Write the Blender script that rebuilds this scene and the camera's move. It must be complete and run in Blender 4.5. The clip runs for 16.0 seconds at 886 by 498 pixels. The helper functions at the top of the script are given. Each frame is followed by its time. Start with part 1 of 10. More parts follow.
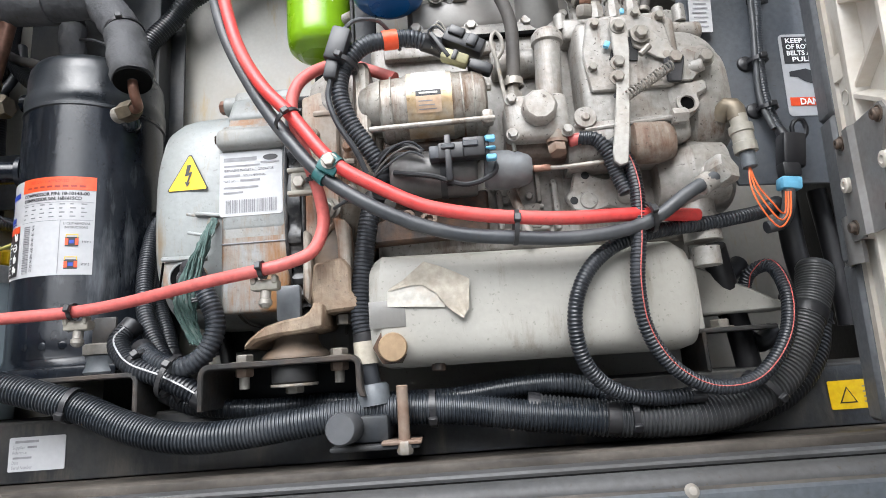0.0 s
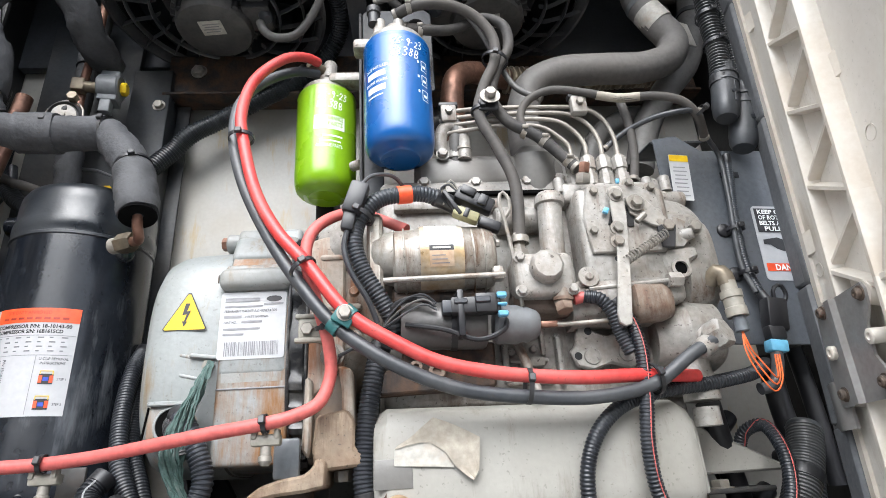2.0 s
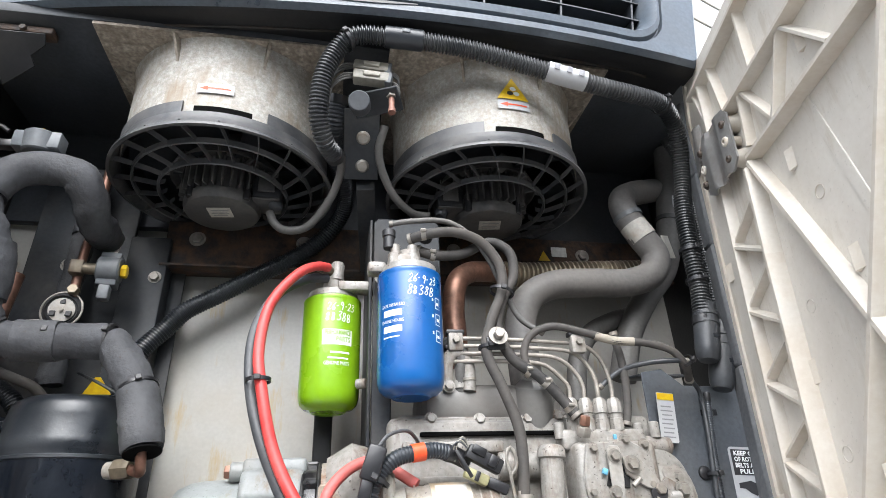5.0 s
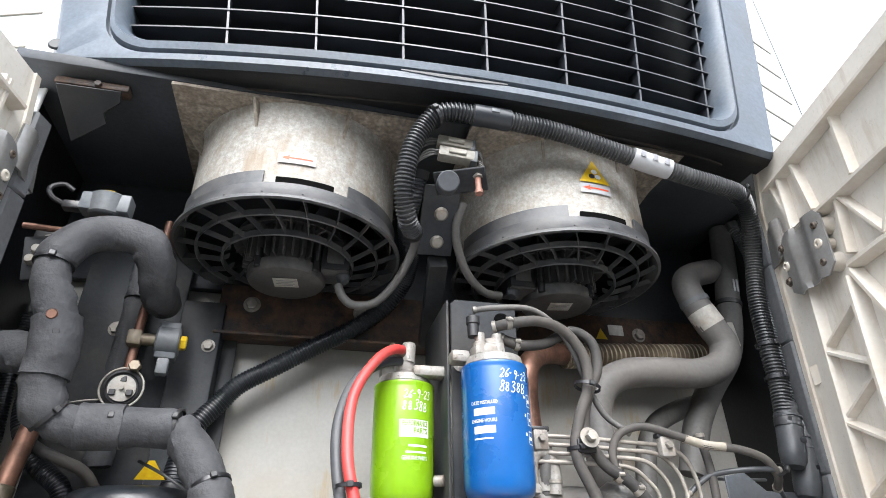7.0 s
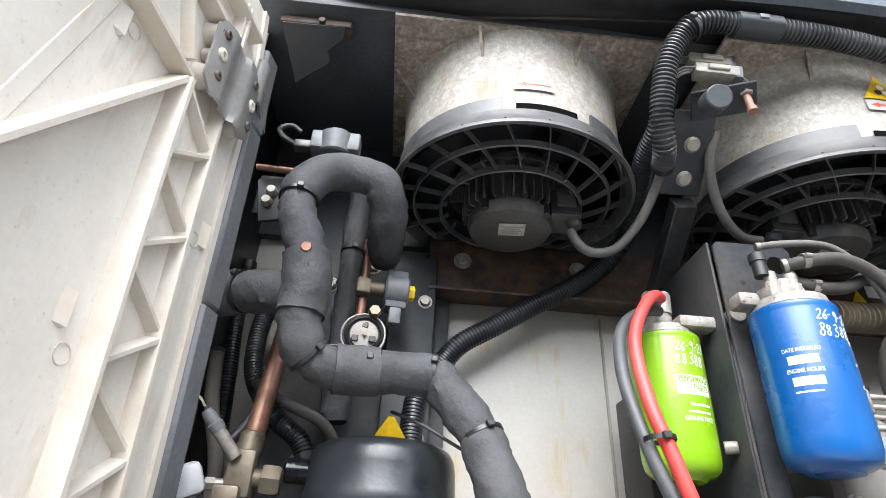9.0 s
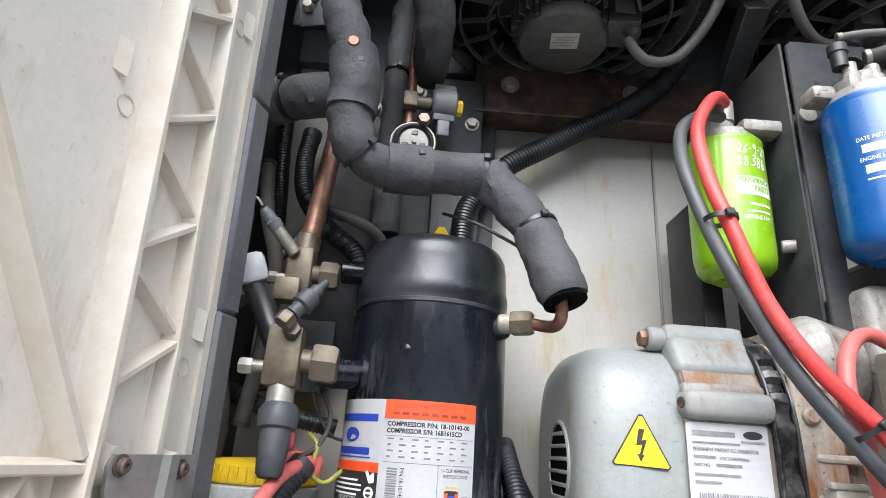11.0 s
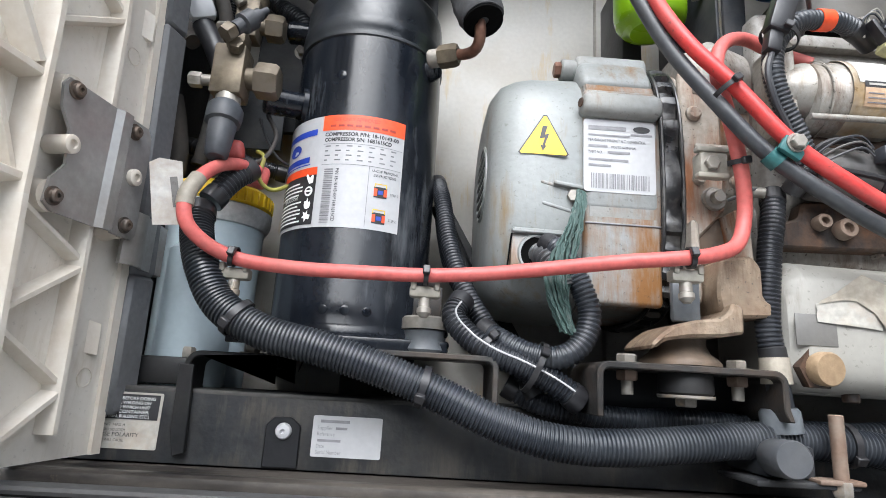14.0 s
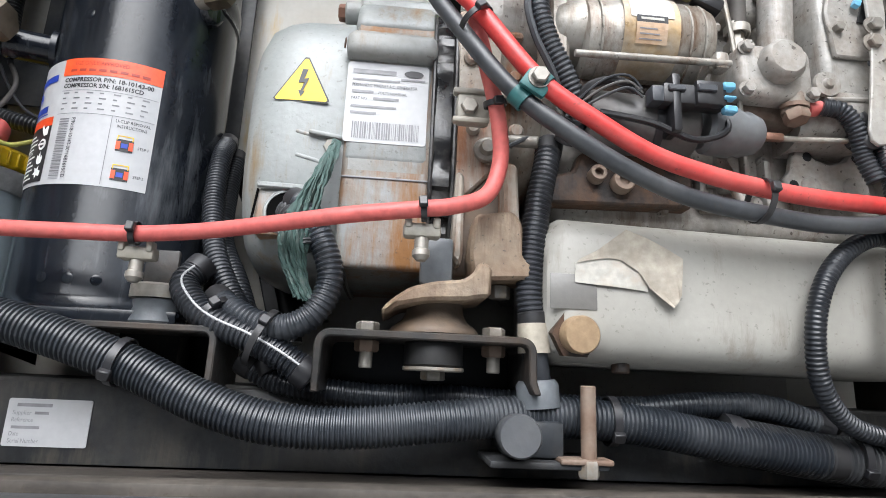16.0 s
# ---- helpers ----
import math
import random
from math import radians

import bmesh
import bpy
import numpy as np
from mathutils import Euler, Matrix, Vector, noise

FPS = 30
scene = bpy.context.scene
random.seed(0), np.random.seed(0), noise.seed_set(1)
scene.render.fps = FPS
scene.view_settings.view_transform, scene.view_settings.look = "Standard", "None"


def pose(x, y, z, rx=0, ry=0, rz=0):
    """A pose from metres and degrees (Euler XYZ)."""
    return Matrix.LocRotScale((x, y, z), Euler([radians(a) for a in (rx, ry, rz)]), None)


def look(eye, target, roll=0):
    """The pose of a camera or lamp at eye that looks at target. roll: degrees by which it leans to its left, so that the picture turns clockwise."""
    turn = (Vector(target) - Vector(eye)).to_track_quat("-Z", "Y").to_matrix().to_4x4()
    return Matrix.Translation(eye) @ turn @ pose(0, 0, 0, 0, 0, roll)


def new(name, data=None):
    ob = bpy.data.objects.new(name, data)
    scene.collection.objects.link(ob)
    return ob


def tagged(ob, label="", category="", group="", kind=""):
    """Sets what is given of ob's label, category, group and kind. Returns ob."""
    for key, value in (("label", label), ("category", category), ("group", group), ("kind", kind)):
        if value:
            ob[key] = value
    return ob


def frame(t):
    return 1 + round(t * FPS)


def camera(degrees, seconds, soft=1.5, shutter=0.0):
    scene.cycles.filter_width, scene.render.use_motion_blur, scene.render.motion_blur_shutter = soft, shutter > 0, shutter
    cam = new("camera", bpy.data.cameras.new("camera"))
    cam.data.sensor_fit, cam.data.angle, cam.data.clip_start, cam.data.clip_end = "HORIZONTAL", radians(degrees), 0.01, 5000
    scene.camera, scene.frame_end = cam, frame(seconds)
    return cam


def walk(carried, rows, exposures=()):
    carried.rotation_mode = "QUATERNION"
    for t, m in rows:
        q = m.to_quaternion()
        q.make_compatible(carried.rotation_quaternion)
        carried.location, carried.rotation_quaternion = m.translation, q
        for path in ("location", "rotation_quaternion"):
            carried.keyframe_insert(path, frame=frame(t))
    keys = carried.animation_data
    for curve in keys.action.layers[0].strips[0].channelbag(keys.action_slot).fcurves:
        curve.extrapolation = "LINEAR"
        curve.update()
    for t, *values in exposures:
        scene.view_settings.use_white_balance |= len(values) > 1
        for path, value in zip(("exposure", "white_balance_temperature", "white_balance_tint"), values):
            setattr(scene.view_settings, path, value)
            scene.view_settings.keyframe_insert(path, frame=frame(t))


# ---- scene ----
cam = camera(76.5, 16.0, soft=0.9)
ROWS = [
    (0, 0.0266, 0.0213, 1.9360, 101.712, 4.113, 1.839),
    (0.5, -0.0299, 0.0028, 1.9520, 105.731, 3.851, 1.697),
    (1, -0.0186, 0.0155, 1.9660, 106.982, 3.539, -0.180),
    (1.5, -0.0396, 0.0160, 1.9770, 109.581, 3.581, -1.960),
    (2, -0.0430, 0.0011, 1.9860, 112.599, 3.509, -3.673),
    (2.5, -0.0397, -0.0250, 2.0110, 113.584, 3.117, -4.551),
    (3, -0.0750, -0.0370, 2.0340, 113.667, 2.931, -7.236),
    (3.5, -0.1090, -0.0762, 2.0940, 113.701, 2.747, -10.451),
    (4, -0.1207, -0.1019, 2.1740, 114.198, 2.737, -11.359),
    (4.5, -0.1275, -0.1317, 2.2310, 114.420, 2.277, -10.524),
    (4.7, -0.1340, -0.1360, 2.2360, 115.150, 2.250, -10.300),
    (6.8, -0.2768, -0.1428, 2.3230, 119.632, 0.869, -13.156),
    (7, -0.3091, -0.1149, 2.3420, 119.344, 0.697, -13.462),
    (7.5, -0.3873, -0.0459, 2.3640, 120.698, 0.086, -11.936),
    (8, -0.5099, 0.0104, 2.3790, 120.570, -0.775, -10.238),
    (8.2, -0.5216, 0.0227, 2.3680, 120.697, -1.204, -8.489),
    (10.3, -0.5180, 0.1180, 2.2100, 116.850, -3.550, -2.800),
    (10.5, -0.5223, 0.1117, 2.2090, 114.884, -3.630, -2.077),
    (11, -0.5357, 0.1321, 2.1880, 109.710, -3.766, -2.087),
    (11.5, -0.5251, 0.1548, 2.1510, 106.566, -3.834, -0.398),
    (12, -0.5323, 0.1470, 2.1190, 103.835, -4.079, 1.660),
    (12.5, -0.5237, 0.1348, 2.0770, 102.772, -3.999, 3.244),
    (13, -0.4856, 0.1348, 2.0090, 102.591, -4.002, 4.106),
    (13.5, -0.4797, 0.1306, 1.9620, 102.568, -4.197, 4.242),
    (14, -0.4458, 0.1277, 1.9280, 103.203, -3.310, -2.835),
    (14.5, -0.4121, 0.1178, 1.9190, 103.017, -3.020, -3.256),
    (15, -0.3632, 0.1115, 1.9010, 103.255, -3.115, -3.381),
    (15.5, -0.3035, 0.1370, 1.8940, 102.631, -2.635, -4.821),
    (16, -0.2091, 0.1905, 1.9190, 102.958, -2.436, -5.208),
]
walk(cam, [(t, pose(*p)) for t, *p in ROWS], [(0.0, 2.12, 6180, 9), (1.2, 2.26, 6200, 9), (2.5, 2.17, 6200, 9), (4.5, 2.17, 6200, 9), (7.0, 2.31, 6230, 9), (8.2, 2.55, 6220, 9), (10.5, 2.2, 6150, 9), (12.0, 2.08, 6100, 9), (12.6, 1.91, 6150, 9), (13.6, 1.96, 6130, 9), (14.4, 2.16, 6110, 9), (15.4, 2.04, 6170, 9), (16.0, 1.98, 6170, 9)])

# ---- light ----
world = bpy.data.worlds.new("sky")
scene.world = world
world.use_nodes = True
wn = world.node_tree
bg = wn.nodes["Background"]
sky = wn.nodes.new("ShaderNodeTexSky")
sky.sky_type = "NISHITA"
sky.sun_disc = False
sky.sun_elevation, sky.sun_rotation = radians(47), radians(190)
sky.air_density, sky.dust_density, sky.ozone_density = 1.0, 3.0, 1.0
haze = wn.nodes.new("ShaderNodeHueSaturation")   # a thin overcast takes most of the blue out
haze.inputs["Saturation"].default_value = 0.3
wn.links.new(sky.outputs[0], haze.inputs["Color"])
wn.links.new(haze.outputs[0], bg.inputs[0])
bg.inputs[1].default_value = 0.12
sun = new("sun", bpy.data.lights.new("sun", "SUN"))
sun.data.energy, sun.data.angle, sun.data.color = 0.9, radians(60), (1.0, 0.99, 0.98)
sun.matrix_world = look((-1.0, -3.2, 6.6), (0, 0.7, 2.3))

# ---- materials ----


def mat(name, col, rough=0.5, metal=0.0, var=0.18, scale=9.0, grain=140.0, bump=0.15, stain=None, amount=0.35,
        stain_scale=5.0, stain_stretch=(1, 1, 1), spread=0.12, coat=0.0, stain_rough=0.75,
        drip=None, drip_amount=0.3, speck=0.0, spec=0.5, fine=0.38):
    """A painted, cast or moulded surface: broad tone shifts, fine grain and an optional stain of its own shape."""
    m = bpy.data.materials.new(name)
    m.use_nodes = True
    nt = m.node_tree
    bsdf = nt.nodes["Principled BSDF"]
    tc = nt.nodes.new("ShaderNodeTexCoord")
    info = nt.nodes.new("ShaderNodeObjectInfo")
    shift = nt.nodes.new("ShaderNodeVectorMath")
    shift.operation = "MULTIPLY_ADD"
    shift.inputs[1].default_value = (7.3, 3.1, 5.7)
    nt.links.new(info.outputs["Random"], shift.inputs[0])
    nt.links.new(tc.outputs["Object"], shift.inputs[2])
    n1 = nt.nodes.new("ShaderNodeTexNoise")
    n1.inputs["Scale"].default_value, n1.inputs["Detail"].default_value = scale, 6
    n2 = nt.nodes.new("ShaderNodeTexNoise")
    n2.inputs["Scale"].default_value, n2.inputs["Detail"].default_value = grain, 4
    for n in (n1, n2):
        nt.links.new(shift.outputs[0], n.inputs["Vector"])
    ramp = nt.nodes.new("ShaderNodeValToRGB")
    lo = [max(0, c * (1 - var)) for c in col]
    hi = [min(1, c * (1 + var)) for c in col]
    ramp.color_ramp.elements[0].color, ramp.color_ramp.elements[1].color = (*lo, 1), (*hi, 1)
    ramp.color_ramp.elements[0].position, ramp.color_ramp.elements[1].position = 0.32, 0.68
    nt.links.new(n1.outputs[0], ramp.inputs[0])
    mix = nt.nodes.new("ShaderNodeMixRGB")
    mix.blend_type = "OVERLAY"
    mix.inputs[0].default_value = fine
    nt.links.new(ramp.outputs[0], mix.inputs[1])
    nt.links.new(n2.outputs[0], mix.inputs[2])
    out = mix.outputs[0]
    rr = nt.nodes.new("ShaderNodeMapRange")
    rr.inputs["To Min"].default_value, rr.inputs["To Max"].default_value = max(0.03, rough - 0.12), min(1, rough + 0.12)
    nt.links.new(n1.outputs[0], rr.inputs["Value"])
    rough_out = rr.outputs[0]
    if stain:
        mp = nt.nodes.new("ShaderNodeMapping")
        mp.inputs["Scale"].default_value = stain_stretch
        nt.links.new(shift.outputs[0], mp.inputs[0])
        n3 = nt.nodes.new("ShaderNodeTexNoise")
        n3.inputs["Scale"].default_value, n3.inputs["Detail"].default_value = stain_scale, 9
        n3.inputs["Roughness"].default_value = 0.68
        nt.links.new(mp.outputs[0], n3.inputs["Vector"])
        r3 = nt.nodes.new("ShaderNodeMapRange")
        edge = 0.72 - 0.42 * amount
        r3.inputs["From Min"].default_value, r3.inputs["From Max"].default_value = edge - spread / 2, edge + spread
        nt.links.new(n3.outputs[0], r3.inputs["Value"])
        mx = nt.nodes.new("ShaderNodeMixRGB")
        mx.inputs[2].default_value = (*stain, 1)
        nt.links.new(r3.outputs[0], mx.inputs[0])
        nt.links.new(out, mx.inputs[1])
        out = mx.outputs[0]
        ms = nt.nodes.new("ShaderNodeMixRGB")
        ms.inputs[2].default_value = (stain_rough, stain_rough, stain_rough, 1)
        nt.links.new(r3.outputs[0], ms.inputs[0])
        nt.links.new(rough_out, ms.inputs[1])
        rough_out = ms.outputs[0]
    if drip:                                     # runs of rust or dirt, drawn out downwards
        mp = nt.nodes.new("ShaderNodeMapping")
        mp.inputs["Scale"].default_value = (5.0, 5.0, 0.7)
        nt.links.new(shift.outputs[0], mp.inputs[0])
        nd = nt.nodes.new("ShaderNodeTexNoise")
        nd.inputs["Scale"].default_value, nd.inputs["Detail"].default_value = 9, 8
        nd.inputs["Roughness"].default_value = 0.72
        nt.links.new(mp.outputs[0], nd.inputs["Vector"])
        broad = nt.nodes.new("ShaderNodeTexNoise")
        broad.inputs["Scale"].default_value, broad.inputs["Detail"].default_value = 11, 3
        nt.links.new(shift.outputs[0], broad.inputs["Vector"])
        add = nt.nodes.new("ShaderNodeMath")
        add.operation = "MULTIPLY_ADD"
        add.inputs[1].default_value = 0.8
        nt.links.new(broad.outputs[0], add.inputs[0])
        nt.links.new(nd.outputs[0], add.inputs[2])
        rd = nt.nodes.new("ShaderNodeMapRange")
        cut = 1.13 - 0.5 * drip_amount
        rd.inputs["From Min"].default_value, rd.inputs["From Max"].default_value = cut - 0.04, cut + 0.20
        nt.links.new(add.outputs[0], rd.inputs["Value"])
        md = nt.nodes.new("ShaderNodeMixRGB")
        md.inputs[2].default_value = (*drip, 1)
        nt.links.new(rd.outputs[0], md.inputs[0])
        nt.links.new(out, md.inputs[1])
        out = md.outputs[0]
    if speck:                                    # small chips and specks of dirt
        ns = nt.nodes.new("ShaderNodeTexNoise")
        ns.inputs["Scale"].default_value, ns.inputs["Detail"].default_value = 210, 3
        nt.links.new(shift.outputs[0], ns.inputs["Vector"])
        rs = nt.nodes.new("ShaderNodeMapRange")
        rs.inputs["From Min"].default_value, rs.inputs["From Max"].default_value = 0.64, 0.72
        rs.inputs["To Max"].default_value = speck
        nt.links.new(ns.outputs[0], rs.inputs["Value"])
        mk = nt.nodes.new("ShaderNodeMixRGB")
        mk.inputs[2].default_value = (0.05, 0.04, 0.03, 1)
        nt.links.new(rs.outputs[0], mk.inputs[0])
        nt.links.new(out, mk.inputs[1])
        out = mk.outputs[0]
    nt.links.new(out, bsdf.inputs["Base Color"])
    nt.links.new(rough_out, bsdf.inputs["Roughness"])
    bsdf.inputs["Metallic"].default_value = metal
    bsdf.inputs["Coat Weight"].default_value = coat
    bsdf.inputs["Specular IOR Level"].default_value = spec
    if bump:
        b = nt.nodes.new("ShaderNodeBump")
        b.inputs["Strength"].default_value, b.inputs["Distance"].default_value = bump, 0.002
        nt.links.new(n2.outputs[0], b.inputs["Height"])
        nt.links.new(b.outputs[0], bsdf.inputs["Normal"])
    return m


M_CREAM = mat("cream_panel", (0.42, 0.408, 0.373), 0.42, var=0.06, stain=(0.38, 0.33, 0.26), amount=0.2, stain_scale=5, spread=0.3, bump=0.05, drip=(0.40, 0.29, 0.13), drip_amount=0.22, fine=0.10)
M_DOOR = mat("door_moulding", (0.65, 0.612, 0.548), 0.5, var=0.05, stain=(0.50, 0.455, 0.385), amount=0.27, stain_scale=5, stain_stretch=(1, 1, 0.6), spread=0.4, bump=0.08, drip=(0.49, 0.43, 0.345), drip_amount=0.27, speck=0.16, fine=0.12)
M_RIB = mat("door_rib_moulding", (0.60, 0.558, 0.49), 0.5, var=0.06, stain=(0.40, 0.315, 0.22), amount=0.36, stain_scale=9, spread=0.3, bump=0.08, fine=0.12)
M_WHITE = mat("white_cowl", (0.82, 0.82, 0.80), 0.4, var=0.03, bump=0.03, fine=0.10)
M_DARK = mat("dark_frame_paint", (0.026, 0.029, 0.033), 0.42, var=0.3, stain=(0.10, 0.09, 0.08), amount=0.3, stain_scale=7, spread=0.3, spec=0.22)
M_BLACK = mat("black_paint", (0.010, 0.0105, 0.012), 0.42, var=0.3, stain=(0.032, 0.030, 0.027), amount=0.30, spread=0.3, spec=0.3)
# Lighter copy of the black paint; makes up for light missing on the deck.
M_DECK = mat("lightened_deck_black", (0.042, 0.046, 0.053), 0.45, var=0.3, stain=(0.075, 0.073, 0.068), amount=0.36, spread=0.3, spec=0.3)
M_RUSTY = mat("rusty_black_paint", (0.026, 0.023, 0.0215), 0.5, var=0.4, scale=22, stain=(0.125, 0.068, 0.040), amount=0.48, stain_scale=30, spread=0.2, bump=0.5, drip=(0.075, 0.045, 0.03), drip_amount=0.35, speck=0.8, spec=0.25)
M_RAIL = mat("rail_paint", (0.0252, 0.0273, 0.0301), 0.34, var=0.4, scale=14, stain=(0.066, 0.061, 0.054), amount=0.38, stain_scale=9, stain_stretch=(1.4, 1, 0.8), spread=0.2, stain_rough=0.6, bump=0.25, drip=(0.085, 0.075, 0.062), drip_amount=0.3, speck=0.5, spec=0.35)
M_SILL = mat("sill_metal", (0.072, 0.0732, 0.0756), 0.5, 0.1, var=0.25, scale=7, stain=(0.035, 0.032, 0.028), amount=0.42, stain_scale=6, stain_stretch=(0.4, 1, 1), spread=0.3, speck=0.6, spec=0.3)
M_SILLFACE = mat("sill_blue_grey", (0.069, 0.0782, 0.0885), 0.5, var=0.15, scale=5, stain=(0.085, 0.082, 0.075), amount=0.3, stain_scale=5, spread=0.35, speck=0.4, spec=0.3)
M_LIP = mat("dirty_lip", (0.062, 0.054, 0.046), 0.55, var=0.3, scale=9, stain=(0.010, 0.009, 0.009), amount=0.50, stain_scale=5, stain_stretch=(0.6, 2.5, 2.5), spread=0.12, stain_rough=0.3, speck=0.7, spec=0.3)
M_COLLARTAN = mat("beige_cap_plastic", (0.34, 0.295, 0.235), 0.45, var=0.06, stain=(0.36, 0.29, 0.21), amount=0.3, stain_scale=60, spread=0.3)
M_COWL = mat("grille_plastic", (0.085, 0.104, 0.128), 0.30, var=0.15, stain=(0.12, 0.12, 0.12), amount=0.2, spread=0.35, bump=0.08)
M_GRILLE = mat("grille_slat", (0.022, 0.025, 0.03), 0.4, var=0.2, bump=0.08)
M_COIL = mat("condenser_fin", (0.05, 0.045, 0.042), 0.6, 0.3, var=0.5, scale=30, stain=(0.14, 0.11, 0.09), amount=0.4, stain_scale=30)
M_COMP = mat("compressor_black", (0.006, 0.0078, 0.0115), 0.19, var=0.3, stain=(0.034, 0.038, 0.044), amount=0.22, stain_scale=6, stain_stretch=(1, 1, 0.4), spread=0.3, stain_rough=0.42, bump=0.06, drip=(0.070, 0.075, 0.082), drip_amount=0.22, spec=0.32)
M_GEN = mat("generator_grey", (0.238, 0.250, 0.246), 0.42, var=0.07, stain=(0.20, 0.18, 0.15), amount=0.28, stain_scale=8, spread=0.3, bump=0.25, drip=(0.17, 0.095, 0.04), drip_amount=0.26, speck=0.4, fine=0.20)
M_ENG = mat("engine_grey", (0.2515, 0.24, 0.2198), 0.45, 0.05, var=0.14, scale=22, stain=(0.12, 0.088, 0.064), amount=0.30, stain_scale=19, spread=0.28, bump=0.35, drip=(0.085, 0.048, 0.028), drip_amount=0.28, speck=0.9)
M_ENGRUST = mat("engine_rusty", (0.3078, 0.2808, 0.243), 0.55, 0.05, var=0.18, scale=16, stain=(0.21, 0.115, 0.055), amount=0.3, stain_scale=9, spread=0.3, bump=0.35, drip=(0.19, 0.07, 0.022), drip_amount=0.46, speck=0.7)
M_ALU = mat("cast_alloy", (0.2832, 0.2698, 0.2477), 0.45, 0.12, var=0.14, scale=24, stain=(0.145, 0.105, 0.075), amount=0.29, stain_scale=24, spread=0.25, bump=0.4, drip=(0.11, 0.065, 0.036), drip_amount=0.25, speck=0.9)
M_PAN = mat("pan_paint", (0.31, 0.30, 0.272), 0.42, var=0.07, stain=(0.25, 0.235, 0.205), amount=0.3, stain_scale=5, spread=0.35, bump=0.08, drip=(0.17, 0.145, 0.115), drip_amount=0.06, speck=0.35, fine=0.10)
M_STEEL = mat("zinc_steel", (0.27, 0.25, 0.22), 0.44, 0.4, var=0.2, scale=40, stain=(0.26, 0.19, 0.12), amount=0.25, stain_scale=30, bump=0.1)
M_BRASS = mat("dull_brass", (0.1403, 0.1148, 0.0808), 0.45, 0.5, var=0.3, scale=40, stain=(0.17, 0.145, 0.115), amount=0.42, stain_scale=30)
M_COPPER = mat("old_copper", (0.19, 0.10, 0.07), 0.42, 0.6, var=0.35, scale=25, stain=(0.10, 0.06, 0.045), amount=0.4, stain_scale=18)
M_FLEX = mat("flexible_steel", (0.36, 0.305, 0.225), 0.36, 0.55, var=0.3, scale=20, stain=(0.14, 0.10, 0.07), amount=0.4, stain_scale=18, spread=0.3)
M_FOAM = mat("pipe_foam", (0.051, 0.052, 0.056), 0.64, var=0.28, scale=22, stain=(0.098, 0.098, 0.10), amount=0.36, stain_scale=9, spread=0.35, bump=0.6, speck=0.6, spec=0.22)
M_RUBBER = mat("rubber_hose", (0.045, 0.043, 0.042), 0.6, var=0.25, stain=(0.13, 0.115, 0.10), amount=0.4, spread=0.3, bump=0.15, spec=0.22)
M_HOSE = mat("grey_hose", (0.085, 0.082, 0.078), 0.55, var=0.2, stain=(0.15, 0.138, 0.125), amount=0.33, spread=0.3, bump=0.15, speck=0.4)
M_COND = mat("conduit_plastic", (0.011, 0.013, 0.017), 0.33, var=0.3, stain=(0.045, 0.048, 0.053), amount=0.28, stain_scale=9, spread=0.35, bump=0.0, spec=0.5)
M_CONDG = mat("dusty_conduit_plastic", (0.016, 0.0195, 0.025), 0.33, var=0.3, stain=(0.060, 0.064, 0.070), amount=0.30, stain_scale=10, spread=0.35, bump=0.0, spec=0.55)
M_CABLE = mat("black_cable", (0.03, 0.033, 0.038), 0.4, var=0.2, stain=(0.13, 0.13, 0.13), amount=0.33, spread=0.3, bump=0.08, speck=0.4)
M_RED = mat("red_cable", (0.52, 0.04, 0.037), 0.38, var=0.12, stain=(0.40, 0.105, 0.09), amount=0.36, stain_scale=12, spread=0.3, bump=0.08, speck=0.5)
M_REDOLD = mat("faded_red_cable", (0.48, 0.095, 0.085), 0.5, var=0.15, stain=(0.30, 0.11, 0.09), amount=0.35, stain_scale=14, spread=0.3, bump=0.1)
M_PLASTIC = mat("black_plastic", (0.013, 0.013, 0.015), 0.38, var=0.25, stain=(0.045, 0.043, 0.041), amount=0.25, spread=0.3, bump=0.08)
M_GREYPL = mat("grey_plastic", (0.10, 0.11, 0.12), 0.45, var=0.15, stain=(0.18, 0.17, 0.16), amount=0.25, spread=0.3)
M_LTPL = mat("light_grey_plastic", (0.25, 0.235, 0.20), 0.45, var=0.1, stain=(0.28, 0.25, 0.2), amount=0.3, spread=0.3)
M_BLUEPL = mat("blue_plastic", (0.13, 0.36, 0.52), 0.35, var=0.1)
M_GREEN = mat("lime_filter_paint", (0.198, 0.3852, 0.0064), 0.28, var=0.06, bump=0.02, coat=0.3, fine=0.08)
M_BLUE = mat("blue_filter_paint", (0.004, 0.08, 0.285), 0.28, var=0.10, stain=(0.008, 0.11, 0.33), amount=0.25, stain_scale=10, spread=0.4, stain_rough=0.4, bump=0.02, coat=0.25, fine=0.1)
M_FAN = mat("galvanised_housing", (0.36, 0.345, 0.315), 0.6, 0.1, var=0.20, scale=150, grain=520, stain=(0.245, 0.205, 0.155), amount=0.40, stain_scale=60, spread=0.25, bump=0.2, drip=(0.25, 0.20, 0.145), drip_amount=0.35, speck=0.3)
M_FLANGE = mat("dirty_galvanised", (0.30, 0.262, 0.215), 0.65, 0.15, var=0.4, scale=120, stain=(0.13, 0.10, 0.075), amount=0.5, stain_scale=40, spread=0.25, bump=0.25)
M_TANK = mat("translucent_tank", (0.42, 0.50, 0.54), 0.4, var=0.06, bump=0.03, fine=0.08)
M_YELLOW = mat("yellow_plastic", (0.66, 0.44, 0.012), 0.4, var=0.07, stain=(0.55, 0.36, 0.05), amount=0.2, bump=0.03)
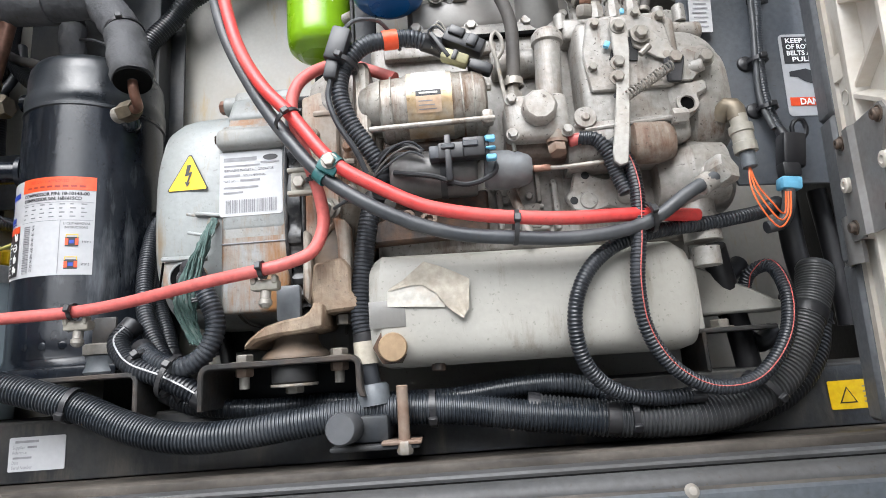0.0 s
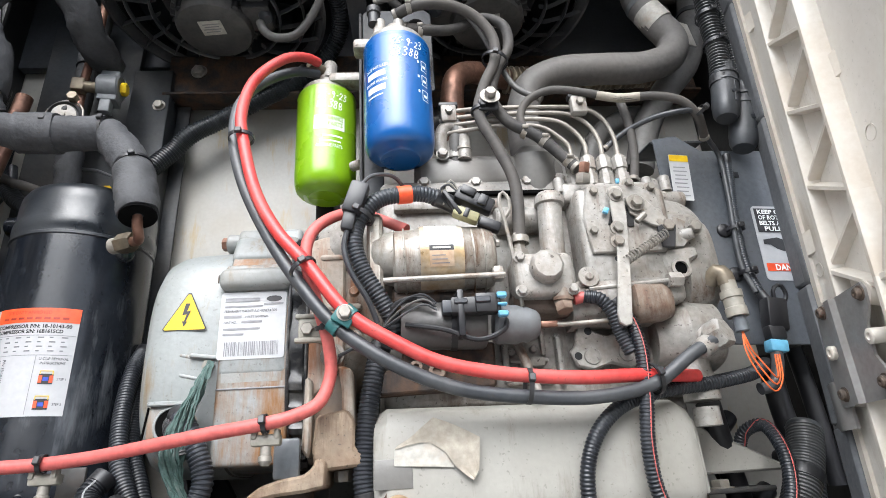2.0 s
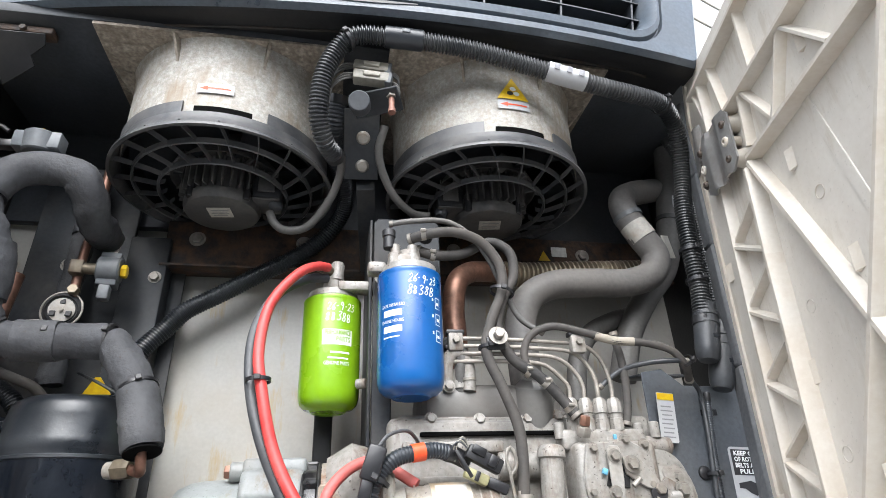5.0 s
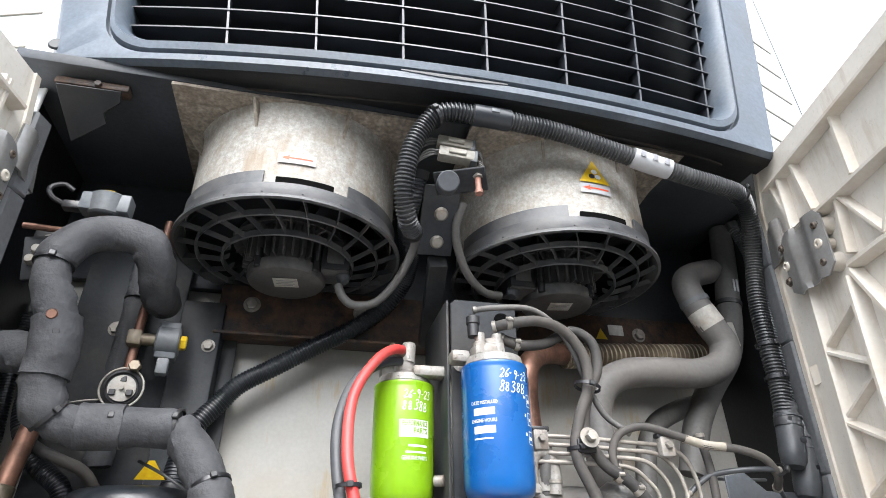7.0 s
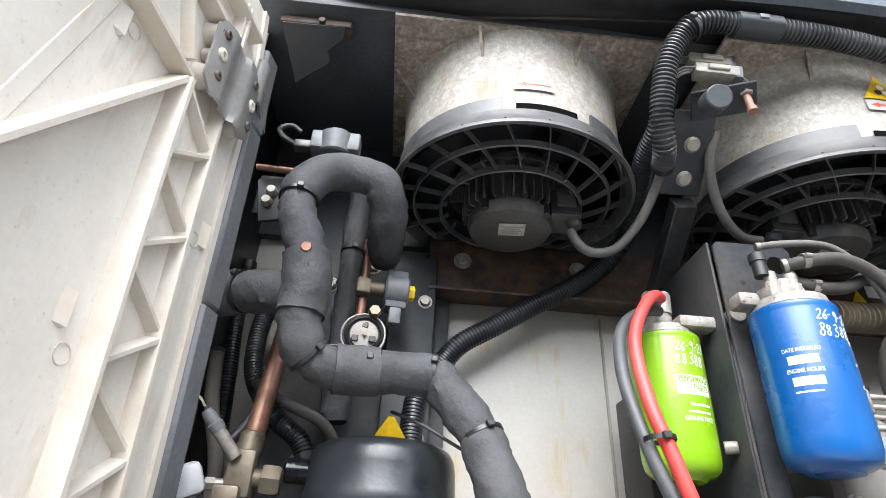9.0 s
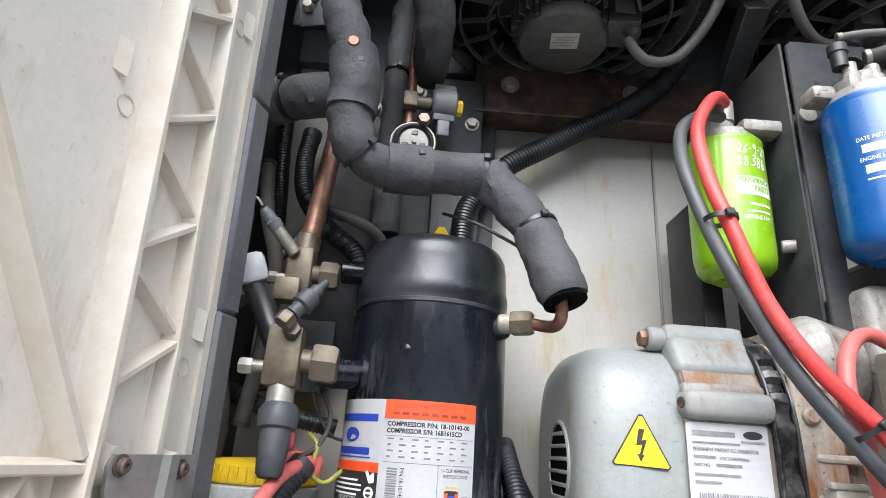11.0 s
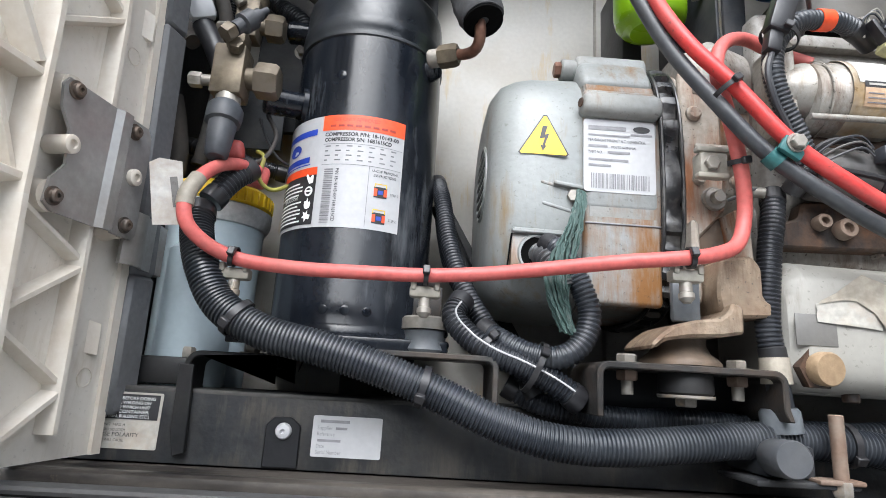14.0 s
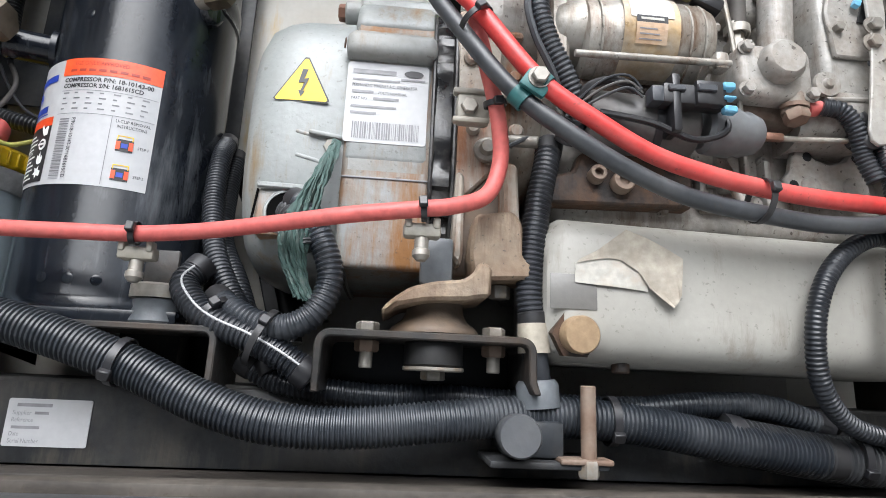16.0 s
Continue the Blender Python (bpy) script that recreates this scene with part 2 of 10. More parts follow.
M_PAPER = mat("label_paper", (0.40, 0.405, 0.415), 0.45, var=0.05, stain=(0.46, 0.45, 0.44), amount=0.2, stain_scale=20, spread=0.3, bump=0.0, fine=0.10)
M_TAG = mat("grubby_tag_paper", (0.40, 0.39, 0.37), 0.55, var=0.1, stain=(0.26, 0.19, 0.12), amount=0.33, stain_scale=26, spread=0.3, bump=0.1)
M_PAPEROLD = mat("old_label_paper", (0.4, 0.384, 0.344), 0.5, var=0.12, stain=(0.38, 0.31, 0.24), amount=0.3, stain_scale=30, spread=0.2, bump=0.05)
M_SILVER = mat("silver_label", (0.48, 0.475, 0.45), 0.4, 0.15, var=0.05, bump=0.02)
M_INK = mat("black_ink", (0.02, 0.02, 0.022), 0.5, var=0.1, bump=0.0)
M_INKG = mat("grey_ink", (0.20, 0.20, 0.21), 0.5, var=0.1, bump=0.0)
M_INKBLUE = mat("blue_ink", (0.02, 0.05, 0.35), 0.5, var=0.1, bump=0.0)
M_DULLRED = mat("dark_red_ink", (0.30, 0.03, 0.015), 0.5, var=0.1, bump=0.0)
M_SIGNRED = mat("sign_red", (0.72, 0.075, 0.018), 0.45, var=0.06, bump=0.0)
M_SIGNYEL = mat("sign_yellow", (0.66, 0.43, 0.006), 0.4, var=0.05, bump=0.0)
M_WHITEINK = mat("white_ink", (0.80, 0.82, 0.80), 0.5, var=0.03, bump=0.0)
M_BLUECAN = mat("rope_green", (0.045, 0.085, 0.075), 0.8, var=0.35, scale=60, stain=(0.12, 0.14, 0.13), amount=0.35, stain_scale=60)
M_GROUND = mat("yard_concrete", (0.40, 0.395, 0.375), 0.8, var=0.2, scale=0.6, grain=30, stain=(0.25, 0.24, 0.23), amount=0.35, stain_scale=0.5, spread=0.3)
M_LIGHTBLOCK = mat("light_block_grey", (0.13, 0.135, 0.14), 0.6, var=0.15, scale=0.8, grain=20)
M_COLLAR = mat("pale_grey_moulding", (0.46, 0.47, 0.46), 0.45, var=0.08, stain=(0.30, 0.29, 0.26), amount=0.25, stain_scale=14, spread=0.3)
M_BOOT = mat("dusty_boot_plastic", (0.038, 0.041, 0.046), 0.42, var=0.2, stain=(0.085, 0.085, 0.085), amount=0.33, stain_scale=10, spread=0.35)
M_RUSTRED = mat("red_rust_run", (0.235, 0.205, 0.170), 0.6, var=0.2, scale=30, stain=(0.125, 0.052, 0.024), amount=0.48, stain_scale=34, spread=0.3, bump=0.35, drip=(0.10, 0.042, 0.02), drip_amount=0.4, speck=0.6)
M_OILRUST = mat("oily_rust", (0.16, 0.130, 0.105), 0.35, var=0.3, scale=36, stain=(0.050, 0.024, 0.015), amount=0.66, stain_scale=38, spread=0.3, stain_rough=0.35, bump=0.35, drip=(0.08, 0.03, 0.015), drip_amount=0.4, speck=0.6)
M_TEAL = mat("teal_rubber", (0.02, 0.10, 0.10), 0.5, var=0.2)
M_ORANGE = mat("orange_wire", (0.70, 0.13, 0.03), 0.45, var=0.1, bump=0.0)
M_WIREYG = mat("yellow_green_wire", (0.25, 0.24, 0.05), 0.5, var=0.2, bump=0.0)
M_RUBEDGE = mat("door_seal_rubber", (0.1125, 0.117, 0.123), 0.6, var=0.15, stain=(0.12, 0.115, 0.11), amount=0.3, spread=0.3, bump=0.3)
M_GUARD = mat("fan_guard_plastic", (0.052, 0.051, 0.051), 0.4, var=0.3, stain=(0.12, 0.11, 0.10), amount=0.35, stain_scale=25, spread=0.3, speck=0.4)
M_BAND = mat("guard_band_plastic", (0.058, 0.060, 0.064), 0.34, var=0.3, stain=(0.13, 0.12, 0.11), amount=0.32, stain_scale=18, spread=0.3, speck=0.4)
M_BRKT = mat("bracket_steel", (0.042, 0.041, 0.040), 0.42, 0.2, var=0.3, stain=(0.085, 0.058, 0.040), amount=0.34, stain_scale=14, spread=0.25, bump=0.25, spec=0.22)
M_GENCOVER = mat("generator_cover_grey", (0.238, 0.252, 0.248), 0.40, var=0.06, stain=(0.24, 0.23, 0.20), amount=0.18, stain_scale=7, spread=0.35, bump=0.2, drip=(0.20, 0.15, 0.09), drip_amount=0.26, speck=0.35, fine=0.14)
M_COMPTOP = mat("dusty_compressor_top", (0.0126, 0.0154, 0.0196), 0.30, var=0.3, stain=(0.055, 0.058, 0.062), amount=0.3, stain_scale=9, spread=0.35, bump=0.15, speck=0.4)
M_LEVER = mat("worn_lever_steel", (0.32, 0.305, 0.28), 0.45, 0.15, var=0.16, stain=(0.24, 0.195, 0.15), amount=0.33, stain_scale=25, spread=0.3, bump=0.08, speck=0.5)
M_CONE = mat("rusted_mount_metal", (0.085, 0.07, 0.058), 0.5, 0.2, var=0.3, stain=(0.17, 0.11, 0.065), amount=0.45, stain_scale=18, spread=0.3, bump=0.25)
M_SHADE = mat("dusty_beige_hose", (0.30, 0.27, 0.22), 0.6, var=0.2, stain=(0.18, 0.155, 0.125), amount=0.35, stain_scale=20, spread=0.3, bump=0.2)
M_FOOT = mat("rusted_foot_casting", (0.245, 0.192, 0.137), 0.6, var=0.2, scale=26, stain=(0.135, 0.070, 0.034), amount=0.44, stain_scale=20, spread=0.3, bump=0.45, drip=(0.08, 0.042, 0.024), drip_amount=0.42, speck=0.8)
M_CAP = mat("dark_cap_plastic", (0.034, 0.038, 0.045), 0.45, var=0.2, stain=(0.09, 0.09, 0.09), amount=0.3, stain_scale=14, spread=0.35)
M_PLUGB = mat("tan_plug_metal", (0.32, 0.23, 0.14), 0.5, 0.3, var=0.2, stain=(0.18, 0.11, 0.06), amount=0.35, stain_scale=25, spread=0.3)
M_ROD = mat("rusty_rod", (0.16, 0.105, 0.075), 0.6, 0.2, var=0.25, stain=(0.26, 0.22, 0.18), amount=0.35, stain_scale=30, spread=0.3)
M_CONDL = mat("dust_grey_conduit", (0.026, 0.028, 0.031), 0.33, var=0.3, stain=(0.10, 0.098, 0.094), amount=0.34, stain_scale=9, spread=0.35, bump=0.0)
# Near-black laid where gaps and holes lie in shade.
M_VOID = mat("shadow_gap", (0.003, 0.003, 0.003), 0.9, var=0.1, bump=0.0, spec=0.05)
M_ROCKER = mat("rocker_cover_grey", (0.165, 0.16, 0.15), 0.38, 0.1, var=0.1, stain=(0.11, 0.095, 0.08), amount=0.3, stain_scale=9, spread=0.35, bump=0.12, fine=0.15)
M_DUSTRAIL = mat("dusty_rail_top", (0.060, 0.058, 0.055), 0.55, var=0.3, stain=(0.014, 0.0135, 0.013), amount=0.5, stain_scale=6, spread=0.3, bump=0.2, speck=0.6)
M_BOLT = mat("dull_bolt_steel", (0.235, 0.22, 0.195), 0.48, 0.3, var=0.2, scale=40, stain=(0.14, 0.10, 0.07), amount=0.3, stain_scale=40, spread=0.3, bump=0.1)
M_START = mat("worn_starter_alloy", (0.31, 0.295, 0.265), 0.42, 0.3, var=0.14, scale=20, stain=(0.17, 0.13, 0.09), amount=0.32, stain_scale=14, spread=0.3, bump=0.25, drip=(0.11, 0.055, 0.025), drip_amount=0.42, speck=0.7)
M_GENRUST = mat("generator_grey_rust_run", (0.238, 0.250, 0.246), 0.42, var=0.07, stain=(0.20, 0.17, 0.13), amount=0.34, stain_scale=8, spread=0.3, bump=0.25, drip=(0.20, 0.095, 0.032), drip_amount=0.58, speck=0.5, fine=0.20)
M_HINGE = mat("hinge_steel", (0.31, 0.305, 0.295), 0.36, 0.45, var=0.14, scale=14, stain=(0.19, 0.155, 0.125), amount=0.24, stain_scale=12, spread=0.3, bump=0.06, fine=0.2)
M_HBOLT = mat("dull_screw_steel", (0.12, 0.10, 0.085), 0.5, 0.5, var=0.25, scale=60, stain=(0.15, 0.08, 0.04), amount=0.35, stain_scale=60, spread=0.3)
M_SEAM = mat("joint_grime", (0.16, 0.155, 0.14), 0.7, var=0.4, scale=60, stain=(0.05, 0.045, 0.04), amount=0.5, stain_scale=50, spread=0.3, bump=0.5)
M_GASKET = mat("crimped_black_rubber", (0.012, 0.012, 0.013), 0.3, var=0.3, stain=(0.10, 0.095, 0.085), amount=0.33, stain_scale=40, spread=0.2, bump=0.2, speck=0.4)

# ---- mesh tools ----


def part(name, bm, material, parent=None, label=""):
    """Links a bmesh as one mesh object under a thing or a part."""
    me = bpy.data.meshes.new(name)
    for f in bm.faces:
        f.smooth = True
    bm.normal_update()
    bm.to_mesh(me)
    bm.free()
    me.set_sharp_from_angle(angle=radians(38))
    ob = new(name, me)
    me.materials.append(material)
    ob.parent = parent
    if label:
        tagged(ob, label)
    return ob


def thing(name, label, category, group="", kind="", at=(0, 0, 0)):
    ob = new(name)
    ob.empty_display_size = 0.02
    ob.location = at
    return tagged(ob, label, category, group, kind)


def merge(*bms):
    out = bmesh.new()
    for b in bms:
        me = bpy.data.meshes.new("tmp")
        b.to_mesh(me)
        out.from_mesh(me)
        bpy.data.meshes.remove(me)
        b.free()
    return out


def box(c, s, bevel=0.002, m=None, seg=2):
    """A bevelled box with middle c and sizes s."""
    bm = bmesh.new()
    bmesh.ops.create_cube(bm, size=1)
    bmesh.ops.scale(bm, vec=s, verts=bm.verts)
    if bevel:
        bmesh.ops.bevel(bm, geom=bm.edges[:], offset=min(bevel, min(s) * 0.45), segments=seg, affect="EDGES", profile=0.5)
    if m is not None:
        bmesh.ops.transform(bm, matrix=m, verts=bm.verts)
    bmesh.ops.translate(bm, vec=c, verts=bm.verts)
    return bm


def aim(d):
    return Vector(d).to_track_quat("Z", "Y").to_matrix().to_4x4()


def lathe(profile, base=(0, 0, 0), axis=(0, 0, 1), n=32):
    """A turned form: profile of (radius, height) along the axis from base."""
    bm = bmesh.new()
    rings = []
    for r, h in profile:
        if r < 1e-6:
            rings.append([bm.verts.new((0, 0, h))])
        else:
            rings.append([bm.verts.new((r * math.cos(2 * math.pi * k / n), r * math.sin(2 * math.pi * k / n), h)) for k in range(n)])
    for a, b in zip(rings, rings[1:]):
        if len(a) == 1 and len(b) == 1:
            continue
        for k in range(n):
            q = (k + 1) % n
            if len(a) == 1:
                bm.faces.new((a[0], b[k], b[q]))
            elif len(b) == 1:
                bm.faces.new((a[k], b[0], a[q]))
            else:
                bm.faces.new((a[k], a[q], b[q], b[k]))
    bmesh.ops.recalc_face_normals(bm, faces=bm.faces)
    bmesh.ops.transform(bm, matrix=Matrix.Translation(base) @ aim(axis), verts=bm.verts)
    return bm


def rod(a, b, r, n=16, bevel=0.15):
    """A round bar from a to b with softened ends."""
    a, b = Vector(a), Vector(b)
    h = (b - a).length
    e = min(r * bevel, h * 0.3)
    return lathe([(0, 0), (r - e, 0), (r, e), (r, h - e), (r - e, h), (0, h)], a, b - a, n)


def hexagon(c, axis, r, h, washer=0.0):
    """A hexagon head that starts at c and rises along the axis, with an optional washer under it."""
    a = Vector(axis).normalized()
    head = lathe([(0, 0), (r * 0.93, 0), (r, h * 0.12), (r, h * 0.82), (r * 0.86, h), (0, h)], Vector(c) + a * (washer and 0.0015), a, 6)
    if washer:
        return merge(lathe([(0, 0), (washer, 0), (washer, 0.0015), (0, 0.0015)], c, a, 20), head)
    return head


def smooth_path(pts, step):
    """Even steps along a smooth line through the points."""
    P = [Vector(p) for p in pts]
    P = [P[0] * 2 - P[1]] + P + [P[-1] * 2 - P[-2]]
    fine = []
    for i in range(1, len(P) - 2):
        p0, p1, p2, p3 = P[i - 1:i + 3]
        t0 = 0.0
        t1 = t0 + max((p1 - p0).length, 1e-5) ** 0.5
        t2 = t1 + max((p2 - p1).length, 1e-5) ** 0.5
        t3 = t2 + max((p3 - p2).length, 1e-5) ** 0.5
        for k in range(24):
            t = t1 + (t2 - t1) * k / 24
            a1 = p0 * ((t1 - t) / (t1 - t0)) + p1 * ((t - t0) / (t1 - t0))
            a2 = p1 * ((t2 - t) / (t2 - t1)) + p2 * ((t - t1) / (t2 - t1))
            a3 = p2 * ((t3 - t) / (t3 - t2)) + p3 * ((t - t2) / (t3 - t2))
            b1 = a1 * ((t2 - t) / (t2 - t0)) + a2 * ((t - t0) / (t2 - t0))
            b2 = a2 * ((t3 - t) / (t3 - t1)) + a3 * ((t - t1) / (t3 - t1))
            fine.append(b1 * ((t2 - t) / (t2 - t1)) + b2 * ((t - t1) / (t2 - t1)))
    fine.append(P[-2])
    out, carry = [fine[0]], 0.0
    for a, b in zip(fine, fine[1:]):
        d = (b - a).length
        s = step - carry
        while s <= d and d > 0:
            out.append(a.lerp(b, s / d))
            s += step
        carry = (carry + d) % step if d else carry
    if (out[-1] - fine[-1]).length > step * 0.3:
        out.append(fine[-1])
    return out


def sweep(path, radius, n=14, caps=True):
    """A tube along the points; radius is a number or a function of the point's index."""
    bm = bmesh.new()
    rings = []
    up = None
    for i, p in enumerate(path):
        d = (path[min(i + 1, len(path) - 1)] - path[max(i - 1, 0)]).normalized()
        if up is None:
            up = Vector((0.3, 0.2, 1)).cross(d).normalized()
        up = (up - d * up.dot(d)).normalized()
        side = d.cross(up)
        r = radius(i) if callable(radius) else radius
        rings.append([bm.verts.new(p + (up * math.cos(2 * math.pi * k / n) + side * math.sin(2 * math.pi * k / n)) * r) for k in range(n)])
    for a, b in zip(rings, rings[1:]):
        for k in range(n):
            q = (k + 1) % n
            bm.faces.new((a[k], a[q], b[q], b[k]))
    if caps:
        bm.faces.new(rings[0][::-1])
        bm.faces.new(rings[-1])
    bmesh.ops.recalc_face_normals(bm, faces=bm.faces)
    return bm


def tube(pts, r, n=14, step=0.006):
    return sweep(smooth_path(pts, step), r, n)


def corrugated(pts, r, pitch=0.005, depth=0.12, n=16):
    """A ribbed conduit: rings of pitch along the line."""
    path = smooth_path(pts, pitch / 4)
    wave = (1.0, 1.0, 1 - depth, 1 - depth)
    return sweep(path, lambda i: r * wave[i % 4], n)


def plate(outline, thick, m=None, bevel=0.0015, holes=()):
    """A flat plate from an outline in (x, z), thick along y from 0 to -thick."""
    bm = bmesh.new()
    vs = [bm.verts.new((x, 0, z)) for x, z in outline]
    f = bm.faces.new(vs)
    bmesh.ops.recalc_face_normals(bm, faces=bm.faces)
    ext = bmesh.ops.extrude_face_region(bm, geom=[f])
    bmesh.ops.translate(bm, vec=(0, -thick, 0), verts=[v for v in ext["geom"] if isinstance(v, bmesh.types.BMVert)])
    bmesh.ops.recalc_face_normals(bm, faces=bm.faces)
    if bevel:
        bmesh.ops.bevel(bm, geom=bm.edges[:], offset=min(bevel, thick * 0.4), segments=1, affect="EDGES")
    if m is not None:
        bmesh.ops.transform(bm, matrix=m, verts=bm.verts)
    return bm


def rounded(w, h, r, n=5):
    """Outline of a rounded rectangle about the origin."""
    out = []
    for cx, cz, a0 in ((w / 2 - r, h / 2 - r, 0), (-w / 2 + r, h / 2 - r, 90), (-w / 2 + r, -h / 2 + r, 180), (w / 2 - r, -h / 2 + r, 270)):
        for k in range(n + 1):
            a = radians(a0 + 90 * k / n)
            out.append((cx + r * math.cos(a), cz + r * math.sin(a)))
    return out


def bar(a, b, w, d, up=(0, -1, 0), bevel=0.0015):
    """A flat bar from a to b, w wide across and d deep along up, with its foot on the line."""
    a, b = Vector(a), Vector(b)
    x = (b - a).normalized()
    y = (Vector(up) - x * Vector(up).dot(x)).normalized()
    z = x.cross(y)
    m = Matrix((x, y, z)).transposed().to_4x4()
    L = (b - a).length
    bm = box((L / 2, d / 2, 0), (L, d, w), bevel, seg=1)
    bmesh.ops.transform(bm, matrix=Matrix.Translation(a) @ m, verts=bm.verts)
    return bm


def move(bm, m):
    bmesh.ops.transform(bm, matrix=m, verts=bm.verts)
    return bm


def text_mesh(txt, size, m, parent, material, name="lettering", width=None, bold=0.0, align="LEFT"):
    """Flat lettering in the built-in font, laid by the pose m (reading along its x, upright along its y)."""
    cu = bpy.data.curves.new(name, "FONT")
    cu.body, cu.size, cu.offset, cu.resolution_u = txt, size, bold, 2
    cu.align_x = align
    tmp = bpy.data.objects.new("tmp_text", cu)
    scene.collection.objects.link(tmp)
    bpy.context.view_layer.update()
    me = bpy.data.meshes.new_from_object(tmp.evaluated_get(bpy.context.evaluated_depsgraph_get()))
    bpy.data.objects.remove(tmp)
    if width:
        xs = [v.co.x for v in me.vertices]
        k = width / max(1e-6, max(xs) - min(xs))
        me.transform(Matrix.Diagonal((k, 1, 1, 1)))
    me.transform(m)
    me.name = name
    me.materials.clear()
    me.materials.append(material)
    ob = new(name, me)
    ob.parent = parent
    return ob


def flat(x0, z0, x1, z1, m, lift=0.0):
    """A thin printed patch on a label, in the label's own (x, y) plane."""
    bm = bmesh.new()
    vs = [bm.verts.new((x, z, lift)) for x, z in ((x0, z0), (x1, z0), (x1, z1), (x0, z1))]
    bm.faces.new(vs)
    return move(bm, m)


def facing(x, y, z, rz=0.0, rx=0.0, ry=0.0):
    """Pose of a label that stands upright and faces the open front (-y), turned by rz about the vertical."""
    return Matrix.Translation((x, y, z)) @ Euler((0, 0, radians(rz))).to_matrix().to_4x4() @ Euler((radians(90 + rx), 0, 0)).to_matrix().to_4x4() @ Euler((0, 0, radians(ry))).to_matrix().to_4x4()


def cable_tie(parent_name, c, d, r, label="black nylon cable tie round the cables", w=0.005, head=(0, -1, 0.3)):
    """A cable tie: a thin band round radius r at c across the direction d, with its square head."""
    root = thing("cable_tie", label, "cable tie", "cable ties")
    a = Vector(d).normalized()
    c = Vector(c)
    bm = lathe([(r, -w / 2), (r + 0.0016, -w / 2), (r + 0.0016, w / 2), (r, w / 2), (r, -w / 2)], c, a, 20)
    part("band", bm, M_PLASTIC, root)
    h = Vector(head)
    h = (h - a * h.dot(a)).normalized()
    m = Matrix((a, h, a.cross(h))).transposed().to_4x4()
    hb = move(box((0, 0, 0), (w * 1.5, 0.006, 0.009), 0.001, seg=1), Matrix.Translation(c + h * (r + 0.003)) @ m)
    part("head", hb, M_PLASTIC, root)
    return root

# ---- setting ----
def channel(x0, x1, z_top, z_left, z_right, y, depth, r=0.010, t=0.006, foot=0.0):
    """A bent strip of steel plate: a level top with rolled corners and two legs, the far one flared at its foot."""
    out, ins = [], []
    for cx, s0, a0 in ((x0 + r, -1, 180), (x1 - r, 1, 90)):
        for k in range(6):
            a = radians(a0 - 18 * k)
            c, sn = math.cos(a), math.sin(a)
            out.append((cx + r * c, z_top - r + r * sn))
            ins.append((cx + (r - t) * c, z_top - r + (r - t) * sn))
    line = [(x0, z_left)] + out + [(x1, z_right + 0.012), (x1 + foot, z_right)]
    back = [(x0 + t, z_left)] + ins + [(x1 - t, z_right + 0.010), (x1 - t + foot, z_right)]
    return plate(line + back[::-1], depth, pose(0, y + depth / 2, 0), 0.0012)


def slab(name, c, s, material, label, category, bevel=0.002, kind="structure"):
    return tagged(part(name, box(c, s, bevel), material), label, category, kind=kind)


ground = part("ground", box((0, 0, -0.05), (900, 900, 0.1), 0), M_GROUND)
tagged(ground, "grey weathered concrete yard under the unit", "ground", kind="structure")

# Unseen wall added behind the camera to block low light and darken reflections.
slab("yard_wall", (0, -6.5, 2.4), (26, 0.3, 5.0), M_LIGHTBLOCK, "unseen dark grey wall added behind the camera to hold back low light", "wall")
slab("wall_back", (-0.02, 1.015, 2.4), (1.64, 0.03, 1.4), M_CREAM, "cream insulated bulkhead panel with faint rusty runs", "wall")
slab("panel_seam", (-0.168, 0.9985, 2.36), (0.005, 0.005, 0.72), M_LTPL, "narrow joint strip on the cream bulkhead", "trim")
slab("wall_left", (-0.815, 0.86, 2.44), (0.02, 0.28, 1.24), M_BLACK, "black side panel of the unit housing", "wall")
slab("wall_right", (0.63, 0.86, 2.44), (0.02, 0.28, 1.24), M_BLACK, "black side panel of the unit housing", "wall")
slab("ceiling", (-0.09, 0.825, 3.055), (1.44, 0.37, 0.02), M_DECK, "black fan deck over the machinery", "ceiling")
slab("floor", (-0.09, 0.86, 1.815), (1.44, 0.30, 0.02), M_BLACK, "black grimy base tray under the machinery", "floor")
slab("trailer_body", (0, 4.2, 2.55), (2.55, 6.3, 2.9), M_WHITE, "white insulated trailer body behind the unit", "trailer", 0.02)

slab("lower_back_panel", (0.10, 0.985, 1.94), (0.52, 0.02, 0.22), M_PAN, "pale grimy panel under the machinery", "panel")
slab("upper_back_panel", (-0.09, 0.985, 2.935), (1.44, 0.02, 0.22), M_DECK, "black panel behind the fans", "panel")

# base rail with its upper flange
rail = thing("base_rail", "dark grey stained steel base rail along the front", "rail", kind="structure")
part("web", box((-0.105, 0.7505, 1.866), (1.40, 0.008, 0.072), 0.002), M_RAIL, rail)
part("top_flange", box((-0.105, 0.800, 1.902), (1.40, 0.107, 0.006), 0.002), M_DUSTRAIL, rail)
part("rear_flange", box((-0.105, 0.850, 1.866), (1.40, 0.006, 0.066), 0.002), M_RAIL, rail)

# sill below the rail: a dirty lip, two scuffed strips with a dark joint, a painted shadow line, and the blue-grey face
sill = thing("sill", "grey scuffed metal sill under the base rail", "sill", kind="structure")


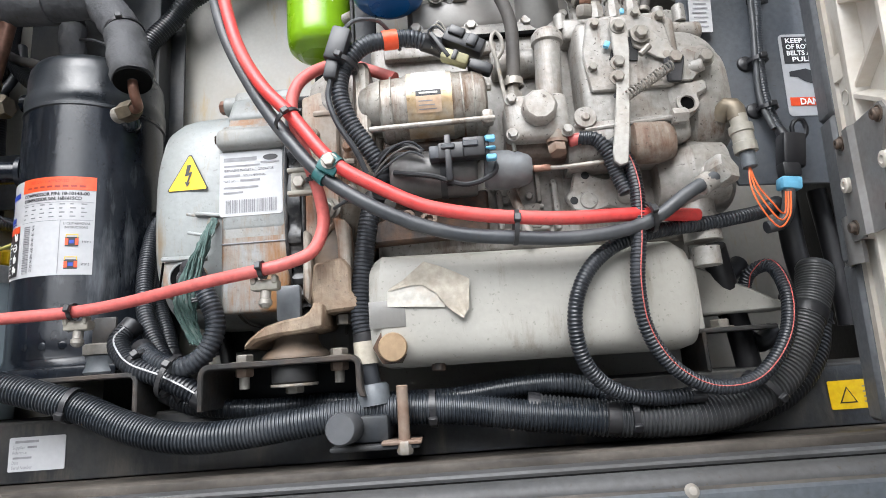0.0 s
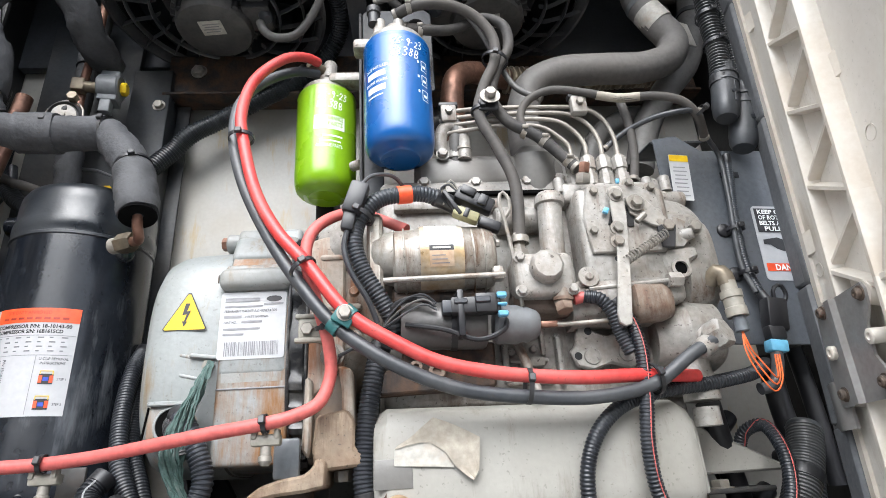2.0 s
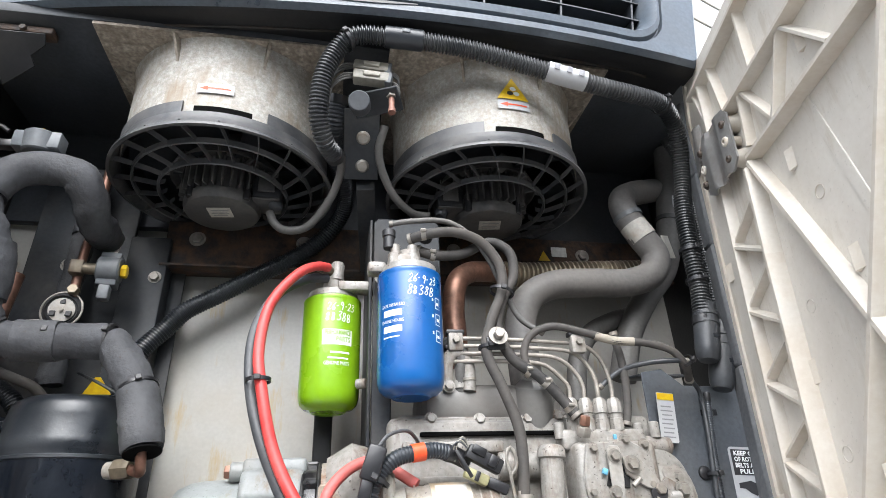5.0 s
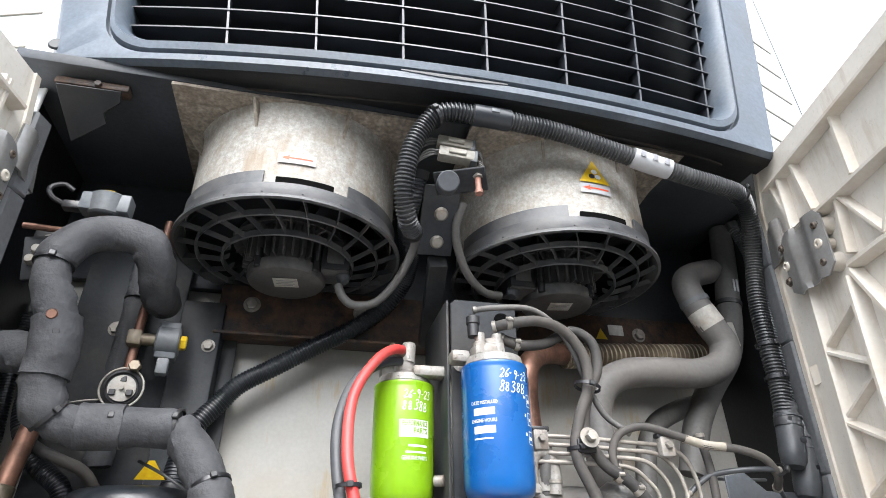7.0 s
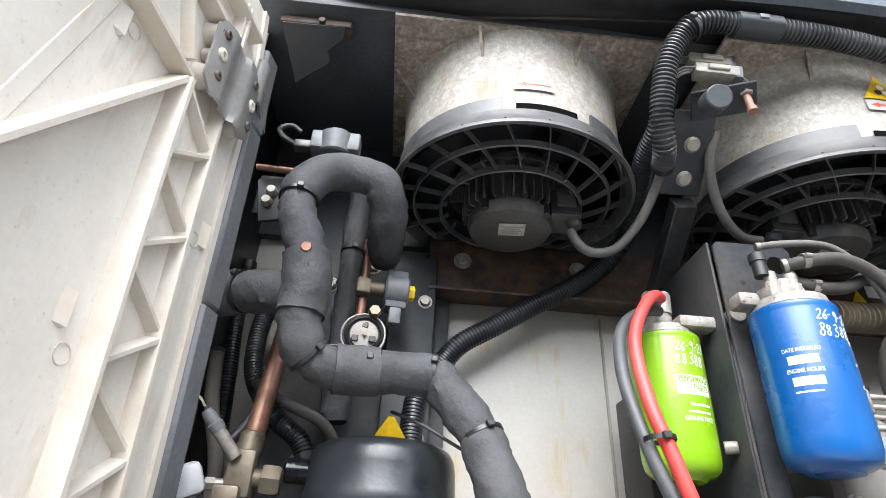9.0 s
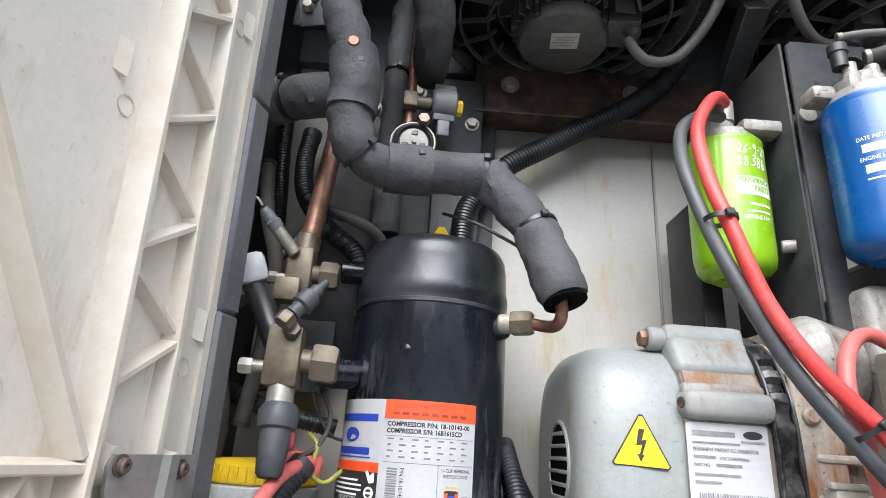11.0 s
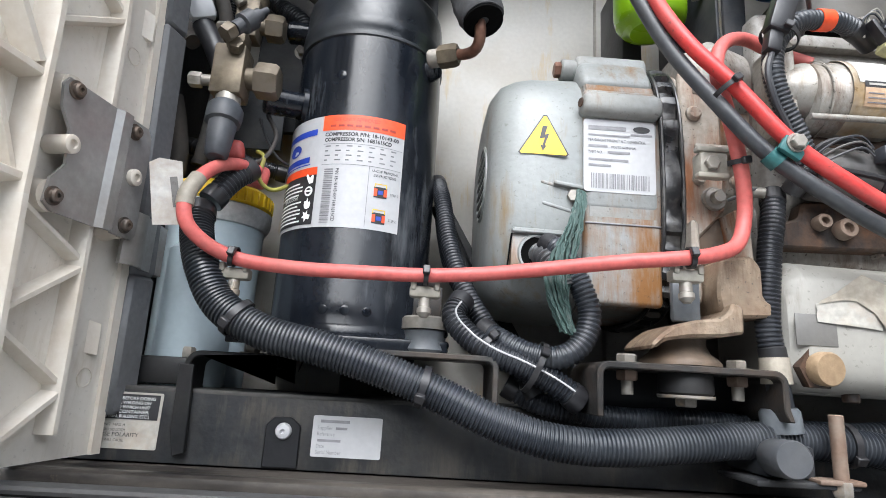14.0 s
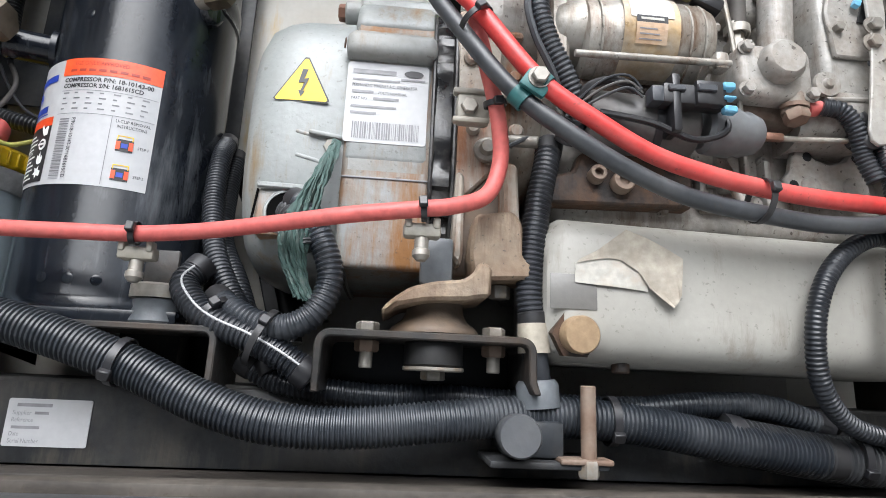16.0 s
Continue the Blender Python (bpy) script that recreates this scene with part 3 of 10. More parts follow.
def sill_strip(name, line, material, label=""):
    """A folded strip that runs the whole width of the bay; line is its (y, z) section."""
    prof = list(line) + [(y + 0.002, z - 0.006) for y, z in reversed(line)]
    bm = bmesh.new()
    ends = [[bm.verts.new((x, y, z)) for y, z in prof] for x in (-0.86, 0.66)]
    for k in range(len(prof)):
        q = (k + 1) % len(prof)
        bm.faces.new((ends[0][k], ends[0][q], ends[1][q], ends[1][k]))
    bm.faces.new(ends[0][::-1])
    bm.faces.new(ends[1])
    bmesh.ops.recalc_face_normals(bm, faces=bm.faces)
    part(name, bm, material, sill, label)


sill_strip("rear_strip", [(0.746, 1.829), (0.70, 1.828), (0.673, 1.827)], M_LIP)
sill_strip("lip", [(0.673, 1.827), (0.669, 1.835), (0.666, 1.836), (0.653, 1.836), (0.650, 1.834), (0.648, 1.826)], M_LIP, "dirt-brown lip with black wet streaks")
sill_strip("upper_strip", [(0.648, 1.826), (0.638, 1.8265), (0.629, 1.8255), (0.6275, 1.8225)], M_SILL)
sill_strip("joint", [(0.6275, 1.8195), (0.6225, 1.815)], M_VOID)
sill_strip("lower_strip", [(0.6235, 1.8185), (0.617, 1.8195), (0.606, 1.816), (0.601, 1.811), (0.600, 1.806)], M_SILL)
# Shadow under the lower strip, put in as a dark coloured band.
sill_strip("shadow_fold", [(0.6005, 1.806), (0.5975, 1.803)], M_LIP)
sill_strip("face", [(0.5975, 1.803), (0.594, 1.800), (0.594, 1.70)], M_SILLFACE, "blue-grey painted face")
part("rivet_cap", lathe([(0, 0.0065), (0.004, 0.0062), (0.008, 0.0045), (0.0108, 0.0020), (0.0118, 0.0), (0, 0)], (-0.538, 0.5935, 1.791), (0, -1, 0.12), 28), M_COLLARTAN, sill, "pale beige domed plastic cap")
part("cap_hole", lathe([(0, 0.0004), (0.002, 0.0004), (0.0022, 0), (0, 0)], (-0.540, 0.5868, 1.792), (0, -1, 0.12), 10), M_RUSTY, sill)
part("rivet", lathe([(0, 0.004), (0.004, 0.0035), (0.007, 0.0005), (0.007, 0), (0, 0)], (0.235, 0.5955, 1.803), (0, -1, 0.3), 16), M_STEEL, sill)
slab("skirt", (-0.1, 0.61, 1.45), (1.7, 0.012, 0.5), mat("skirt_paint", (0.34, 0.36, 0.37), 0.4, var=0.06), "pale grey lower skirt panel below the sill", "panel")


GX = -0.128


def cowl_at(x, z, d=0.0):
    """A place on the bowed cowl: it widens upwards, sags a little to one side and curves back at its ends."""
    xs = GX + (x - GX) * (1 + 0.33 * (z - 3.12))
    return Vector((xs, 0.530 + 0.155 * (xs - 0.13) ** 2 + d, z - 0.042 * (x - GX)))


# upper front cowl with its rounded grille opening
cowl = thing("front_cowl", "dark blue-grey moulded cowl with a rounded grille opening", "cowl", kind="structure")


def ring_strip(inner, outer, yi, yo):
    bm = bmesh.new()
    a = [bm.verts.new(cowl_at(x, z, yi)) for x, z in inner]
    b = [bm.verts.new(cowl_at(x, z, yo)) for x, z in outer]
    n = len(a)
    for k in range(n):
        q = (k + 1) % n
        bm.faces.new((a[k], a[q], b[q], b[k]))
    return bm


def dense_round(x0, z0, x1, z1, r, m=26):
    """Rounded outline with many points along its long sides, so that it can follow a bowed face."""
    out = []
    w, h, cx, cz = x1 - x0, z1 - z0, (x0 + x1) / 2, (z0 + z1) / 2
    for cxx, czz, a0 in ((w / 2 - r, h / 2 - r, 0), (-w / 2 + r, h / 2 - r, 90), (-w / 2 + r, -h / 2 + r, 180), (w / 2 - r, -h / 2 + r, 270)):
        for k in range(8):
            a = radians(a0 + 90 * k / 7)
            out.append((cx + cxx + r * math.cos(a), cz + czz + r * math.sin(a)))
        nx = {0: (-1, 0), 90: (0, -1), 180: (1, 0), 270: (0, 1)}[a0]
        span = w - 2 * r if nx[0] else h - 2 * r
        x1s, z1s = out[-1]
        for k in range(1, m):
            out.append((x1s + nx[0] * span * k / m, z1s + nx[1] * span * k / m))
    return out


def inset(e, r, side=0.0):
    return dense_round(GX - 0.575 + e + side, 3.054 + e, GX + 0.575 - e - side, 3.76 - e, r)


o_out = dense_round(GX - 0.663, 3.038, GX + 0.663, 3.88, 0.006)
steps = [(o_out, 0.016), (dense_round(GX - 0.650, 3.0415, GX + 0.650, 3.87, 0.012), 0.002), (inset(-0.001, 0.072), 0.0), (inset(0.0015, 0.071), 0.010), (inset(0.004, 0.070), 0.010),
         (inset(0.0065, 0.069), -0.003), (inset(0.020, 0.062, -0.006), -0.007), (inset(0.036, 0.052, -0.010), 0.008), (inset(0.046, 0.046, -0.014), 0.030), (inset(0.047, 0.046, -0.014), 0.10)]
face = merge(*[ring_strip(c, a, dc, da) for (a, da), (c, dc) in zip(steps, steps[1:])])
bmesh.ops.remove_doubles(face, verts=face.verts, dist=1e-5)
bmesh.ops.recalc_face_normals(face, faces=face.faces)
for f in face.faces:
    f.smooth = True
part("fascia", face, M_COWL, cowl)
part("return_edge", ring_strip(o_out, o_out, 0.016, 0.062), M_BLACK, cowl)
# dark gap where the bead stands off the fascia, and a notch in the outer edge
gap = bmesh.new()
gp = []
for i in range(13):
    x = -0.215 + 0.185 * i / 12
    h = 0.0045 * math.sin(math.pi * i / 12)
    gp.append((gap.verts.new(cowl_at(x, 3.054 - h, -0.0015)), gap.verts.new(cowl_at(x, 3.0565, -0.0015))))
for u, w in zip(gp, gp[1:]):
    gap.faces.new((u[0], w[0], w[1], u[1]))
part("bead_gap", gap, M_INK, cowl)
part("edge_notch", lathe([(0, 0.003), (0.010, 0.003), (0.013, 0), (0, 0)], cowl_at(GX - 0.655, 3.075, 0.004), (0, -1, 0), 20), M_INK, cowl)
# underside return with its thin raised edge, then the deck lip behind it
bm = bmesh.new()
edge = bmesh.new()
prev = pe = None
N = 40
for k in range(N + 1):
    x = GX - 0.66 + 1.32 * k / N
    row = [bm.verts.new(cowl_at(x, z, a)) for a, z in ((0.017, 3.039), (0.030, 3.036), (0.058, 3.040), (0.060, 3.049), (0.14, 3.052))]
    er = [edge.verts.new(cowl_at(max(-0.66, min(0.44, x)), z + (0 if -0.63 < x < 0.41 else -0.004), a)) for a, z in ((0.058, 3.0385), (0.055, 3.0385), (0.055, 3.0345), (0.058, 3.0345))]
    if prev:
        for i in range(4):
            bm.faces.new((prev[i], row[i], row[i + 1], prev[i + 1]))
            edge.faces.new((pe[i], er[i], er[(i + 1) % 4], pe[(i + 1) % 4]))
    prev, pe = row, er
for b_ in (bm, edge):
    bmesh.ops.recalc_face_normals(b_, faces=b_.faces)
part("lower_lip", bm, M_BLACK, cowl)
part("lip_edge", edge, M_BRKT, cowl)

# grille slats: one object each
grille = thing("grille", "black plastic grille of thin slats and upright ribs", "grille", kind="structure")
for i in range(12):
    z = 3.152 + 0.0505 * i
    w = 0.548
    bm = bmesh.new()
    prev = None
    for k in range(25):
        x = GX - w + 2 * w * k / 24
        row = [bm.verts.new(cowl_at(x, zz, d)) for zz, d in ((z, 0.030), (z + 0.0035, 0.030), (z + 0.020, 0.085), (z + 0.0165, 0.085))]
        if prev:
            for a in range(4):
                bm.faces.new((prev[a], row[a], row[(a + 1) % 4], prev[(a + 1) % 4]))
        prev = row
    bmesh.ops.recalc_face_normals(bm, faces=bm.faces)
    part("slat", bm, M_GRILLE, grille)
for i in range(7):
    x = -0.508 + 0.1515 * i
    bm = bmesh.new()
    v = [bm.verts.new(cowl_at(x, z, d) + Vector((h, 0, 0))) for z in (3.095, 3.72) for h in (-0.002, 0.002) for d in (0.032, 0.062)]
    for q in ((0, 1, 3, 2), (4, 5, 7, 6), (0, 1, 5, 4), (2, 3, 7, 6), (0, 2, 6, 4), (1, 3, 7, 5)):
        bm.faces.new([v[k] for k in q])
    bmesh.ops.recalc_face_normals(bm, faces=bm.faces)
    part("upright_rib", bm, M_GRILLE, grille)
coil = slab("condenser_coil", (GX, 0.75, 3.44), (1.20, 0.03, 0.70), M_COIL, "dusty dark condenser coil behind the grille", "coil")
bm = bmesh.new()
for i in range(62):
    bb = box((GX, 0.732, 3.105 + i * 0.0106), (1.17, 0.006, 0.0035), 0)
    me = bpy.data.meshes.new("tmp")
    bb.to_mesh(me)
    bm.from_mesh(me)
    bb.free()
    bpy.data.meshes.remove(me)
part("fin_rows", bm, M_COIL, coil)

# white corner cowls beside the grille, turned back, each with pressed louvres
def corner_cowl(side, x0, y0, x1, y1):
    root = thing("corner_cowl", "white moulded corner cowl with pressed louvre lines", "cowl", "corner cowls", "structure")
    a, b = Vector((x0, y0, 0)), Vector((x1, y1, 0))
    nrm = Vector((-(b - a).y, (b - a).x, 0)).normalized()
    if nrm.y > 0:
        nrm = -nrm
    part("skin", bar(a + Vector((0, 0, 3.65)), b + Vector((0, 0, 3.65)), 1.36, 0.006, -nrm, 0.002), M_WHITE, root)
    for i in range(6):
        z = 3.06 + 0.09 * i
        p, q = a.lerp(b, 0.07), a.lerp(b, 0.24)
        part("louvre", bar(p + Vector((0, 0, z)), q + Vector((0, 0, z)), 0.006, 0.003, nrm, 0.001), M_LTPL, root)
    part("joint_line", bar(a.lerp(b, 0.27) + Vector((0, 0, 2.98)), a.lerp(b, 0.27) + Vector((0, 0, 4.3)), 0.004, 0.002, nrm, 0.0005), M_GREYPL, root)
    return root


corner_cowl("right", 0.535, 0.612, 1.60, 0.96)
corner_cowl("left", -0.785, 0.705, -1.80, 1.02)

# dark frame members
post = thing("frame_post", "dark painted steel corner post bolted beside the bulkhead", "post", kind="structure")
part("upright", box((-0.512, 0.955, 2.32), (0.075, 0.05, 0.92), 0.004), M_DARK, post)
part("flange", box((-0.462, 0.972, 2.30), (0.028, 0.006, 0.88), 0.002), M_DARK, post)
for z in (2.693, 2.47, 2.22):
    part("bolt", hexagon((-0.492, 0.930, z), (0, -1, 0), 0.009, 0.007, 0.012), M_STEEL, post)
beam = thing("cross_beam", "black rust-streaked steel cross beam above the bulkhead", "beam", kind="structure")
part("web", box((0.06, 0.962, 2.775), (1.10, 0.04, 0.10), 0.003), M_RUSTY, beam)
part("lower_flange", box((0.06, 0.955, 2.722), (1.10, 0.055, 0.006), 0.002), M_RUSTY, beam)
for x in (-0.43, -0.22, 0.10, 0.40):
    part("bolt", hexagon((x, 0.942, 2.785), (0, -1, 0), 0.012, 0.008, 0.016), M_STEEL, beam)
bs2 = thing("beam_sticker", "small yellow triangle sticker and grey label on the cross beam", "sticker")
part("triangle", plate([(-0.014, -0.011), (0.014, -0.011), (0.0, 0.014)], 0.0008, pose(0.307, 0.9405, 2.780), 0), M_SIGNYEL, bs2)
part("label", plate(rounded(0.036, 0.024, 0.002), 0.0008, pose(0.344, 0.9405, 2.792), 0), M_SILVER, bs2, "grey printed label")
slab("mounting_panel", (-0.64, 0.955, 2.60), (0.18, 0.012, 0.62), M_DARK, "dark steel mounting panel behind the pipework", "panel")

# folded bracket under the cowl's corner
cb = thing("corner_bracket", "grey folded steel bracket under the cowl's corner", "bracket", kind="structure")
part("wing", plate([(-0.750, 3.020), (-0.725, 2.930), (-0.673, 2.966), (-0.678, 2.983), (-0.654, 3.002), (-0.654, 3.021)], 0.004, Matrix.Translation((0, 0.66, 3.021)) @ pose(0, 0, 0, 40, 0, 0) @ Matrix.Translation((0, 0, -3.021)), 0.001), M_BLACK, cb)
part("foot", box((-0.70, 0.672, 3.030), (0.11, 0.024, 0.014), 0.003), M_RUSTY, cb)
part("bolt", hexagon((-0.69, 0.659, 3.028), (0, -1, 0), 0.006, 0.005), M_RUSTY, cb)

# ---- doors ----


def service_door(side, P0, D, lean, spec):
    """An open side door: moulded skin with a ladder of ribs along its edge, truss ribs, hinge plates and a rubber edge."""
    P0, D = Vector(P0), Vector(D).normalized()
    N = Vector((-D.y, D.x, 0)) if side < 0 else Vector((D.y, -D.x, 0))   # points to the inside of the walk

    def at(u, z, h=0.0):
        return P0 + D * u + Vector((lean * (z - 2.4), 0, z)) + N * h

    def along(line, z):
        """The line's place across the door at a height."""
        for (za, ua), (zb, ub) in zip(line, line[1:]):
            if z <= zb or (zb, ub) == line[-1]:
                return ua + (ub - ua) * (z - za) / (zb - za)

    edge, inner, outer = spec["edge"], spec["inner"], spec["outer"]
    root = thing("service_door", spec["label"], "door", "service doors", "structure")
    Z0, Z1, W = 1.838, 3.02, 0.60
    zs = [Z0 + (Z1 - Z0) * k / 14 for k in range(15)]

    def sheet(u0, u1, h0, h1, nu=1, soft=0.0):
        """A slab between two lines over the door's height."""
        bm = bmesh.new()
        grid = []
        for h in (h0, h1):
            rows = []
            for z in zs:
                a, b = u0(z), u1(z)
                rows.append([bm.verts.new(at(a + (b - a) * i / nu, z, h + (soft * noise.noise(Vector((i * 0.9, z * 5, side))) if h == h1 else 0))) for i in range(nu + 1)])
            grid.append(rows)
        for g, flip in ((grid[0], True), (grid[1], False)):
            for r, s in zip(g, g[1:]):
                for i in range(nu):
                    f = (r[i], r[i + 1], s[i + 1], s[i])
                    bm.faces.new(f[::-1] if flip else f)
        a, b = grid
        m = len(zs) - 1
        for k in range(m):
            bm.faces.new((a[k][0], a[k + 1][0], b[k + 1][0], b[k][0]))
            bm.faces.new((a[k][nu], b[k][nu], b[k + 1][nu], a[k + 1][nu]))
        for i in range(nu):
            bm.faces.new((a[0][i], b[0][i], b[0][i + 1], a[0][i + 1]))
            bm.faces.new((a[m][i], a[m][i + 1], b[m][i + 1], b[m][i]))
        bmesh.ops.recalc_face_normals(bm, faces=bm.faces)
        return bm

    part("skin", sheet(lambda z: along(edge, z), lambda z: W, -0.012, 0.0, 8, 0.0012), M_DOOR, root)
    part("edge_lip", sheet(lambda z: along(edge, z) - 0.001, lambda z: along(edge, z) + 0.011, -0.001, 0.0045), M_RIB, root)

    def rib(u0, z0, u1, z1, w=0.007, d=0.022, name="rib"):
        """A moulded rib, thicker at its root than at its crest."""
        a, b = Vector((u0, z0)), Vector((u1, z1))
        t = (b - a).normalized()
        s = Vector((-t.y, t.x))
        bm = bmesh.new()
        ends = []
        for p in (a, b):
            ends.append([bm.verts.new(at(p.x + s.x * k, p.y + s.y * k, h)) for k, h in ((-w * 0.75, -0.002), (-w * 0.42, d - 0.0012), (-w * 0.3, d), (w * 0.3, d), (w * 0.42, d - 0.0012), (w * 0.75, -0.002))])
        for k in range(6):
            q = (k + 1) % 6
            bm.faces.new((ends[0][k], ends[0][q], ends[1][q], ends[1][k]))
        bm.faces.new(ends[0][::-1])
        bm.faces.new(ends[1])
        bmesh.ops.recalc_face_normals(bm, faces=bm.faces)
        return part(name, bm, M_RIB, root)

    # ladder: two long rails in short runs, rungs and the diagonals between them
    for line, wd, dp in ((inner, 0.008, 0.017), (outer, 0.009, 0.024)):
        for (za, ua), (zb, ub) in zip(line, line[1:]):
            rib(ua, za - 0.0005, ub, zb + 0.0005, wd, dp, "ladder_rail")
    rungs = spec["rungs"]
    for zr in rungs:
        rib(along(inner, zr), zr, along(outer, zr - 0.051), zr - 0.051, 0.007, 0.016, "rung")
    for zr in rungs:
        zt = zr + 0.056 if zr != spec["under_hinge"] else zr + 0.046
        rib(along(outer, zt), zt, along(inner, zr + 0.008), zr + 0.008, 0.0065, 0.013, "diagonal")
    # truss of crossed ribs and the two zigzags beside the hinges
    for u0, z0, u1, z1 in spec["ribs"]:
        rib(u0, z0, u1, z1, 0.009, 0.021)
    for line in spec["zigzags"]:
        for (ua, za), (ub, zb) in zip(line, line[1:]):
            rib(ua, za, ub, zb, 0.007, 0.015, "zigzag")
    for (ua, za), (ub, zb) in spec["creases"]:
        part("crease", bar(at(ua, za, -0.001), at(ub, zb, -0.001), 0.018, 0.0022, N, 0.001), M_DOOR, root)
    # small moulded tabs, each a bent flag standing off the skin, and the round ejector marks
    for u, z in spec["tabs"]:
        b = bmesh.new()
        v = [b.verts.new(at(u + du, z + dz, h)) for du, dz, h in ((-0.005, -0.017, 0.0), (0.004, -0.014, 0.0), (0.006, 0.017, 0.0), (-0.003, 0.015, 0.0), (-0.007, -0.016, 0.006), (-0.004, 0.014, 0.007))]
        for f in ((0, 1, 2, 3), (4, 1, 2, 5), (0, 4, 5, 3), (0, 1, 4), (3, 5, 2)):
            b.faces.new([v[k] for k in f])
        bmesh.ops.recalc_face_normals(b, faces=b.faces)
        part("tab", b, M_RIB, root)
    for u, z in spec["marks"]:
        part("round_mark", lathe([(0.0095, 0), (0.0095, 0.0010), (0.0085, 0.0010), (0.0085, 0)], at(u, z, 0.0), N, 24), M_RIB, root)
    # rubber edge strip with its stitched beads
    for (za, ua), (zb, ub) in zip(edge, edge[1:]):
        if za >= spec["seal"][0] - 0.001 and zb <= spec["seal"][1] + 0.001:
            part("edge_seal", bar(at(ua - 0.019, za, -0.012), at(ub - 0.019, zb, -0.012), 0.038, 0.022, N, 0.004), M_RUBEDGE, root)

    def pressed(name, outline, h, th, parent, u0=0.0, z0=0.0):
        """A pressed plate: rows of (z, then u and height pairs) skinned into a folded sheet."""
        b = bmesh.new()
        top, low = [], []
        for z, *cols in outline:
            top.append([b.verts.new(at(u0 + u, z0 + z, h + f)) for u, f in cols])
            low.append([b.verts.new(at(u0 + u, z0 + z, h + f - th)) for u, f in cols])
        n = len(top[0])
        for r, s in zip(top, top[1:]):
            for i in range(n - 1):
                b.faces.new((r[i], r[i + 1], s[i + 1], s[i]))
        for r, s in zip(low, low[1:]):
            for i in range(n - 1):
                b.faces.new((r[i], s[i], s[i + 1], r[i + 1]))
        for g, hh in ((top[0], low[0]), (top[-1], low[-1])):
            for i in range(n - 1):
                b.faces.new((g[i], g[i + 1], hh[i + 1], hh[i]))
        for c in (0, n - 1):
            for k in range(len(top) - 1):
                b.faces.new((top[k][c], top[k + 1][c], low[k + 1][c], low[k][c]))
        bmesh.ops.recalc_face_normals(b, faces=b.faces)
        return part(name, b, M_HINGE, parent)

    # lower hinge: a broad plate with one raised fold, on moulded bosses, and its bent knuckle leaf
    def hinge(label, u, z, bolts, washers, leaf, knuckle):
        hp = new("hinge_plate")
        hp.parent = root
        tagged(hp, label)
        pressed("leaf", leaf, 0.021, 0.003, hp, u, z)
        pressed("knuckle", knuckle, 0.014, 0.004, hp, u, z)
        for bu, bz in bolts:
            part("boss", lathe([(0, 0), (0.017, 0), (0.0145, 0.008), (0.0135, 0.0178), (0, 0.0178)], at(u + bu, z + bz, 0.0), N, 22), M_RIB, hp)
            part("bolt", lathe([(0, 0), (0.0085, 0), (0.0085, 0.0015), (0.0062, 0.0016), (0.0062, 0.005), (0.0048, 0.0066), (0.0022, 0.0066), (0.0018, 0.0040), (0, 0.0040)], at(u + bu, z + bz, 0.021), N, 18), M_HBOLT, hp, "dull dark screw")
        for bu, bz in washers:
            part("stud", lathe([(0.0035, -0.02), (0.0085, -0.02), (0.0085, 0.005), (0.0070, 0.006), (0.0042, 0.006), (0.0035, 0.0035), (0, 0.0035)], at(u + bu, z + bz, 0.021), N, 20), M_RIB, hp, "white moulded stud")
        return hp

    for args in spec["hinges"]:
        hinge(*args)
    return root


LOW_LEAF = [(-0.062, (0.012, 0.0), (0.020, 0.0), (0.041, 0.0), (0.047, 0.005), (0.058, 0.005), (0.064, 0.0), (0.085, 0.0), (0.112, 0.0)),
            (-0.056, (0.008, 0.0), (0.018, 0.0), (0.040, 0.0), (0.046, 0.005), (0.058, 0.005), (0.064, 0.0), (0.085, 0.0), (0.122, 0.0)),
            (-0.034, (0.008, 0.0), (0.018, 0.0), (0.040, 0.0), (0.046, 0.005), (0.058, 0.005), (0.064, 0.0), (0.085, 0.0), (0.120, 0.0)),
            (-0.018, (0.008, 0.0), (0.018, 0.0), (0.040, 0.0), (0.046, 0.005), (0.058, 0.005), (0.064, 0.0), (0.085, 0.0), (0.108, 0.0)),
            (0.014, (0.008, 0.0), (0.018, 0.0), (0.040, 0.0), (0.046, 0.005), (0.058, 0.005), (0.064, 0.0), (0.085, 0.0), (0.112, 0.0)),
            (0.030, (0.008, 0.0), (0.018, 0.0), (0.040, 0.0), (0.046, 0.005), (0.058, 0.005), (0.064, 0.0), (0.085, 0.0), (0.124, 0.0)),
            (0.050, (0.010, 0.0), (0.018, 0.0), (0.040, 0.0), (0.046, 0.005), (0.058, 0.005), (0.064, 0.0), (0.085, 0.0), (0.127, 0.0)),
            (0.058, (0.016, 0.0), (0.021, 0.0), (0.040, 0.0), (0.046, 0.005), (0.058, 0.005), (0.064, 0.0), (0.085, 0.0), (0.122, 0.0))]
LOW_KNUCKLE = [(-0.086, (0.014, 0.0), (0.006, 0.006), (-0.010, 0.006), (-0.020, 0.000), (-0.066, -0.010), (-0.070, -0.018)),
               (-0.030, (0.014, 0.0), (0.006, 0.006), (-0.010, 0.006), (-0.020, 0.000), (-0.066, -0.010), (-0.070, -0.018))]
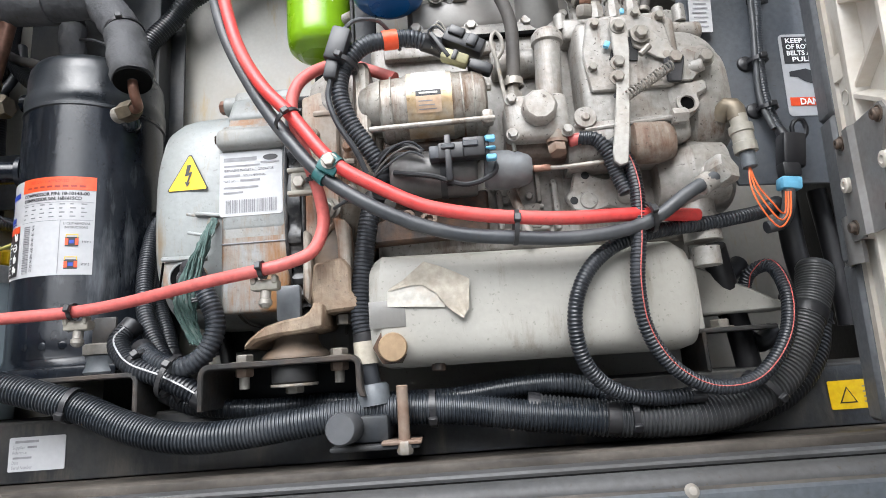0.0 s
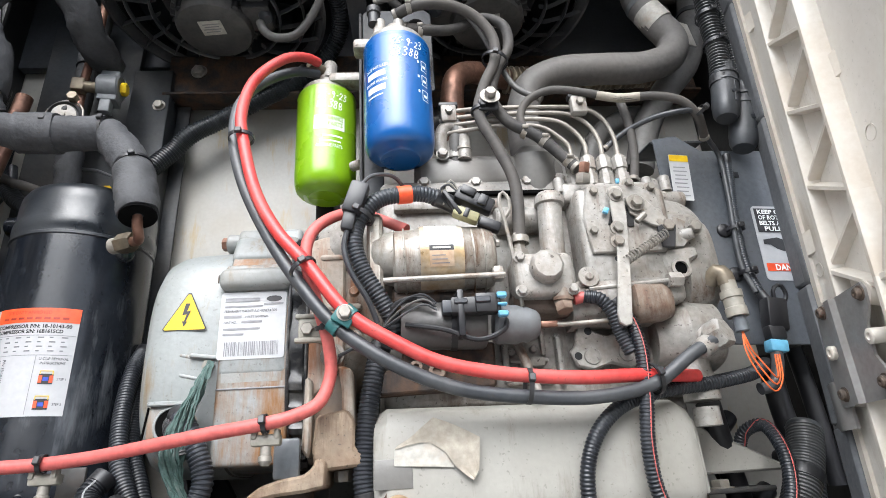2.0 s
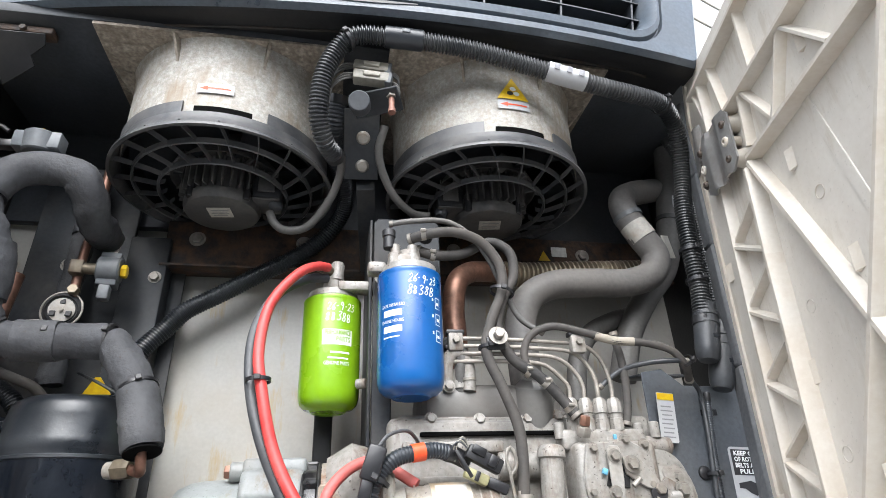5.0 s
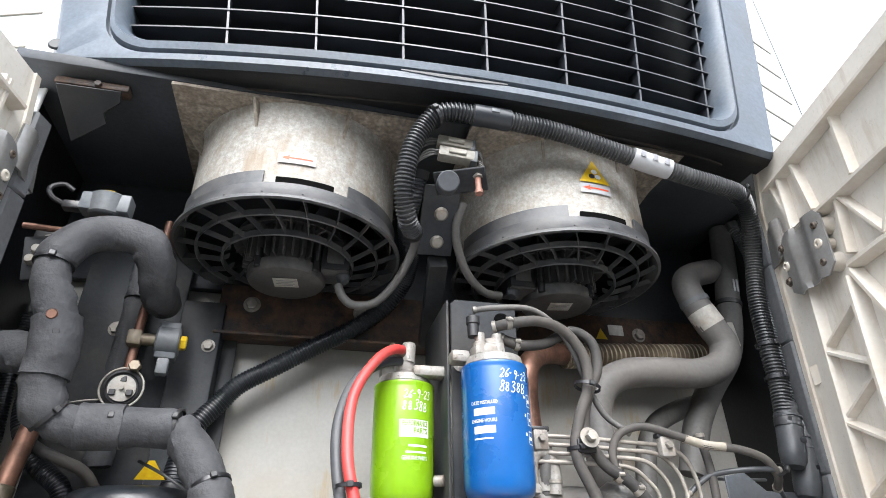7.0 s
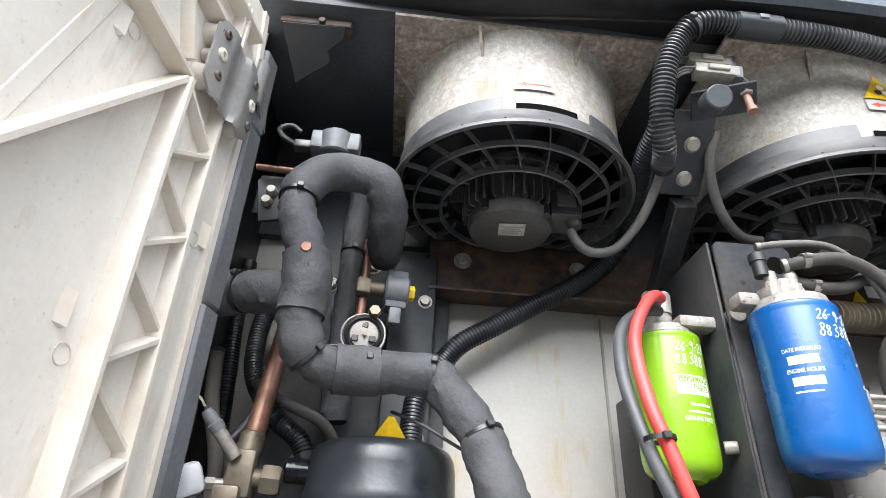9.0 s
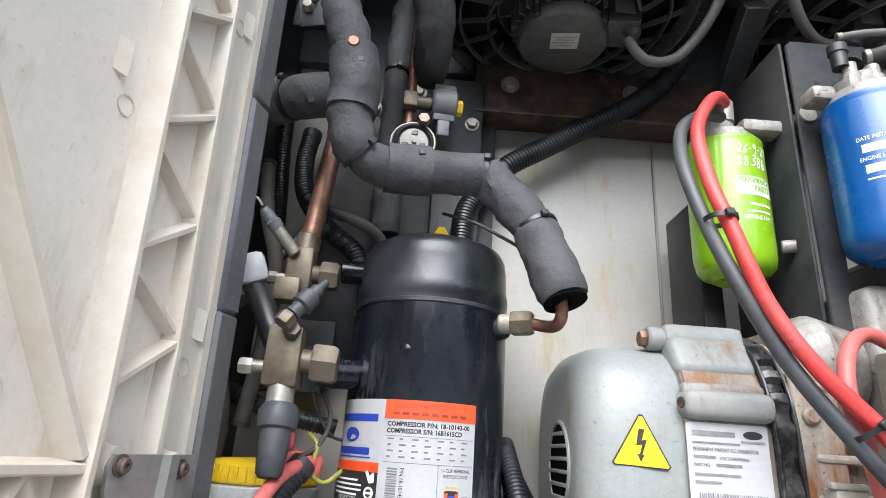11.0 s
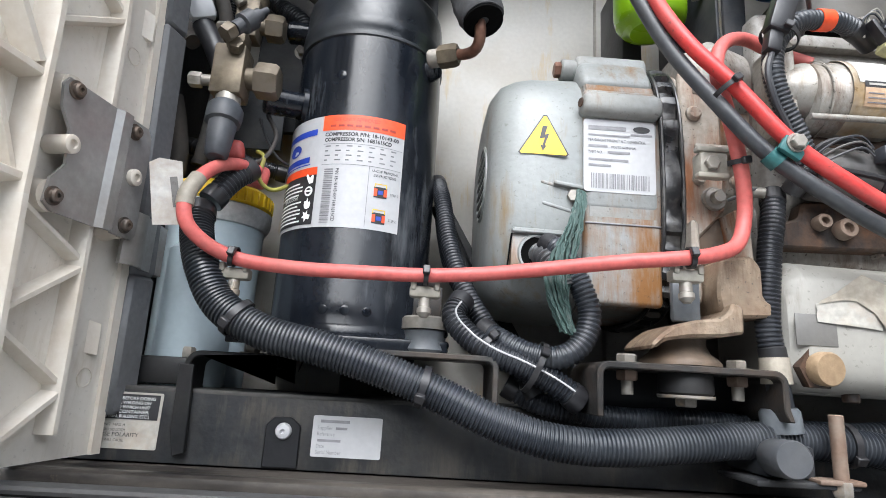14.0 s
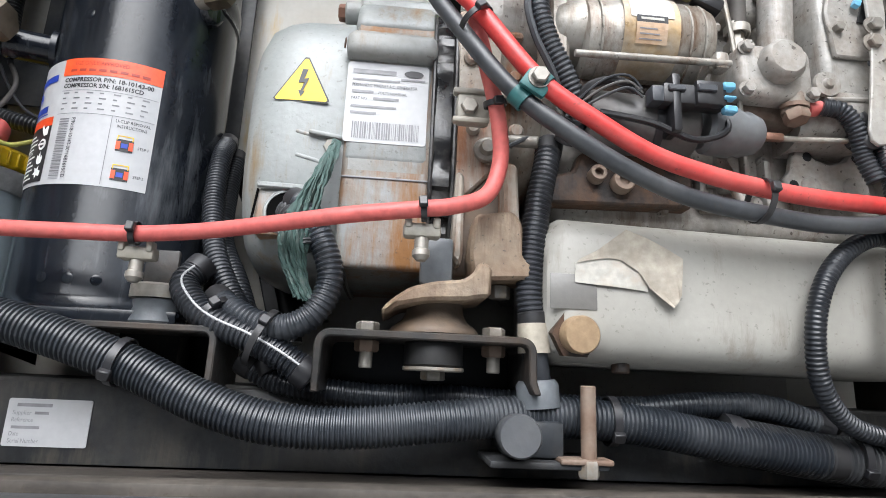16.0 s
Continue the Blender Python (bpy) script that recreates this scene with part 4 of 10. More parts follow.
TOP_LEAF = [(-0.058, (0.020, 0.0), (0.036, 0.006), (0.046, 0.006), (0.052, 0.0), (0.070, 0.0), (0.076, 0.005), (0.086, 0.005), (0.094, 0.0)),
            (-0.044, (-0.002, 0.0), (0.030, 0.006), (0.042, 0.006), (0.050, 0.0), (0.068, 0.0), (0.076, 0.005), (0.088, 0.005), (0.114, 0.0)),
            (0.040, (0.000, 0.0), (0.030, 0.006), (0.042, 0.006), (0.050, 0.0), (0.070, 0.0), (0.078, 0.005), (0.090, 0.005), (0.118, 0.0)),
            (0.056, (0.012, 0.0), (0.032, 0.006), (0.043, 0.006), (0.050, 0.0), (0.070, 0.0), (0.078, 0.005), (0.090, 0.005), (0.106, 0.0))]
TOP_KNUCKLE = [(0.030, (0.006, 0.0), (-0.002, 0.006), (-0.014, 0.006), (-0.024, 0.0), (-0.070, -0.010), (-0.074, -0.018)),
               (0.104, (0.006, 0.0), (-0.002, 0.006), (-0.014, 0.006), (-0.024, 0.0), (-0.052, -0.010), (-0.056, -0.018))]
LEFT_DOOR = {
    "label": "cream moulded plastic service door, swung open, ribbed inside, beside the compressor",
    "edge": [(1.838, -0.02), (1.875, -0.018), (2.02, -0.014), (2.31, 0.004), (2.56, 0.022), (2.83, 0.036), (2.97, 0.044), (3.02, 0.06)],
    "inner": [(1.863, 0.054), (2.006, 0.059), (2.263, 0.068), (2.372, 0.078), (2.487, 0.087), (2.596, 0.096), (2.71, 0.102), (2.958, 0.116)],
    "outer": [(1.869, 0.129), (2.055, 0.141), (2.213, 0.146), (2.32, 0.154), (2.426, 0.162), (2.538, 0.17), (2.658, 0.178), (2.751, 0.183)],
    "rungs": [1.898, 2.01, 2.263, 2.372, 2.486, 2.599, 2.708],
    "under_hinge": 2.01,
    "ribs": [(0.151, 2.167, 0.501, 2.654), (0.187, 2.748, 0.407, 2.42), (0.148, 2.159, 0.547, 2.165), (0.143, 2.068, 0.547, 2.071), (0.182, 2.757, 0.547, 2.79), (0.069, 2.875, 0.547, 2.884), (0.079, 2.94, 0.576, 2.956)],
    "zigzags": [[(0.147, 2.07), (0.189, 2.158), (0.24, 2.068), (0.287, 2.16), (0.343, 2.07), (0.391, 2.16)], [(0.183, 2.784), (0.241, 2.889), (0.294, 2.789), (0.352, 2.894)], [(0.118, 2.894), (0.123, 2.961)], [(0.2, 2.894), (0.204, 2.961)]],
    "creases": [((0.29, 2.75), (0.36, 2.4)), ((0.3, 2.86), (0.3, 3.0))],
    "tabs": [(0.241, 2.223), (0.025, 2.289), (0.203, 2.47), (0.053, 2.632), (0.274, 2.736), (0.203, 1.921), (0.017, 1.949)],
    "marks": [(0.222, 2.205), (0.033, 2.246), (0.184, 2.436), (0.064, 2.619), (0.255, 2.742), (0.233, 2.099), (0.014, 1.911), (0.28, 2.876)],
    "seal": (1.875, 2.97),
    "hinges": [("bare grey steel hinge plate on moulded bosses", 0.0, 2.111, [(0.114, 0.05), (0.036, 0.046), (0.114, -0.049), (0.026, -0.05)], [(0.11, 0.0), (0.027, 0.0)], LOW_LEAF, LOW_KNUCKLE), ("bare grey steel upper hinge plate with two folds", 0.055, 2.822, [(0.102, 0.034), (0.096, -0.03), (0.018, 0.036), (0.01, -0.03)], [(0.099, 0.002), (0.014, 0.002)], TOP_LEAF, TOP_KNUCKLE)],
}
RIGHT_DOOR = {
    "label": "cream moulded plastic service door, swung open, ribbed inside, beside the belt shield",
    "edge": [(1.838, -0.026), (2.02, -0.022), (2.2, -0.016), (2.46, -0.007), (2.68, 0.0), (2.83, 0.006), (3.0, 0.009), (3.02, 0.03)],
    "inner": [(1.863, 0.045), (2.19, 0.059), (2.302, 0.065), (2.409, 0.072), (2.518, 0.078), (2.628, 0.085), (2.758, 0.095), (2.951, 0.106)],
    "outer": [(1.87, 0.137), (2.153, 0.154), (2.249, 0.159), (2.357, 0.165), (2.464, 0.173), (2.572, 0.18), (2.71, 0.192)],
    "rungs": [1.865, 1.977, 2.191, 2.302, 2.41, 2.52, 2.628],
    "under_hinge": 1.977,
    "ribs": [(0.168, 2.155, 0.52, 2.723), (0.199, 2.716, 0.443, 2.179), (0.149, 2.152, 0.567, 2.122), (0.144, 2.048, 0.567, 2.019), (0.2, 2.725, 0.577, 2.728), (0.072, 2.837, 0.577, 2.833), (0.063, 2.956, 0.596, 2.966)],
    "zigzags": [[(0.157, 2.152), (0.195, 2.048), (0.249, 2.144), (0.297, 2.041)], [(0.201, 2.745), (0.217, 2.842), (0.278, 2.736), (0.348, 2.837), (0.417, 2.738)], [(0.104, 2.849), (0.075, 2.962)], [(0.162, 2.849), (0.147, 2.962)], [(0.263, 2.847), (0.268, 2.962)]],
    "creases": [((0.33, 2.73), (0.4, 2.4))],
    "tabs": [(0.272, 2.671), (0.325, 2.498), (0.177, 2.402), (0.028, 2.609), (0.006, 2.249), (0.258, 2.269), (0.366, 2.793)],
    "marks": [(0.21, 2.48), (0.19, 2.3), (0.24, 2.22), (0.3, 2.6), (0.006, 2.21)],
    "seal": (1.838, 3.0),
    "hinges": [("bare grey steel hinge plate on moulded bosses", -0.002, 2.1, [(0.118, 0.047), (0.028, 0.049), (0.114, -0.046), (0.025, -0.048)], [(0.119, 0.0), (0.028, 0.0)], LOW_LEAF, LOW_KNUCKLE), ("bare grey steel upper hinge plate with two folds", 0.066, 2.786, [(0.102, 0.028), (0.007, 0.038), (0.096, -0.036), (0.0, -0.024)], [(0.098, -0.004), (0.006, 0.003)], TOP_LEAF, TOP_KNUCKLE)],
}
service_door(-1, (-0.762, 0.715, 0), (-0.193, -0.981, 0), 0.0, LEFT_DOOR)
service_door(1, (0.510, 0.655, 0), (-0.240, -0.971, 0), 0.035, RIGHT_DOOR)

# ---- compressor bay ----
CX, CY, CR = -0.535, 0.862, 0.098


def on_drum(cx, cy, R, zb):
    """Bends a flat print (arc along x, up along y) round a standing drum."""
    def f(me):
        for v in me.vertices:
            s, y, h = v.co
            a = s / R
            v.co = (cx + (R + h) * math.sin(a), cy - (R + h) * math.cos(a), zb + y)
    return f


def wrap(name, s0, y0, s1, y1, bend, material, parent, lift, n=16, label=""):
    bm = bmesh.new()
    n = max(1, int(n * abs(s1 - s0) / 0.1) + 1)
    prev = None
    for k in range(n + 1):
        s = s0 + (s1 - s0) * k / n
        row = (bm.verts.new((s, y0, lift)), bm.verts.new((s, y1, lift)))
        if prev:
            bm.faces.new((prev[0], row[0], row[1], prev[1]))
        prev = row
    ob = part(name, bm, material, parent, label)
    bend(ob.data)
    return ob


def wrap_text(txt, size, s, y, bend, material, parent, lift, width=None, bold=0.0, turn=0):
    ob = text_mesh(txt, size, pose(s, y, lift, 0, 0, turn), parent, material, width=width, bold=bold)
    bend(ob.data)
    return ob


comp = thing("scroll_compressor", "glossy black scroll compressor drum with a white and red label", "compressor")
part("shell", lathe([(0, 2.352), (CR - 0.001, 2.352), (CR, 2.32), (CR, 1.985), (CR + 0.003, 1.976), (CR + 0.010, 1.970), (CR + 0.010, 1.964), (0, 1.964)], (CX, CY, 0), n=72), M_COMP, comp)
part("dome", lathe([(0, 2.446), (0.06, 2.444), (0.080, 2.440), (0.0895, 2.434), (0.0945, 2.424), (0.0962, 2.410), (0.0965, 2.384), (0.0985, 2.379), (0.0992, 2.371), (0.0985, 2.363), (0.0968, 2.359), (CR - 0.0005, 2.352), (0, 2.352)], (CX, CY, 0), n=72), M_COMPTOP, comp, "dusty domed top with a rolled seam")
part("weld_seam", lathe([(CR - 0.001, 2.3555), (CR + 0.0012, 2.354), (CR + 0.0012, 2.350), (CR - 0.001, 2.3485)], (CX, CY, 0), n=72), M_COMPTOP, comp)
part("foot_plate", box((CX + 0.004, CY - 0.012, 1.965), (0.240, 0.220, 0.009), 0.004, None, 3), M_COMP, comp)
part("foot_fold", box((CX + 0.004, CY - 0.121, 1.962), (0.236, 0.004, 0.014), 0.0015), M_COMP, comp)
for sx in (-1, 1):
    for sy in (-1, 1):
        part("foot_lug", box((CX + sx * 0.10, CY + sy * 0.095, 1.977), (0.045, 0.04, 0.006), 0.002), M_COMP, comp)
part("weld_spot", lathe([(0, 0.001), (0.004, 0.001), (0.0065, 0.0), (0, 0)], (-0.562, CY - 0.0945, 2.292), (-0.27, -1, 0), 14), M_COMP, comp)
for x in (-0.555, -0.53, -0.505):
    part("weld_spot", lathe([(0, 0.0005), (0.003, 0.001), (0.0055, 0.0), (0, 0)], (x, CY - math.sqrt(CR ** 2 - (x - CX) ** 2), 1.999), (x - CX, -0.09, 0), 14), M_COMP, comp)
bend = on_drum(CX, CY, CR, 2.095)
lab = wrap("label", -0.128, 0.0, 0.060, 0.142, bend, M_PAPER, comp, 0.0006, label="white printed label wrapped round the drum")
T = 0.0011
wrap("red_band", -0.044, 0.122, 0.060, 0.142, bend, M_SIGNRED, lab, T)
wrap_text("USE ONLY APPROVED", 0.0065, -0.030, 0.1335, bend, M_DULLRED, lab, T + 0.0004, 0.056)
for j in range(8):
    wrap("print_bar", -0.034 + 0.0105 * j, 0.1262, -0.0265 + 0.0105 * j, 0.1292, bend, M_DULLRED, lab, T + 0.0004)
wrap_text("COMPRESSOR P/N: 18-10143-00", 0.0068, -0.040, 0.1145, bend, M_INK, lab, T, 0.092, 0.0002)
wrap_text("COMPRESSOR S/N: 16B1615CD", 0.0068, -0.040, 0.1075, bend, M_INK, lab, T, 0.083, 0.0002)
for i in range(4):
    for j in range(7):
        wrap("print_bar", -0.038 + j * 0.0135, 0.0825 + i * 0.006, -0.038 + j * 0.0135 + 0.004 + 0.003 * ((i * 3 + j) % 2), 0.0842 + i * 0.006, bend, M_INKG, lab, T, 6)
for y in (0.0775, 0.104):
    wrap("rule", -0.041, y, 0.058, y + 0.0006, bend, M_INKG, lab, T)
wrap("rule", 0.018, 0.002, 0.0186, 0.0775, bend, M_INKG, lab, T)
wrap("maker_bar", -0.120, 0.118, -0.052, 0.126, bend, M_INKBLUE, lab, T)
wrap("maker_bar", -0.122, 0.083, -0.060, 0.0905, bend, M_INKBLUE, lab, T)
wrap("maker_rule", -0.120, 0.0795, -0.058, 0.081, bend, M_INKBLUE, lab, T)
ov = bmesh.new()
ring = [ov.verts.new((-0.092 + 0.014 * math.cos(a), 0.1035 + 0.008 * math.sin(a), T)) for a in [2 * math.pi * k / 24 for k in range(24)]]
ov.faces.new(ring)
bend(part("maker_oval", ov, M_INKBLUE, lab).data)
wrap("black_panel", -0.128, 0.004, -0.046, 0.066, bend, M_INK, lab, T)
wrap("red_band", -0.128, 0.066, -0.046, 0.076, bend, M_SIGNRED, lab, T)
for j in range(11):
    if j != 6:
        wrap("print_bar", -0.122, 0.008 + j * 0.0048, -0.066 - 0.006 * (j % 3 == 1), 0.010 + j * 0.0048, bend, M_WHITEINK, lab, T + 0.0004)
wrap_text("PRECAUCIÓN", 0.006, -0.108, 0.0365, bend, M_WHITEINK, lab, T + 0.0004, 0.034)


def printed_shape(name, pts, cx, cy, size, material, lift):
    """A flat printed shape on the drum, from points on a unit square."""
    b = bmesh.new()
    b.faces.new([b.verts.new((cx + size * u, cy + size * w, lift)) for u, w in pts])
    bend(part(name, b, material, lab).data)


disc = [(0.5 * math.cos(2 * math.pi * k / 20), 0.5 * math.sin(2 * math.pi * k / 20)) for k in range(20)]
flame = [(0.0, 0.6), (-0.15, 0.2), (-0.35, 0.3), (-0.42, -0.1), (-0.3, -0.45), (0.0, -0.55), (0.3, -0.45), (0.42, -0.05), (0.3, 0.25), (0.15, 0.1)]
gauntlet = [(-0.5, 0.4), (-0.3, 0.55), (0.0, 0.1), (0.3, 0.4), (0.45, 0.3), (0.45, -0.4), (0.0, -0.5), (-0.2, -0.2)]
burst = [((0.55 if k % 2 == 0 else 0.25) * math.cos(0.55 * k + 0.1) - 0.05, (0.6 if k % 2 == 0 else 0.3) * math.sin(0.55 * k + 0.1)) for k in range(11)]
for j, pts in enumerate((burst, flame, disc, gauntlet)):
    printed_shape("pictogram", pts, -0.0555, 0.0145 + 0.0155 * j, 0.0125, M_WHITEINK, T + 0.0004)
printed_shape("pictogram_mark", [(0.62 * u, 0.62 * w) for u, w in disc], -0.0555, 0.0455, 0.0125, M_INK, T + 0.0008)
printed_shape("pictogram_mark", [(-0.62, -0.13), (0.62, -0.13), (0.62, 0.13), (-0.62, 0.13)], -0.0555, 0.0455, 0.009, M_WHITEINK, T + 0.0012)
y = 0.005
rb = random.Random(4)
while y < 0.072:
    h = rb.choice((0.0006, 0.0011, 0.0017))
    wrap("bar_code_line", -0.036, y, -0.0245, y + h, bend, M_INKG, lab, T)
    y += h + rb.choice((0.0006, 0.0011))
wrap_text("P/N:18-10143-00*16B1615CD", 0.006, -0.0215, 0.073, bend, M_INK, lab, T, 0.066, turn=-90)
wrap_text("U-CLIP REMOVAL", 0.005, 0.022, 0.0712, bend, M_INK, lab, T, 0.033)
wrap_text("INSTRUCTIONS", 0.005, 0.024, 0.0655, bend, M_INK, lab, T, 0.028)
for y, word in ((0.040, "STEP 1"), (0.008, "STEP 2")):
    wrap("pictogram", 0.026, y, 0.042, y + 0.0135, bend, M_INK, lab, T)
    wrap("pictogram_cap", 0.026, y + 0.002, 0.030, y + 0.011, bend, M_SIGNRED, lab, T + 0.0004)
    wrap("pictogram_cap", 0.038, y + 0.002, 0.042, y + 0.011, bend, M_SIGNRED, lab, T + 0.0004)
    wrap("pictogram_eye", 0.031, y + 0.004, 0.037, y + 0.009, bend, M_INKBLUE, lab, T + 0.0004)
    wrap("clip_mark", 0.0265, y + 0.0165, 0.0415, y + 0.0175, bend, M_SIGNYEL, lab, T)
    wrap("clip_mark", 0.0265, y + 0.0125, 0.0275, y + 0.0175, bend, M_SIGNYEL, lab, T)
    wrap("clip_mark", 0.0405, y + 0.0125, 0.0415, y + 0.0175, bend, M_SIGNYEL, lab, T)
    wrap_text(word, 0.0045, 0.046, y + 0.005, bend, M_INK, lab, T, 0.010)
# side ports of the compressor
part("port_boss", lathe([(0, 0), (0.014, 0), (0.014, 0.008), (0.011, 0.012), (0, 0.012)], (CX + 0.082, CY - 0.05, 2.332), (0.75, -0.55, 0), 20), M_COMP, comp)
part("port_stub", rod((-0.660, 0.790, 2.262), (-0.600, 0.815, 2.266), 0.0175), M_COMP, comp)
part("port_collar", lathe([(0, 0), (0.024, 0), (0.024, 0.006), (0.019, 0.008), (0, 0.008)], (-0.616, 0.808, 2.265), (0.9, 0.3, 0), 24), M_COMP, comp)
part("upper_port", rod((-0.66, 0.86, 2.405), (-0.62, 0.86, 2.405), 0.016), M_COMP, comp)

# nuts and pipe at the discharge port
nut = thing("flare_nut", "brass flare nut and bent copper pipe on the compressor port", "fitting")
part("nut", hexagon((-0.442, 0.776, 2.332), (0.95, -0.35, 0.03), 0.015, 0.026), M_BRASS, nut)
part("nut_collar", rod((-0.455, 0.782, 2.332), (-0.44, 0.776, 2.332), 0.012), M_STEEL, nut)
part("pipe", tube([(-0.424, 0.768, 2.333), (-0.408, 0.755, 2.327), (-0.398, 0.738, 2.325), (-0.395, 0.724, 2.333), (-0.398, 0.720, 2.36)], 0.007), M_COPPER, nut, "old bare copper pipe")


def foam_run(pts, r, cuts, seed, name_label, stiff=99):
    """Foam-sleeved pipe in lengths, each a little uneven, pinched where the ties sit."""
    root = thing("insulated_pipe", name_label, "pipe", "insulated pipes")
    path = smooth_path(pts, 0.006)
    n = len(path)
    marks = [int(c * (n - 1)) for c in cuts]
    edges = [0] + marks + [n - 1]
    rnd = random.Random(seed)
    for a, b in zip(edges, edges[1:]):
        seg = path[a:b + 1]
        m = len(seg)
        if edges.index(a) >= stiff:  # a stiff length bends little between its ties
            seg = [q.lerp(seg[0].lerp(seg[-1], i / (m - 1)), 0.8) for i, q in enumerate(seg)]
        k = r * ((1.03, 0.94)[edges.index(a) % 2] + rnd.uniform(-0.02, 0.02))
        ph = rnd.uniform(0, 6)

        def rad(i, m=m, k=k, ph=ph):
            e = min(i, m - 1 - i) * 0.006
            return k * (0.90 + 0.10 * min(1, e / 0.009)) * (1 + 0.022 * math.sin(i * 0.45 + ph))
        bm = sweep(seg, rad, 28)
        for v in bm.verts:
            q = noise.noise(v.co * 48 + Vector((seed, 0, 0))) * 0.0026 - max(0.0, 0.10 - abs(noise.noise(v.co * 34 + Vector((0, seed, 0))))) * 0.018 + noise.noise(v.co * 160) * 0.0006
            v.co += Vector((q, q * 0.5, q))
        part("foam_sleeve", bm, M_FOAM, root)
    for c in marks:
        d = (path[min(c + 1, n - 1)] - path[max(c - 1, 0)]).normalized()
        part("tie_band", lathe([(r * 0.9, -0.0025), (r * 0.9 + 0.003, -0.0025), (r * 0.9 + 0.003, 0.0025), (r * 0.9, 0.0025), (r * 0.9, -0.0025)], path[c], d, 22), M_PLASTIC, root)
        h = Vector((0.2, -1, 0.4))
        h = (h - d * h.dot(d)).normalized()
        part("tie_head", move(box((0, 0, 0), (0.008, 0.006, 0.009), 0.001, seg=1), Matrix.Translation(path[c] + h * (r * 0.9 + 0.005)) @ Matrix((d, h, d.cross(h))).transposed().to_4x4()), M_PLASTIC, root)
    return root


foam_run([(-0.566, 0.88, 2.745), (-0.563, 0.83, 2.738), (-0.560, 0.785, 2.738), (-0.560, 0.755, 2.760), (-0.571, 0.740, 2.785), (-0.595, 0.734, 2.795), (-0.626, 0.730, 2.795), (-0.655, 0.715, 2.778), (-0.676, 0.703, 2.738), (-0.676, 0.700, 2.702),
          (-0.664, 0.708, 2.668), (-0.654, 0.718, 2.640), (-0.649, 0.722, 2.600), (-0.652, 0.724, 2.562), (-0.638, 0.735, 2.522), (-0.607, 0.750, 2.510), (-0.572, 0.756, 2.511), (-0.50, 0.762, 2.513),
          (-0.470, 0.760, 2.512), (-0.440, 0.750, 2.474), (-0.413, 0.734, 2.418), (-0.393, 0.716, 2.350)], 0.0268, (0.365, 0.485, 0.60, 0.69, 0.785, 0.897), 3,
         "grey foam-insulated suction pipe strapped with black ties", 4)
foam_run([(-0.800, 0.82, 2.622), (-0.765, 0.79, 2.618), (-0.719, 0.765, 2.612), (-0.667, 0.735, 2.600)], 0.030, (0.45,), 5, "grey foam-insulated branch pipe joining the suction line")
fo = thing("pipe_wrap", "grey foam wraps lapped over the insulated pipe's joints", "insulation")
for pts, r in (([(-0.657, 0.7155, 2.648), (-0.650, 0.7215, 2.604), (-0.651, 0.7238, 2.566)], 0.0312), ([(-0.604, 0.751, 2.510), (-0.574, 0.7558, 2.511), (-0.548, 0.7584, 2.512)], 0.0305)):
    wrap_bm = sweep(smooth_path(pts, 0.004), r, 32)
    for v in wrap_bm.verts:
        v.co += noise.noise_vector(v.co * 42) * 0.0022 + noise.noise_vector(v.co * 130) * 0.0007
    part("wrap", wrap_bm, M_FOAM, fo)
part("open_end", lathe([(0.0072, 0.0), (0.0242, 0.0008), (0.0242, 0.003), (0.0072, 0.003)], (-0.3932, 0.7162, 2.3485), (0.20, -0.22, -0.85), 26), M_VOID, fo, "dark open end of the sleeve")
part_bolt = thing("pipe_bolt", "rusty bolt head pressed into the pipe insulation", "bolt")
part("head", lathe([(0, 0.006), (0.006, 0.006), (0.008, 0.003), (0.008, 0), (0, 0)], (-0.653, 0.690, 2.642), (0.1, -1, -0.1), 16), M_COPPER, part_bolt)
foam_run([(-0.618, 0.905, 2.90), (-0.620, 0.902, 2.75), (-0.618, 0.90, 2.60), (-0.612, 0.905, 2.48)], 0.020, (0.33, 0.78), 7, "thin grey foam-insulated upright pipe on the mounting panel")

# copper riser and suction service valve
riser = thing("copper_riser", "dull copper riser pipe into a brass service valve", "pipe")
part("pipe", tube([(-0.690, 0.86, 2.66), (-0.697, 0.855, 2.56), (-0.705, 0.84, 2.43)], 0.0135, 18), M_COPPER, riser)
part("socket", rod((-0.705, 0.842, 2.445), (-0.707, 0.838, 2.412), 0.0165), M_BRASS, riser)


def service_valve(c, s, label):
    """A brass shut-off valve: block, hexagon union, side stem and screwed cap."""
    root = thing("service_valve", label, "valve", "service valves")
    c = Vector(c)
    part("block", box(c, (0.036 * s, 0.034 * s, 0.062 * s), 0.004), M_BRASS, root)
    part("union_nut", hexagon(c + Vector((0.028 * s, 0.002, -0.004)), (1, 0.05, -0.04), 0.021 * s, 0.026 * s), M_BRASS, root)
    part("union_neck", rod(c + Vector((0.012, 0.002, -0.003)), c + Vector((0.032 * s, 0.002, -0.004)), 0.013 * s), M_BRASS, root)
    part("stem", rod(c + Vector((-0.016 * s, -0.004, -0.012)), c + Vector((-0.040 * s, -0.006, -0.013)), 0.0065 * s), M_STEEL, root)
    part("stem_cap", hexagon(c + Vector((-0.030 * s, -0.005, -0.013)), (-1, -0.05, 0), 0.009 * s, 0.014 * s), M_STEEL, root)
    return root


